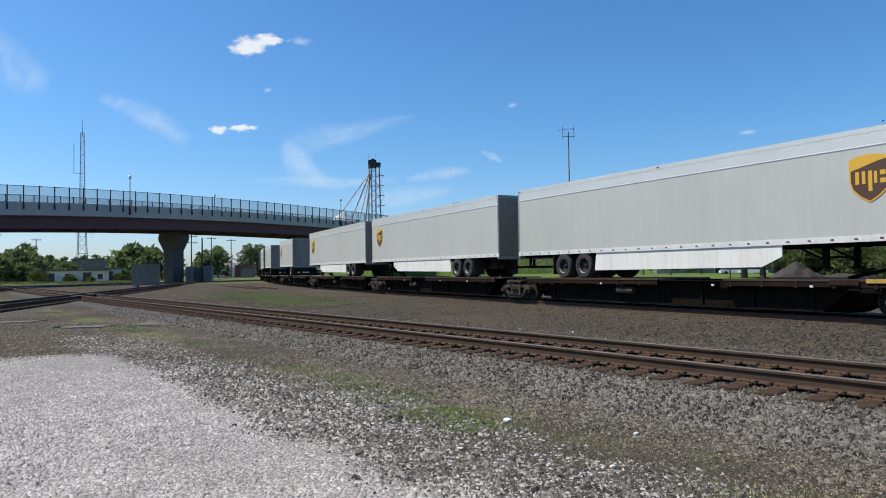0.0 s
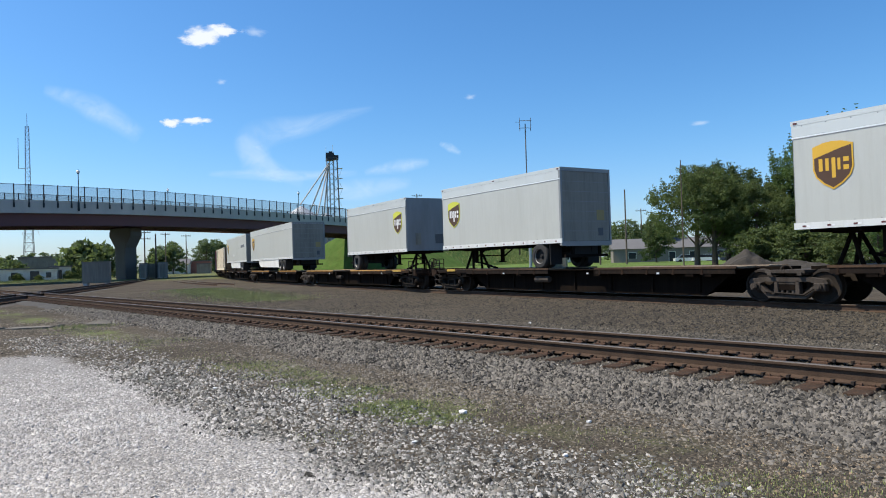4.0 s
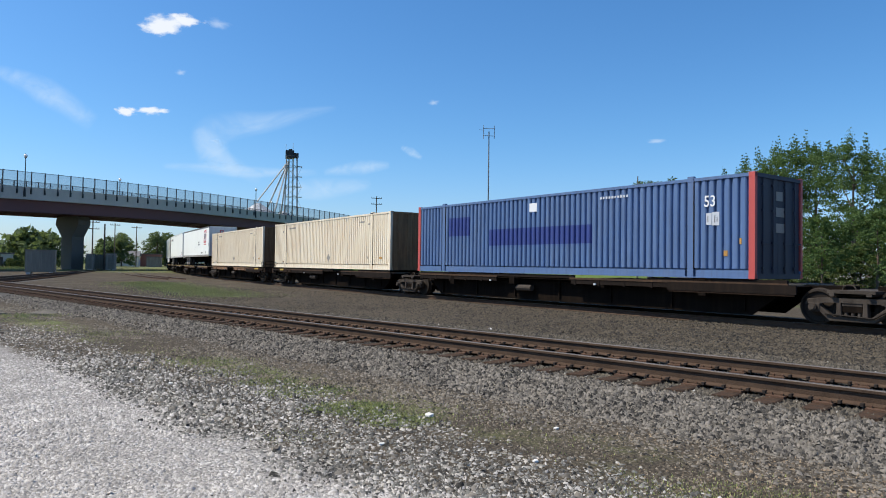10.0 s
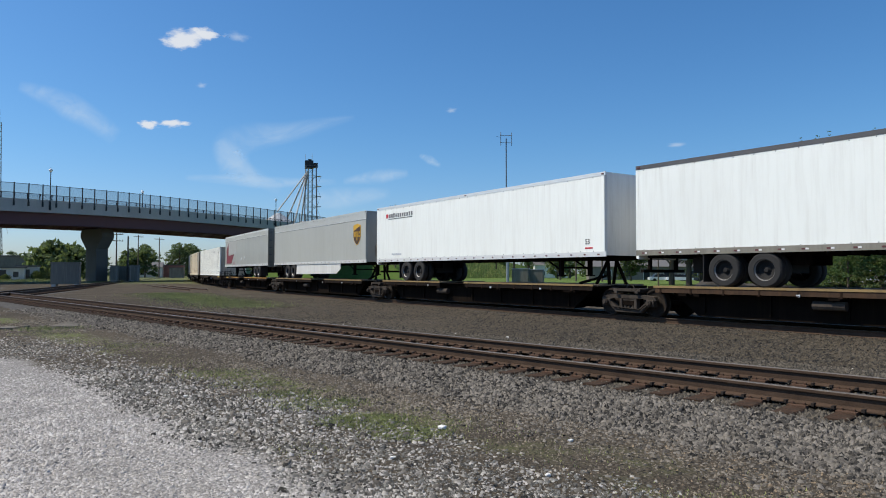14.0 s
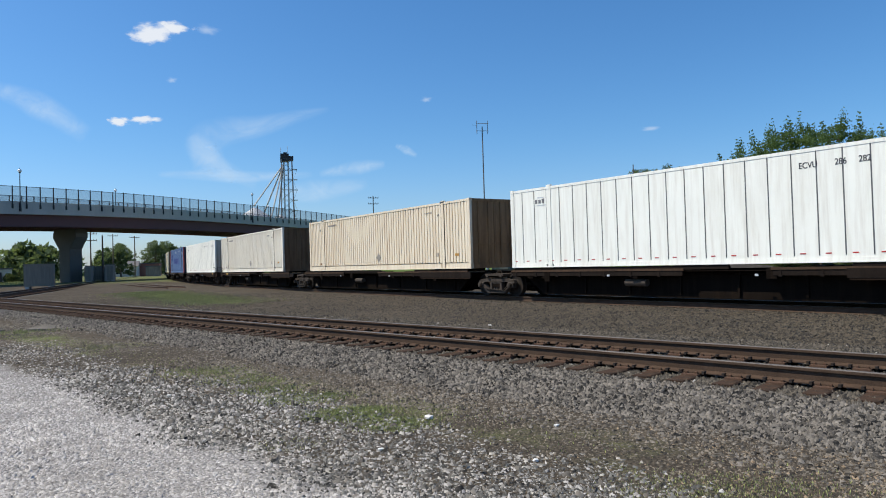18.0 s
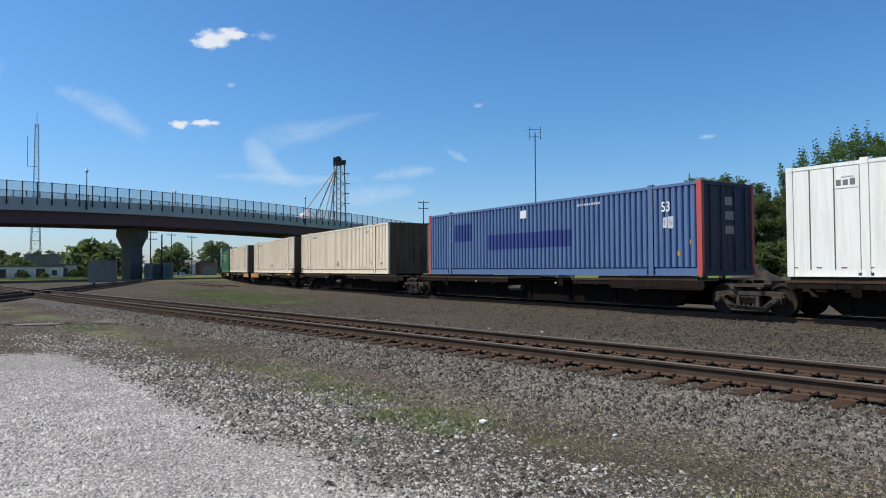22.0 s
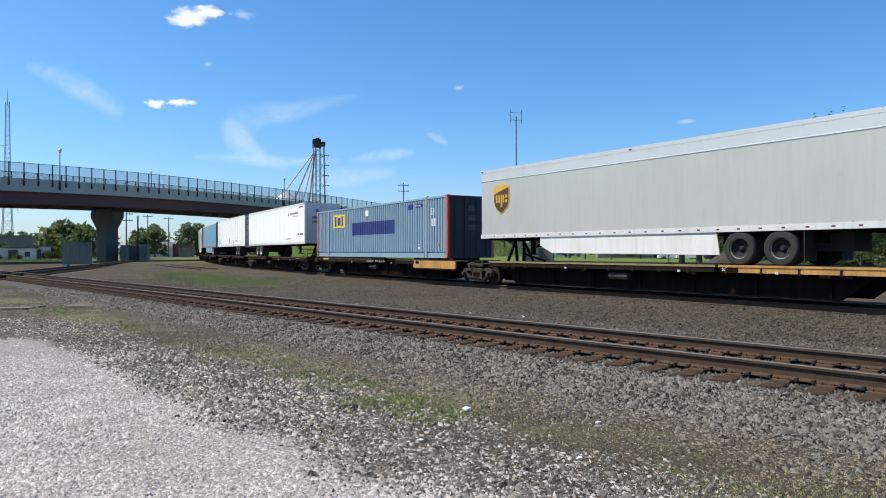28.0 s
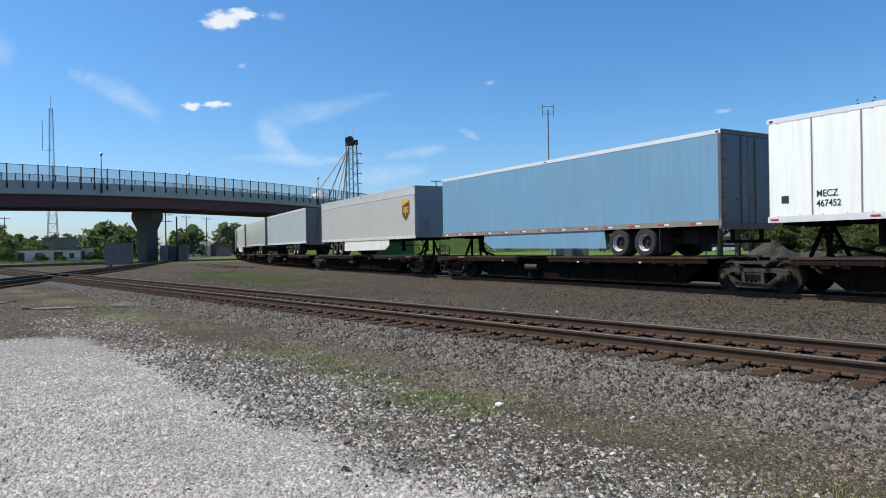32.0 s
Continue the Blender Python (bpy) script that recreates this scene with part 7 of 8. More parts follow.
blades("bank_grass", 14000, bank_pick, (0.25, 0.75), "rough tufts of grass on the embankment", 43)
ab = thing("abutment", "grey concrete abutment wall under the bridge's end", "abutment", kind="structure")
bm = bmesh.new()
box(bm, -0.6, 0.6, -7.2, 7.2, 0.0, fence_top(138) - 3.75)
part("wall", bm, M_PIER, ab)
_p = B_FOOT + BU * 138 + BN * 6.5
ab.matrix_basis = pose(_p.x, _p.y, 0.0, 0, 0, math.degrees(math.atan2(BU.y, BU.x)))


def polar(az, d):
    return d * math.sin(radians(az)), d * math.cos(radians(az))


def bridge_lamp(s, far):
    t = thing("street_lamp", "black lamp post with a white globe on the bridge", "street lamp", "lamps on the bridge")
    bm = bmesh.new()
    rod(bm, (0, 0, -3.4), (0, 0, -2.2), 0.17, 8, 0.13)
    rod(bm, (0, 0, -2.2), (0, 0, 1.75), 0.075, 8, 0.055)
    part("post", bm, M_POST, t)
    bm = bmesh.new()
    bmesh.ops.create_uvsphere(bm, u_segments=12, v_segments=8, radius=0.24)
    bmesh.ops.translate(bm, verts=bm.verts, vec=(0, 0, 2.05))
    part("globe", bm, M_GLOBE, t, "white glass globe")
    bm = bmesh.new()
    rod(bm, (0, 0, 1.75), (0, 0, 1.86), 0.14, 8)
    rod(bm, (0, 0, 2.27), (0, 0, 2.45), 0.05, 6, 0.01)
    part("cap", bm, M_POST, t)
    p = B_FOOT + BU * s + BN * (B_W - 0.1 if far else -0.1)
    t.matrix_basis = pose(p.x, p.y, fence_top(s))


for s, far in ((57.0, False), (102.0, False), (42.0, True), (82.0, True), (12.0, False), (122.0, True), (166.0, False)):
    bridge_lamp(s, far)


# ---- masts, towers, poles ----
def lattice(bm, w0, w1, h, n, r, brace=0.6):
    """A square lattice tower."""
    def corner(k, z):
        w = w0 + (w1 - w0) * z / h
        return Vector(((-1, 1, 1, -1)[k] * w / 2, (-1, -1, 1, 1)[k] * w / 2, z))
    for k in range(4):
        rod(bm, corner(k, 0), corner(k, h), r, 5)
    for i in range(n):
        z0, z1 = h * i / n, h * (i + 1) / n
        for k in range(4):
            rod(bm, corner(k, z0), corner((k + 1) % 4, z1), r * brace, 4)
            rod(bm, corner(k, z1), corner((k + 1) % 4, z1), r * brace, 4)


def radio_tower():
    t = thing("radio_tower", "tall slender steel lattice radio tower", "radio tower")
    bm = bmesh.new()
    lattice(bm, 3.4, 1.5, 26, 9, 0.10)
    part("lower_lattice", bm, M_TOWER, t)
    bm = bmesh.new()
    lattice(bm, 1.6, 1.0, 24, 16, 0.06)
    o = part("upper_lattice", bm, M_TOWER, t)
    o.location.z = 26
    bm = bmesh.new()
    rod(bm, (0, 0, 49), (0, 0, 54.5), 0.12, 6, 0.04)
    part("top_antenna", bm, M_TOWER, t)
    bm = bmesh.new()
    rod(bm, (-2.6, 0, 36), (-2.6, 0, 46), 0.09, 6)
    rod(bm, (-2.6, 0, 36), (0, 0, 36), 0.07, 6)
    part("side_antenna", bm, M_TOWER, t)
    bm = bmesh.new()
    for a in (0, 120, 240):
        rod(bm, (0, 0, 26), (3 * math.cos(radians(a)), 3 * math.sin(radians(a)), 14), 0.04, 4)
    part("guy_arms", bm, M_TOWER, t)
    x, y = polar(-27.85, 262)
    t.matrix_basis = pose(x, y, 0.2, 0, 0, 20)


radio_tower()


def grain_tower():
    x, y = polar(-5.6, 205)
    t = thing("grain_elevator_tower", "steel grain elevator leg tower with slanting spouts", "grain elevator")
    bm = bmesh.new()
    lattice(bm, 4.2, 3.0, 33, 11, 0.12, 0.55)
    part("leg_tower", bm, M_TOWER, t)
    part("head_house", boxes((-1.8, 0.6, -1.5, 1.5, 32.4, 34.6), (0.6, 1.9, -1.2, 1.2, 32.7, 33.9), (-0.9, 0.1, -0.6, 0.6, 34.6, 35.1)), M_POST, t, "dark sheet-metal head house")
    for xo in (-0.8, 0.4):
        part("elevator_leg", boxes((xo - 0.2, xo + 0.2, -0.25, 0.25, 1, 33)), M_TOWER_L, t)
    for tx, ty, tz in ((-9.6, -4, 19.0), (-7.0, 3, 17.0), (-5.0, -6, 15.0), (-3.0, 4, 14.0)):
        bm = bmesh.new()
        rod(bm, (-1.0, 0, 31.5), (tx, ty, tz), 0.24, 6)
        part("spout", bm, M_TOWER_L, t, "slanting grain spout")
    bm = bmesh.new()
    rod(bm, (0.3, 0, 35), (0.3, 0, 37), 0.06, 5)
    rod(bm, (-1.7, 0, 35), (-1.7, 0, 36.6), 0.05, 5)
    for z in np.arange(6, 32, 3.0):
        box(bm, 1.6, 3.0, -0.7, 0.7, z, z + 0.12)
    for i in range(8):
        z0 = 6 + 3 * i
        rod(bm, (1.7 if i % 2 else 2.9, 0.6, z0), (2.9 if i % 2 else 1.7, 0.6, z0 + 3), 0.05, 4)
    part("stair_and_platforms", bm, M_TOWER_L, t)
    t.matrix_basis = pose(x, y, 0.2, 0, 0, 8)
    for az, d, r, h in ((-8.2, 198, 5.0, 15.3), (-6.2, 215, 5.0, 14.5), (-4.2, 222, 4.0, 12.0)):
        b = thing("grain_bin", "galvanised corrugated grain bin with a conical roof", "grain bin", "grain bins")
        bm = bmesh.new()
        rod(bm, (0, 0, 0), (0, 0, h), r, 28)
        part("shell", bm, M_GALV, b)
        bm = bmesh.new()
        rod(bm, (0, 0, h), (0, 0, h + 3.0), r + 0.15, 28, 0.5)
        part("roof", bm, mat("bin_roof", (0.6, 0.61, 0.62), 0.5, 0.4, 0.1, 2), b)
        bm = bmesh.new()
        for i in range(10):
            rod(bm, (0, 0, 1 + i * (h - 1) / 9.5), (0, 0, 1.12 + i * (h - 1) / 9.5), r + 0.06, 28)
        part("wall_rings", bm, M_GALV, b)
        bx, by = polar(az, d)
        b.matrix_basis = pose(bx, by, 0.2)


grain_tower()


def signal_mast():
    x, y = polar(10.9, 56)
    t = thing("antenna_mast", "slim grey pole with a small square radio antenna on top", "antenna mast")
    bm = bmesh.new()
    rod(bm, (0, 0, 0), (0, 0, 6.4), 0.13, 10, 0.12)
    part("lower_pole", bm, M_GALV, t)
    bm = bmesh.new()
    rod(bm, (-0.1, 0, 6.0), (-0.1, 0, 12.6), 0.055, 8, 0.045)
    part("upper_pole", bm, M_TOWER, t)
    bm = bmesh.new()
    for a in (-0.55, 0.35):
        rod(bm, (a, 0, 12.0), (a, 0, 13.1), 0.025, 5)
    for z in (12.25, 12.85):
        rod(bm, (-0.6, 0, z), (0.4, 0, z), 0.022, 5)
    rod(bm, (-0.95, 0, 12.75), (-0.55, 0, 12.7), 0.012, 4)
    part("antenna", bm, M_TOWER, t)
    t.matrix_basis = pose(x, y, 0.1)
    for az, d, w, h in ((12.0, 56.5, 1.35, 1.85), (13.2, 57.5, 1.4, 1.8)):
        c = thing("signal_cabinet", "grey metal signal equipment cabinet on the verge", "cabinet", "cabinets by the mast")
        part("body", boxes((-w / 2, w / 2, -0.5, 0.5, 0.0, h)), M_CAB, c)
        part("roof", boxes((-w / 2 - 0.04, w / 2 + 0.04, -0.55, 0.55, h, h + 0.07)), M_GALV, c)
        part("door", boxes((-w / 2 + 0.06, w / 2 - 0.06, -0.525, -0.5, 0.1, h - 0.08)), M_CAB, c)
        cx, cy = polar(az, d)
        c.matrix_basis = pose(cx, cy, 0.08, 0, 0, -18)


signal_mast()


def utility_pole(az, d, h, arms=1, r=0.13):
    t = thing("utility_pole", "weathered wooden utility pole with a crossarm" if arms else "bare weathered wooden pole", "utility pole", "utility poles")
    bm = bmesh.new()
    rod(bm, (0, 0, 0), (0, 0, h), r * 1.25, 8, r * 0.8)
    part("pole", bm, M_POLE_WOOD, t)
    for k in range(arms):
        z = h - 0.5 - 1.3 * k
        part("crossarm", boxes((-1.2, 1.2, -0.06, 0.06, z, z + 0.13)), M_POLE_WOOD, t)
        bm = bmesh.new()
        for xx in (-1.1, -0.6, 0.6, 1.1):
            rod(bm, (xx, 0, z + 0.13), (xx, 0, z + 0.33), 0.05, 6)
        part("insulators", bm, M_FRAME_DK, t)
    x, y = polar(az, d)
    t.matrix_basis = pose(x, y, 0.15, 0, 0, -az + 15)


for az, d, h, arms, *thick in ((1.42, 150, 16.5, 2), (-20.2, 150, 9.5, 2), (-19.4, 118, 7.2, 0), (-18.7, 190, 11.0, 1), (-17.2, 190, 10.5, 1), (-33.2, 220, 13.0, 1), (-30.8, 215, 11.5, 1), (-35.6, 230, 12.0, 2),
                       (23.0, 86, 12.7, 0, 0.075), (16.5, 120, 11.0, 0), (18.6, 118, 12.6, 0), (15.2, 135, 10.0, 0), (19.8, 160, 12.0, 1), (-21.6, 175, 15.0, 2), (-12.2, 150, 6.5, 0), (-9.8, 230, 14, 1)):
    utility_pole(az, d, h, arms, *thick)


# ---- sheds and houses ----
def shed(az, d, w, dp, h, turn, wall, label, roof=M_ROOF_GR, openings=(), gable=False, name="shed"):
    t = thing(name, label, name.replace("_", " "))
    part("wall", boxes((-w / 2, w / 2, -dp / 2, dp / 2, 0, h)), wall, t)
    bm = bmesh.new()
    if gable:
        prism(bm, [(-dp / 2 - 0.4, h), (dp / 2 + 0.4, h), (0, h + dp * 0.24)], "x", -w / 2 - 0.3, w / 2 + 0.3)
    else:
        box(bm, -w / 2 - 0.2, w / 2 + 0.2, -dp / 2 - 0.2, dp / 2 + 0.2, h, h + 0.22)
    part("roof", bm, roof, t)
    for x0, x1, z0, z1 in openings:
        wd = part("window" if z0 > 0.3 else "doorway", boxes((x0, x1, -dp / 2 - 0.03, -dp / 2 + 0.05, z0, z1)), M_DARKWIN, t)
        part("frame", boxes((x0 - 0.08, x0, -dp / 2 - 0.06, -dp / 2, z0, z1), (x1, x1 + 0.08, -dp / 2 - 0.06, -dp / 2, z0, z1), (x0 - 0.08, x1 + 0.08, -dp / 2 - 0.06, -dp / 2, z1, z1 + 0.08)), M_WALL_W, wd)
    x, y = polar(az, d)
    t.matrix_basis = pose(x, y, 0.12, 0, 0, turn)
    return t


shed(-28.2, 140, 10.5, 5, 2.2, 22, M_WALL_W, "long low whitewashed shed with broken dark openings", openings=((-4.2, -3.2, 0.0, 1.8), (-1.6, -0.6, 0.8, 1.7), (1.2, 2.6, 0.0, 1.9), (3.6, 4.4, 0.7, 1.6)))
shed(-25.9, 142, 3.4, 4, 2.5, 24, M_WALL_W, "small pale shed beside the longer one", openings=((-0.9, 0.3, 0.0, 2.0),))
shed(-27.2, 190, 8, 6, 5.2, 18, M_CAB, "grey metal warehouse behind the trees", name="warehouse")
shed(-17.9, 210, 7.0, 6, 3.0, 12, M_WALL_W, "small pale house beyond the tracks", gable=True, name="house", openings=((-2, -1, 0.9, 2.0), (0.6, 1.6, 0.9, 2.0)))
shed(-16.6, 215, 9.0, 6, 3.6, 10, M_WALL_R, "low red-brown shed beyond the tracks", name="shed", openings=((-3, -1.2, 0.0, 2.4), (1, 2, 0.9, 2.0)))
shed(-15.9, 190, 3.4, 3, 2.6, 10, M_CAB, "grey equipment hut by the line", name="hut")
shed(-32.9, 205, 3.6, 4, 6.0, 20, M_WALL_R, "rust-brown bins behind the trees", name="bin_shed")
shed(22.0, 150, 24, 9, 2.9, -14, M_WALL_D, "long low brownish house, walls darkened for shade, grey shingle roof", gable=True, name="house", openings=((-9, -7.5, 0.9, 2.1), (-5, -3.5, 0.9, 2.1), (-1, 0.2, 0.0, 2.1), (3, 4.5, 0.9, 2.1), (7.5, 9.5, 0.9, 2.1)))
shed(25.8, 158, 13, 9, 3.0, -16, M_WALL_D, "brownish house under trees, walls darkened for shade, grey roof", gable=True, name="house", openings=((-4, -2.6, 0.9, 2.1), (1, 2.4, 0.9, 2.1)))
shed(35.6, 120, 12, 8, 2.9, -24, M_WALL_W, "pale house half hidden by trees", gable=True, name="house", openings=((-4, -2.6, 0.9, 2.1), (1, 2.4, 0.9, 2.1)))
shed(14.4, 210, 10, 8, 4.0, -10, M_WALL_W, "pale house beyond the embankment", gable=True, name="house", openings=((-3, -2, 0.9, 2.1),))


def bungalow(az, d, w, dp, h, turn, label, skin=M_CAB):
    t = thing("signal_bungalow", label, "equipment hut", "huts by the bridge")
    part("body", boxes((-w / 2, w / 2, -dp / 2, dp / 2, 0.25, h)), skin, t)
    part("roof", boxes((-w / 2 - 0.06, w / 2 + 0.06, -dp / 2 - 0.06, dp / 2 + 0.06, h, h + 0.10)), M_CAB, t)
    part("door", boxes((w / 2 - 1.1, w / 2 - 0.25, -dp / 2 - 0.03, -dp / 2, 0.3, h - 0.15)), M_CAB, t)
    part("seams", boxes(*[(-w / 2 + i * 0.6, -w / 2 + i * 0.6 + 0.03, -dp / 2 - 0.015, -dp / 2, 0.27, h) for i in range(1, int(w / 0.6))]), M_CAB, t)
    part("feet", boxes((-w / 2 + 0.1, -w / 2 + 0.5, -dp / 2, dp / 2, 0, 0.25), (w / 2 - 0.5, w / 2 - 0.1, -dp / 2, dp / 2, 0, 0.25)), M_CONCRETE, t)
    x, y = polar(az, d)
    t.matrix_basis = pose(x, y, 0.1, 0, 0, turn)


bungalow(-23.5, 84, 2.7, 2.0, 2.5, 18, "grey metal signal bungalow near the bridge pier")
bungalow(-20.3, 116, 1.0, 1.6, 2.5, 14, "pale metal equipment box behind the pier", M_HUT)
bungalow(-19.6, 119, 2.2, 1.6, 2.4, 14, "grey metal equipment box behind the pier")
bungalow(-18.9, 116, 1.3, 1.3, 2.6, 14, "pale metal equipment box behind the pier", M_HUT)
bungalow(-35.4, 130, 2.6, 2.0, 2.2, 18, "grey metal box beside the far tracks")


def parked_car(az, d, turn, paint, label):
    t = thing("parked_car", label, "car", "cars on the lawn")
    bm = bmesh.new()
    prism(bm, [(-2.2, 0.35), (2.15, 0.35), (2.2, 0.75), (1.2, 0.88), (-1.5, 0.92), (-2.2, 0.8)], "y", -0.88, 0.88)
    part("body", bm, paint, t)
    bm = bmesh.new()
    prism(bm, [(-1.6, 0.90), (1.15, 0.87), (0.45, 1.38), (-1.0, 1.42)], "y", -0.78, 0.78)
    part("cabin", bm, M_DARKWIN, t)
    part("roof", boxes((-0.95, 0.42, -0.76, 0.76, 1.40, 1.45)), paint, t)
    for x in (-1.35, 1.35):
        for y in (-0.85, 0.85):
            bm = bmesh.new()
            rod(bm, (x, y - 0.1, 0.32), (x, y + 0.1, 0.32), 0.32, 14)
            w = part("wheel", bm, M_TYRE, t)
    px, py = polar(az, d)
    t.matrix_basis = pose(px, py, 0.1, 0, 0, turn)


parked_car(23.2, 128, -10, M_CAR_W, "white car parked on the lawn")
parked_car(24.6, 127, -16, M_CAR_W, "white car parked on the lawn")
parked_car(25.4, 133, -14, M_CAR_B, "dark car parked on the lawn")
parked_car(19.3, 150, 20, M_CAR_W, "white car parked by the trees")


def heap(az, d, r, h, label, seed, material=None):
    random.seed(seed)
    bm = bmesh.new()
    bmesh.ops.create_grid(bm, x_segments=22, y_segments=22, size=r)
    for v in bm.verts:
        q = math.hypot(v.co.x, v.co.y * 1.2) / r
        v.co.z = max(-0.1, h * (1 - q) ** 0.9 if q < 1 else -0.1) + 0.35 * min(1, 0.3 + 0.5 * h) * noise.noise((v.co.x * 1.3, v.co.y * 1.3, seed)) * (1 if q < 1 else 0)
    ob = tagged(new("soil_mound", mesh_of("soil_mound", bm, material or M_SOIL)), label, "soil heap")
    x, y = polar(az, d)
    ob.matrix_basis = pose(x, y, 0.05)


heap(27.6, 72, 2.9, 1.9, "heap of grey soil and rubble on the lawn's edge", 2)
heap(30.4, 74, 4.5, 0.75, "low heap of grey soil and rubble", 3)
heap(-23.4, 23.2, 0.40, 0.05, "small heap of pale broken stones", 4, M_RUBBLE)
M_SLAB = mat("slab_concrete", (0.19, 0.172, 0.145), 0.95, 0, 0.4, 6, 0.3, 20, spec=0.08, dirt=(0.10, 0.085, 0.065), dirt_amt=0.8)
sl = thing("concrete_slab", "flat broken slab of pale concrete in the weeds", "slab", "slabs in the gravel")
bm = bmesh.new()
prism(bm, [(-0.62, -0.20), (-0.30, -0.36), (0.18, -0.28), (0.60, -0.33), (0.66, 0.05), (0.40, 0.28), (-0.05, 0.22), (-0.45, 0.34)], "z", -0.04, 0.012)
part("slab", bm, M_SLAB, sl)
for _x, _y, _r in ((0.75, 0.25, 0.10), (-0.85, 0.1, 0.13), (0.5, -0.5, 0.07)):
    bm = bmesh.new()
    prism(bm, [(_x + _r * math.cos(q) * (1 + 0.3 * math.sin(3 * q)), _y + 0.7 * _r * math.sin(q)) for q in (0.2, 1.2, 2.3, 3.3, 4.5, 5.4)], "z", -0.04, 0.03)
    part("fragment", bm, M_SLAB, sl)
sl.matrix_basis = pose(*polar(-27.8, 23.4), 0.02, 0, 0, 10)
copy_thing(sl, pose(*polar(-32.0, 27.5), 0.02, 0, 0, 25))


# ---- trees ----
def leaf_cloud(rng, n, centres, radii, size):
    w = (radii ** 1.5) / (radii ** 1.5).sum()
    c = rng.choice(len(centres), n, p=w)
    d = rng.normal(0, 1, (n, 3))
    d /= np.linalg.norm(d, axis=1)[:, None]
    r = rng.uniform(0.1, 1.15, n) ** 0.6
    P = centres[c] + d * (radii[c] * r)[:, None] * np.array([1.1, 1.1, 0.55])
    u = rng.normal(0, 1, (n, 3))
    u /= np.linalg.norm(u, axis=1)[:, None]
    v = np.cross(u, d + 0.6 * rng.normal(0, 1, (n, 3)))
    v /= np.linalg.norm(v, axis=1)[:, None] + 1e-9
    s = size * rng.uniform(0.6, 1.4, n)[:, None]
    V = np.stack([P - u * s * 0.9, P + v * s * 0.55, P + u * s, P - v * s * 0.55], 1)
    return V


def tree_meshes(seed, h, spread, leaves, size, material, trunk=0.28, low=0.22, spiky=0.0):
    """Trunk with limbs, and a crown of many small sprays of leaves with gaps between them."""
    rng = np.random.default_rng(seed)
    bm = bmesh.new()
    cen, rad, tops = [], [], []
    lumps = []
    for i in range(9):
        a = i * 2.4 + rng.uniform(-0.5, 0.5)
        f = (i + 0.5) / 9
        z = h * (low + 0.12 + (0.80 - low) * f)
        r = spread * (math.sin(math.pi * min(1, 0.28 + 0.66 * f)) ** 0.8) * rng.uniform(0.35, 0.72)
        p = np.array([r * math.cos(a), r * math.sin(a), z])
        lumps.append((p, spread * rng.uniform(0.38, 0.56) * (1.05 - 0.45 * f)))
        tops.append((p, z))
    for p, r in lumps:
        for _ in range(34):
            d = rng.normal(0, 1, 3)
            d /= np.linalg.norm(d)
            q = p + d * r * rng.uniform(0.55, 1.12) * np.array([1, 1, 0.85])
            q[2] = max(h * low * 0.8, q[2])
            cen.append(q)
            rad.append(spread * rng.uniform(0.05, 0.15))
        for _ in range(3 if spiky > 0.8 else 7):
            cen.append(p + rng.normal(0, 0.35, 3) * r)
            rad.append(r * 0.36)
    for _ in range(int(14 + 26 * spiky)):
        a, r = rng.uniform(0, 6.283), spread * math.sqrt(rng.uniform(0, 1)) * 0.8
        z = h * (0.80 + 0.30 * spiky * rng.uniform(0.1, 1)) - 0.25 * h * (r / spread) ** 2 + rng.uniform(-0.4, 0.8)
        for k in range(6):
            cen.append(np.array([r * math.cos(a) * (1 + 0.03 * (5 - k)), r * math.sin(a) * (1 + 0.03 * (5 - k)), z - k * h * 0.026]))
            rad.append(spread * (0.022 + 0.022 * k))
    rod(bm, (0, 0, -0.2), (0.1, 0.05, h * 0.42), trunk, 8, trunk * 0.62)
    rod(bm, (0.1, 0.05, h * 0.42), (0, 0, h * 0.85), trunk * 0.62, 6, trunk * 0.15)
    for p, z in tops:
        rod(bm, (0.05, 0.03, max(h * 0.18, z - spread * 0.55)), p, trunk * 0.30, 5, trunk * 0.10)
        for _ in range(3):
            q = p + rng.normal(0, 0.4, 3) * spread * 0.5
            rod(bm, p * 0.7 + np.array([0, 0, 0.3 * p[2]]) * 0.9, q, trunk * 0.12, 4, trunk * 0.04)
    wood = mesh_of("trunk", bm, M_BARK)
    rad = np.array(rad)
    V = leaf_cloud(rng, leaves, np.array(cen), rad, size)
    m = len(V)
    crown = array_mesh("crown", V.reshape(-1, 3).tolist(), np.arange(4 * m).reshape(-1, 4).tolist(), material)
    return wood, crown


TREE_KINDS = {}


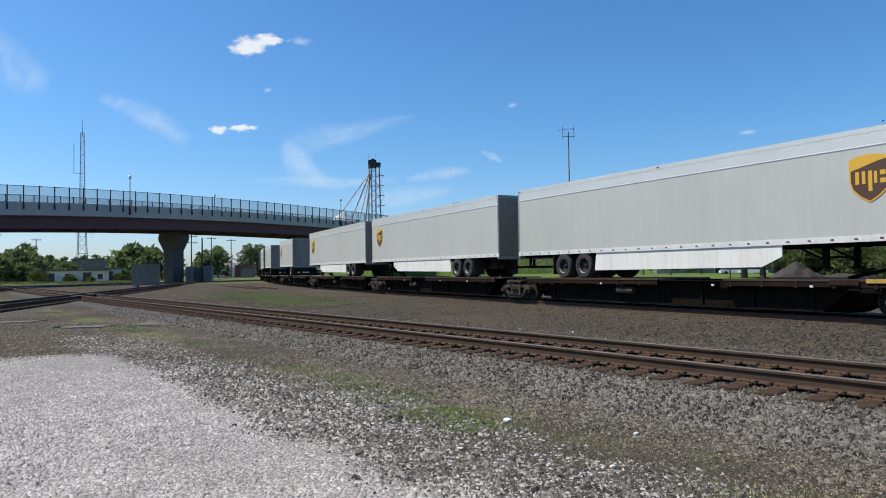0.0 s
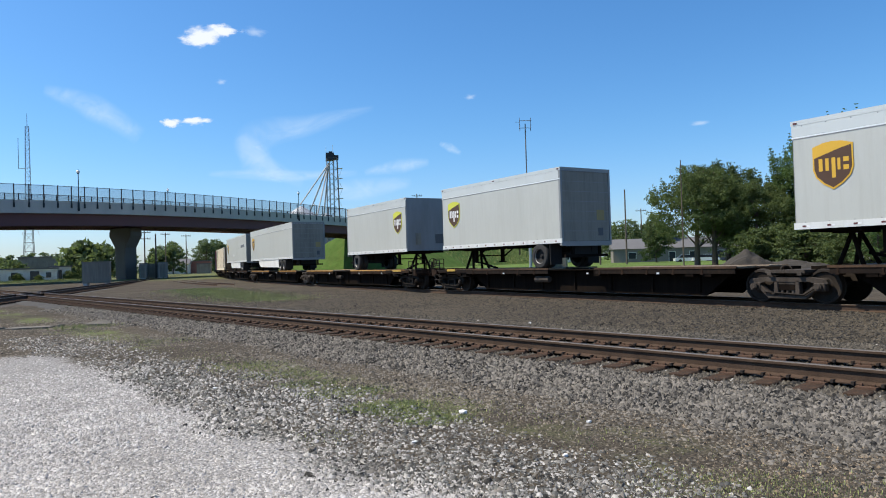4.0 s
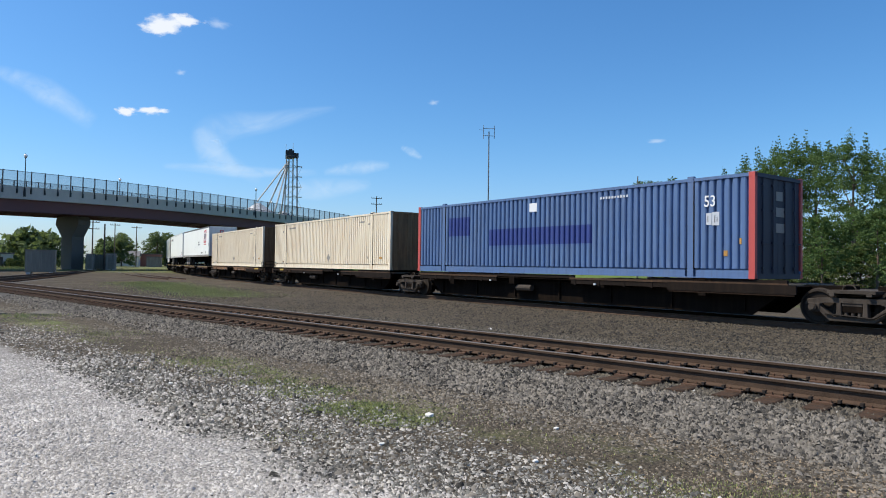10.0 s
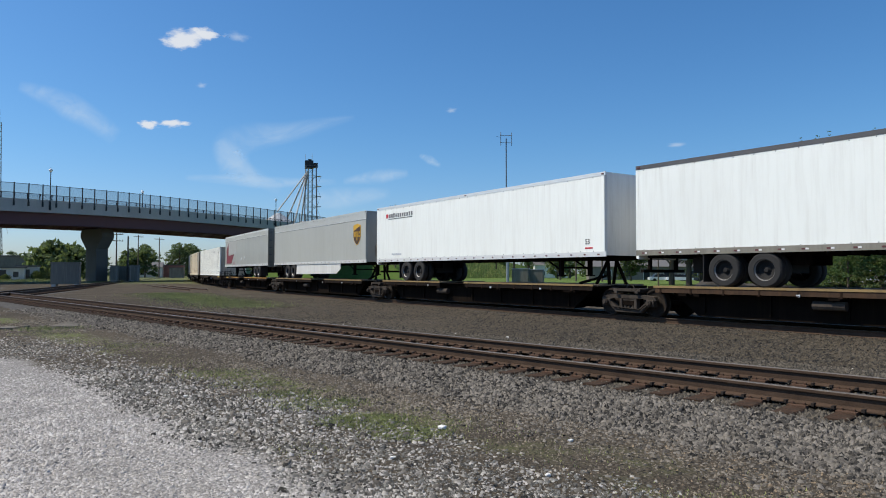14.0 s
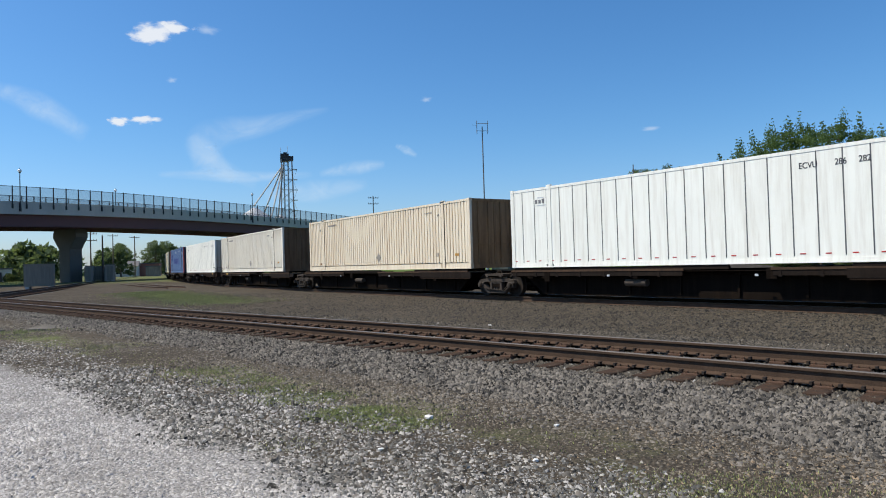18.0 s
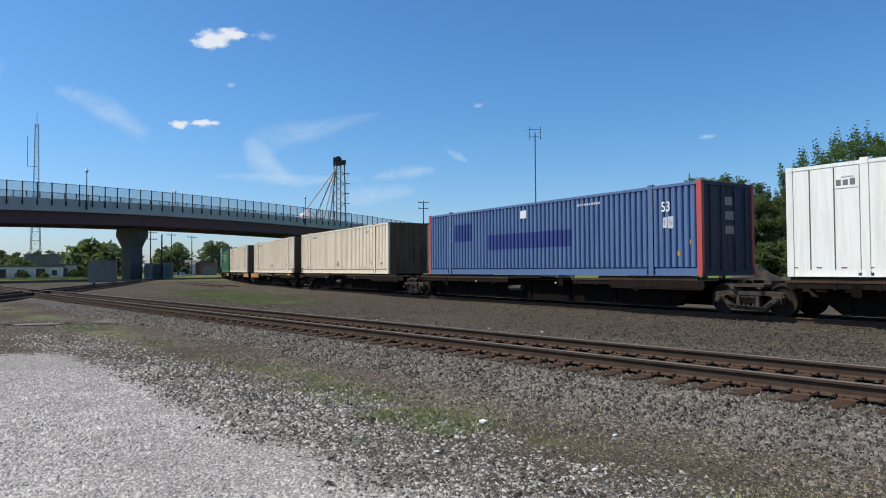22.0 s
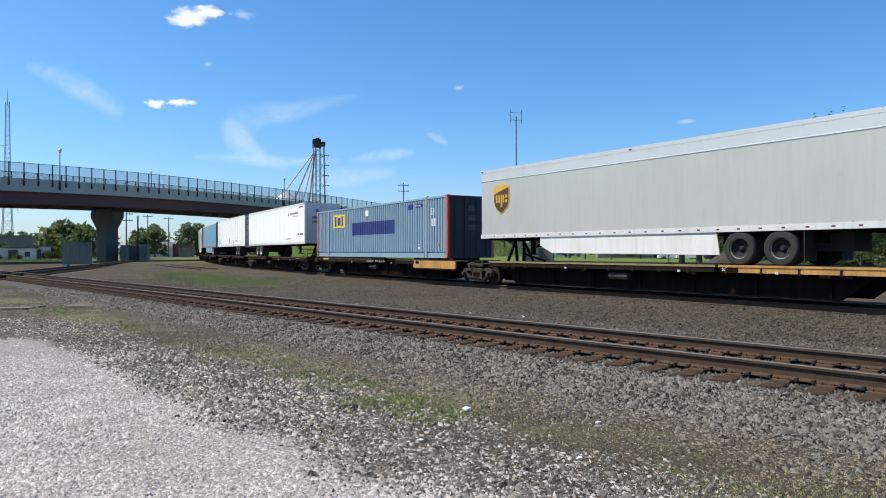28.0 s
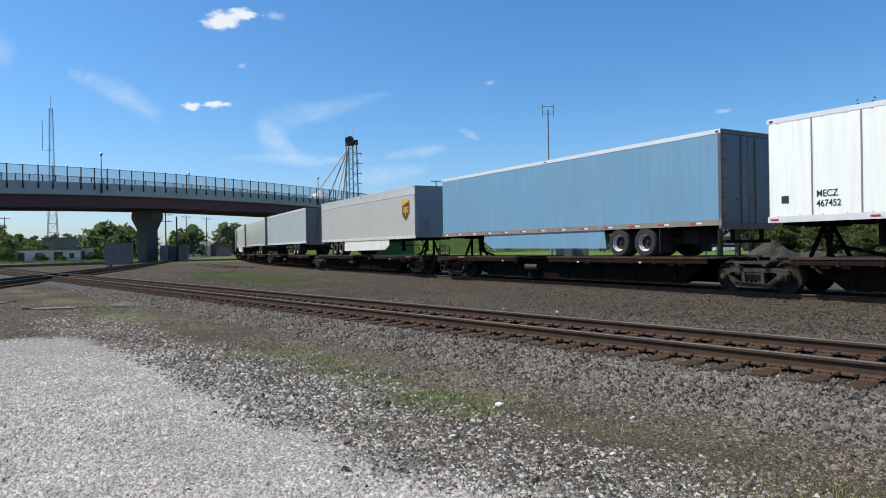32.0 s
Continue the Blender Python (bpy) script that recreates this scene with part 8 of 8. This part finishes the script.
def tree(kind, az, d, scale, label, turn=0.0, z=0.0):
    plain, kind = kind, kind + ("" if d < 140 else " far")
    if kind not in TREE_KINDS:
        spec = {"broad": (1, 11.0, 5.2, 27000, 0.105, M_LEAF_A, 0.35, 0.25, 0.6), "tall": (2, 15.0, 4.6, 24000, 0.110, M_LEAF_C, 0.32, 0.13, 1), "dark": (3, 12.0, 5.0, 25000, 0.115, M_LEAF_B, 0.36, 0.10, 0.5),
                "bush": (4, 4.6, 3.4, 9000, 0.15, M_LEAF_A, 0.12, 0.0, 0.1), "small": (5, 7.5, 3.4, 8000, 0.17, M_LEAF_B, 0.2, 0.12, 0.2), "sprig": (7, 7.5, 3.0, 7000, 0.115, M_LEAF_C, 0.12, 0.12, 0.7), "airy": (6, 16.0, 5.0, 11500, 0.125, M_LEAF_C, 0.26, 0.18, 1)}[plain]
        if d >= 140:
            # Far crowns get fewer, larger leaves and the haze-paled colour.
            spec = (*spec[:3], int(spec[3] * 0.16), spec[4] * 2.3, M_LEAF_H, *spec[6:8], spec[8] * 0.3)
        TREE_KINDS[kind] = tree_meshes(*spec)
    wood, crown = TREE_KINDS[kind]
    t = thing("bush" if plain == "bush" else "tree", label, "bush" if plain == "bush" else "tree", "bushes" if plain == "bush" else "trees")
    part("trunk", wood, None, t)
    part("crown", crown, None, t)
    x, y = polar(az, d)
    t.matrix_basis = pose(x, y, z, 0, 0, turn) @ Matrix.Diagonal((scale, scale, scale, 1))


for i, (k, az, d, sc) in enumerate([
        # the grove behind the train
        ("broad", 24.0, 92, 1.18), ("dark", 26.3, 96, 1.16), ("broad", 28.4, 90, 0.92), ("dark", 30.2, 96, 1.0), ("tall", 31.8, 92, 0.98), ("airy", 33.6, 88, 1.02), ("airy", 35.8, 92, 1.08),
        ("airy", 38.2, 84, 0.98), ("dark", 33.0, 100, 0.62), ("dark", 36.2, 98, 0.58), ("broad", 39.4, 96, 0.8), ("tall", 41.0, 90, 1.0), ("bush", 31.6, 84, 1.0), ("bush", 34.0, 80, 0.8), ("bush", 38.6, 76, 0.9), ("bush", 28.0, 86, 0.9), ("bush", 29.6, 87, 1.0), ("bush", 33.0, 88, 1.1), ("bush", 36.2, 86, 0.9), ("sprig", 36.2, 70, 0.92), ("sprig", 39.6, 72, 1.0), ("dark", 43.5, 92, 1.1),
        ("broad", 25.3, 91, 1.12), ("dark", 21.2, 165, 0.95),
        ("small", 21.6, 150, 1.1), ("small", 20.4, 165, 1.3), ("broad", 18.6, 160, 0.9), ("dark", 17.4, 170, 0.8), ("small", 16.0, 180, 1.3), ("small", 20.9, 130, 0.9),
        # above the embankment
        ("broad", 11.4, 185, 1.0), ("dark", 12.6, 190, 1.05), ("small", 9.9, 190, 1.1), ("small", 15.0, 160, 1.0), ("small", 13.8, 210, 1.4),
        # beyond the bridge
        ("bush", -22.9, 150, 1.5), ("bush", -24.2, 152, 1.65), ("bush", -25.1, 158, 1.1), ("broad", -23.7, 165, 0.66), ("dark", -31.4, 170, 0.74), ("bush", -31.9, 165, 1.5), ("bush", -30.9, 166, 1.35), ("bush", -36.6, 148, 1.2), ("bush", -28.6, 137, 0.35), ("bush", -27.3, 136, 0.28), ("bush", -30.6, 138, 0.55), ("bush", -25.3, 139, 0.4), ("small", -30.0, 200, 0.9), ("small", -29.2, 205, 0.85), ("dark", -35.4, 190, 0.6), ("bush", -35.6, 150, 1.1), ("bush", -37.6, 150, 1.3),
        ("bush", -34.3, 145, 1.0), ("bush", -33.0, 150, 1.1), ("bush", -31.6, 150, 0.85), ("bush", -28.9, 155, 0.9), ("dark", -26.8, 250, 0.7), ("dark", -25.0, 255, 0.72), ("small", -24.6, 240, 1.0), ("small", -27.9, 230, 1.0),
        ("broad", -18.2, 230, 0.95), ("dark", -18.9, 235, 0.8), ("broad", -15.7, 230, 1.0), ("broad", -15.1, 236, 1.0), ("dark", -9.8, 195, 0.85), ("small", -18.2, 200, 1.1), ("small", -19.4, 200, 1.0), ("small", -14.3, 230, 1.3), ("dark", -13.4, 240, 0.8),
        ("dark", -38.8, 185, 0.7), ("dark", -21.3, 250, 0.75), ("bush", -26.2, 145, 0.6), ("bush", -24.8, 143, 0.5)]):
    lab = {"broad": "broad leafy green tree with an uneven crown", "tall": "tall light green tree with feathery top", "dark": "dense dark green leafy tree", "bush": "dense green bush on rough grass",
           "small": "smaller dark green tree in the distance", "airy": "tall airy light green tree with gaps", "sprig": "young light green tree with loose hanging branches"}[k]
    tree(k, az, d, sc, lab, turn=i * 67 % 360, z=(3.0 if 9 < az < 14 and d > 180 else 0.0))


def hedge_row(az0, az1, d, h, n, seed, material, label):
    """A far belt of woods as one mass of leaves."""
    rng = np.random.default_rng(seed)
    az = np.radians(rng.uniform(az0, az1, n // 60))
    dd = d + rng.uniform(-12, 12, len(az))
    hh = h * rng.uniform(0.5, 1.0, len(az)) * (0.75 + 0.25 * np.sin(az * 60))
    cen = np.concatenate([np.stack([dd * np.sin(az), dd * np.cos(az), hh * f], -1) for f in (0.25, 0.6, 0.85)])
    rad = np.concatenate([hh * f for f in (0.42, 0.40, 0.25)])
    V = leaf_cloud(rng, n, cen, rad, 0.55)
    me = array_mesh("woods", V.reshape(-1, 3).tolist(), np.arange(4 * len(V)).reshape(-1, 4).tolist(), material)
    tagged(new("woods", me), label, "woods", kind="stuff")


hedge_row(-60, -7, 320, 7.5, 18000, 31, M_LEAF_B, "distant belt of dark green woods")
hedge_row(5, 60, 260, 12.0, 16000, 32, M_LEAF_B, "distant belt of dark green woods")
def yard_grass(rng, n):
    P = np.stack([rng.uniform(-95, -45, n), rng.uniform(98, 140, n), np.full(n, 0.15)], -1)
    tuft = np.sin(P[:, 0] * 0.7 + 1.3) * np.sin(P[:, 1] * 0.45 + P[:, 0] * 0.21)
    return P[(P[:, 0] < -0.45 * P[:, 1]) & (rng.uniform(-0.6, 1, n) < tuft + 0.5)]


blades("rough_grass", 26000, yard_grass, (0.06, 0.55), "rough green grass beyond the bridge", 41, M_GRASS_Y)


# ---- sky ----
def cloud_material(name, scale, lo, hi, stretch, power, tone):
    m = bpy.data.materials.new(name)
    m.use_nodes = True
    N, L = m.node_tree.nodes, m.node_tree.links
    for n in list(N):
        if n.type == "BSDF_PRINCIPLED":
            N.remove(n)
    tc = N.new("ShaderNodeTexCoord")
    mp = N.new("ShaderNodeMapping")
    mp.inputs["Scale"].default_value = stretch
    L.new(tc.outputs["Object"], mp.inputs["Vector"])
    nz = N.new("ShaderNodeTexNoise")
    nz.inputs["Scale"].default_value, nz.inputs["Detail"].default_value, nz.inputs["Roughness"].default_value = scale, 8, 0.58
    L.new(mp.outputs[0], nz.inputs["Vector"])
    ln = N.new("ShaderNodeVectorMath")
    ln.operation = "LENGTH"
    L.new(tc.outputs["Object"], ln.inputs[0])
    fall_ = N.new("ShaderNodeMapRange")
    fall_.inputs["From Min"].default_value, fall_.inputs["From Max"].default_value = 0.0, 1.0
    fall_.inputs["To Min"].default_value, fall_.inputs["To Max"].default_value = 0.40, -0.45
    L.new(ln.outputs["Value"], fall_.inputs["Value"])
    add = N.new("ShaderNodeMath")
    L.new(nz.outputs["Fac"], add.inputs[0])
    L.new(fall_.outputs[0], add.inputs[1])
    al = N.new("ShaderNodeMapRange")
    al.interpolation_type = "SMOOTHSTEP"
    al.inputs["From Min"].default_value, al.inputs["From Max"].default_value, al.inputs["To Max"].default_value = lo, hi, power
    L.new(add.outputs[0], al.inputs["Value"])
    em = N.new("ShaderNodeEmission")
    em.inputs["Color"].default_value = (*tone, 1)
    em.inputs["Strength"].default_value = 1.0
    tr = N.new("ShaderNodeBsdfTransparent")
    mx = N.new("ShaderNodeMixShader")
    L.new(al.outputs[0], mx.inputs[0])
    L.new(tr.outputs[0], mx.inputs[1])
    L.new(em.outputs[0], mx.inputs[2])
    L.new(mx.outputs[0], N["Material Output"].inputs["Surface"])
    return m


M_PUFF = cloud_material("cloud_puff", 1.7, 0.46, 0.72, (1, 1, 1), 0.95, (0.86, 0.90, 0.96))
M_WISP = cloud_material("cloud_wisp", 1.3, 0.40, 0.95, (1, 1, 1), 0.42, (0.72, 0.82, 0.95))


def cloud(az, el, w, h, tilt, material, label, shift=0.0):
    """A far cloud; az, el, width and height in degrees."""
    d = 2600.0
    t = new("cloud", cached(("cloud", material.name, shift), lambda: mesh_of("cloud", grid_disc(), varied(material, shift))))
    tagged(t, label, "cloud", "clouds", "structure")
    c = Vector((math.sin(radians(az)) * math.cos(radians(el)), math.cos(radians(az)) * math.cos(radians(el)), math.sin(radians(el)))) * d
    m = look(c, (0, 0, 0), tilt)
    k = d * math.radians(1) / 2
    t.matrix_basis = m @ Matrix.Diagonal((w * k, h * k, 1, 1))
    t.visible_shadow = False


def varied(material, k):
    """The same cloud stuff with another piece of its noise."""
    if not k:
        return material
    m = material.copy()
    for n in m.node_tree.nodes:
        if n.type == "MAPPING":
            n.inputs["Location"].default_value = (3.7 * k, 1.9 * k, 0.8 * k)
    return m


def grid_disc():
    bm = bmesh.new()
    bmesh.ops.create_circle(bm, cap_ends=True, radius=1.0, segments=32)
    return bm


cloud(-15.7, 18.0, 6.8, 3.2, -6, M_PUFF, "small bright white puffy cloud")
cloud(-13.9, 18.5, 4.8, 2.2, -4, M_PUFF, "small bright white puffy cloud", 1)
cloud(-11.6, 18.6, 3.4, 1.5, 10, M_WISP, "faint white wisp beside a puffy cloud")
cloud(-14.3, 14.7, 1.5, 0.9, 0, M_WISP, "tiny faint white cloud")
cloud(-18.1, 11.4, 3.2, 1.6, -4, M_PUFF, "small flat bright white cloud", 2)
cloud(-16.2, 11.6, 4.4, 1.4, -6, M_PUFF, "small flat bright white cloud", 3)
cloud(24.5, 10.2, 3.2, 0.9, 0, M_WISP, "small flat soft white cloud", 4)
cloud(6.1, 13.6, 1.8, 0.9, 0, M_WISP, "tiny faint white cloud")
cloud(-35.0, 8.6, 5.0, 2.4, 10, M_WISP, "faint streak of high cloud")


def streak_material():
    """High ice cloud: thin combed fibres that fade towards the sides and the ends."""
    m = bpy.data.materials.new("cloud_fibres")
    m.use_nodes = True
    N, L = m.node_tree.nodes, m.node_tree.links
    N.remove(N["Principled BSDF"])
    tc = N.new("ShaderNodeTexCoord")
    sep = N.new("ShaderNodeSeparateXYZ")
    L.new(tc.outputs["UV"], sep.inputs[0])

    def op(kind, *v):
        n = N.new("ShaderNodeMath")
        n.operation = kind
        for i, q in enumerate(v):
            if isinstance(q, float):
                n.inputs[i].default_value = q
            else:
                L.new(q, n.inputs[i])
        return n.outputs[0]

    def bell(q):
        """One in the middle of 0 to 1, nothing at either end."""
        return op("MULTIPLY", op("MULTIPLY", q, op("SUBTRACT", 1.0, q)), 4.0)
    mp = N.new("ShaderNodeMapping")
    mp.inputs["Scale"].default_value = (4.2, 1.1, 1)
    L.new(tc.outputs["UV"], mp.inputs["Vector"])
    gi = N.new("ShaderNodeObjectInfo")
    ofs = N.new("ShaderNodeVectorMath")
    ofs.operation = "SCALE"
    ofs.inputs[0].default_value = (13.0, 7.0, 3.0)
    L.new(gi.outputs["Random"], ofs.inputs["Scale"])
    L.new(ofs.outputs[0], mp.inputs["Location"])
    nz = N.new("ShaderNodeTexNoise")
    nz.inputs["Scale"].default_value, nz.inputs["Detail"].default_value, nz.inputs["Roughness"].default_value = 1.0, 7, 0.6
    nz.inputs["Distortion"].default_value = 0.9
    L.new(mp.outputs[0], nz.inputs["Vector"])
    fade = op("MULTIPLY", op("POWER", bell(sep.outputs["Y"]), 1.6), op("POWER", bell(sep.outputs["X"]), 0.7))
    mr = N.new("ShaderNodeMapRange")
    mr.inputs["From Min"].default_value, mr.inputs["From Max"].default_value, mr.inputs["To Max"].default_value = 0.20, 0.82, 0.64
    L.new(nz.outputs["Fac"], mr.inputs["Value"])
    al = op("MULTIPLY", fade, mr.outputs[0])
    em = N.new("ShaderNodeEmission")
    em.inputs["Color"].default_value = (0.62, 0.78, 0.95, 1)
    tr = N.new("ShaderNodeBsdfTransparent")
    mx = N.new("ShaderNodeMixShader")
    L.new(al, mx.inputs[0])
    L.new(tr.outputs[0], mx.inputs[1])
    L.new(em.outputs[0], mx.inputs[2])
    L.new(mx.outputs[0], N["Material Output"].inputs["Surface"])
    return m


M_STREAK = streak_material()


def streak(knots, width, label):
    """A curved band of ice cloud through knots of azimuth and elevation; width in degrees at start, middle and end."""
    n, d = 40, 2700.0
    ks = np.array(knots, float)
    u = np.linspace(0, len(ks) - 1, n)
    i = np.clip(u.astype(int), 0, len(ks) - 2)
    f = (u - i)[:, None]
    p0, p1, p2, p3 = ks[np.maximum(i - 1, 0)], ks[i], ks[i + 1], ks[np.minimum(i + 2, len(ks) - 1)]
    c = 0.5 * (2 * p1 + (p2 - p0) * f + (2 * p0 - 5 * p1 + 4 * p2 - p3) * f ** 2 + (3 * p1 - p0 - 3 * p2 + p3) * f ** 3)
    g = np.gradient(c, axis=0)
    g /= np.linalg.norm(g, axis=1)[:, None]
    side = np.stack([-g[:, 1], g[:, 0]], -1)
    w = np.interp(np.linspace(0, 2, n), (0, 1, 2), width)[:, None]
    verts, uvs = [], []
    for j in range(9):
        q = c + side * w * (j / 8 - 0.5)
        for k, (az, el) in enumerate(np.radians(q)):
            verts.append((d * math.sin(az) * math.cos(el), d * math.cos(az) * math.cos(el), d * math.sin(el)))
            uvs.append((k / (n - 1), j / 8))
    faces = [(j * n + k, j * n + k + 1, (j + 1) * n + k + 1, (j + 1) * n + k) for j in range(8) for k in range(n - 1)]
    me = array_mesh("cloud", verts, faces, M_STREAK)
    uv = me.uv_layers.new(name="along")
    for lp in me.loops:
        uv.data[lp.index].uv = uvs[lp.vertex_index]
    ob = tagged(new("cloud", me), label, "cloud", "clouds", "structure")
    ob.visible_shadow = False


streak([(-2.0, 12.9), (-4.5, 12.3), (-7.5, 11.5), (-10.6, 10.9), (-12.3, 9.9), (-11.6, 8.7), (-9.9, 7.7), (-8.0, 6.7)], (0.5, 3.0, 1.0), "curved hook of high white cloud")
streak([(-13.0, 10.6), (-12.2, 9.4), (-11.2, 8.2), (-9.6, 7.2)], (1.2, 3.2, 1.0), "bright body of the hooked high cloud")
streak([(-15.5, 7.5), (-12.0, 7.5), (-8.2, 7.4), (-3.5, 7.6)], (0.5, 1.3, 0.6), "faint level streak of high white cloud")
streak([(-3.0, 7.6), (0.0, 8.1), (2.5, 8.4)], (0.6, 1.5, 0.7), "faint streak of high white cloud")
streak([(-26.8, 13.2), (-24.6, 12.6), (-22.4, 11.6), (-20.3, 10.2)], (0.9, 2.3, 1.6), "faint slanting streak of high cloud")
streak([(-36.0, 17.5), (-33.0, 15.0), (-30.0, 13.6)], (2.0, 4.5, 2.0), "faint slanting streak of high cloud")
streak([(-7.5, 6.0), (-3.5, 6.2), (1.0, 6.8)], (1.0, 2.2, 1.0), "faint low streak of high cloud")
streak([(3.4, 9.9), (4.3, 9.5), (5.2, 9.0)], (0.4, 0.9, 0.4), "faint small wisp of high cloud")


# ---- what moves ----
def motions():
    for ob, s, z in MOVERS:
        rows = []
        for t in range(0, 33, 2):
            rows.append((float(t), rail_pose(s + SPEED * t, z)))
        walk(ob, rows)


motions()
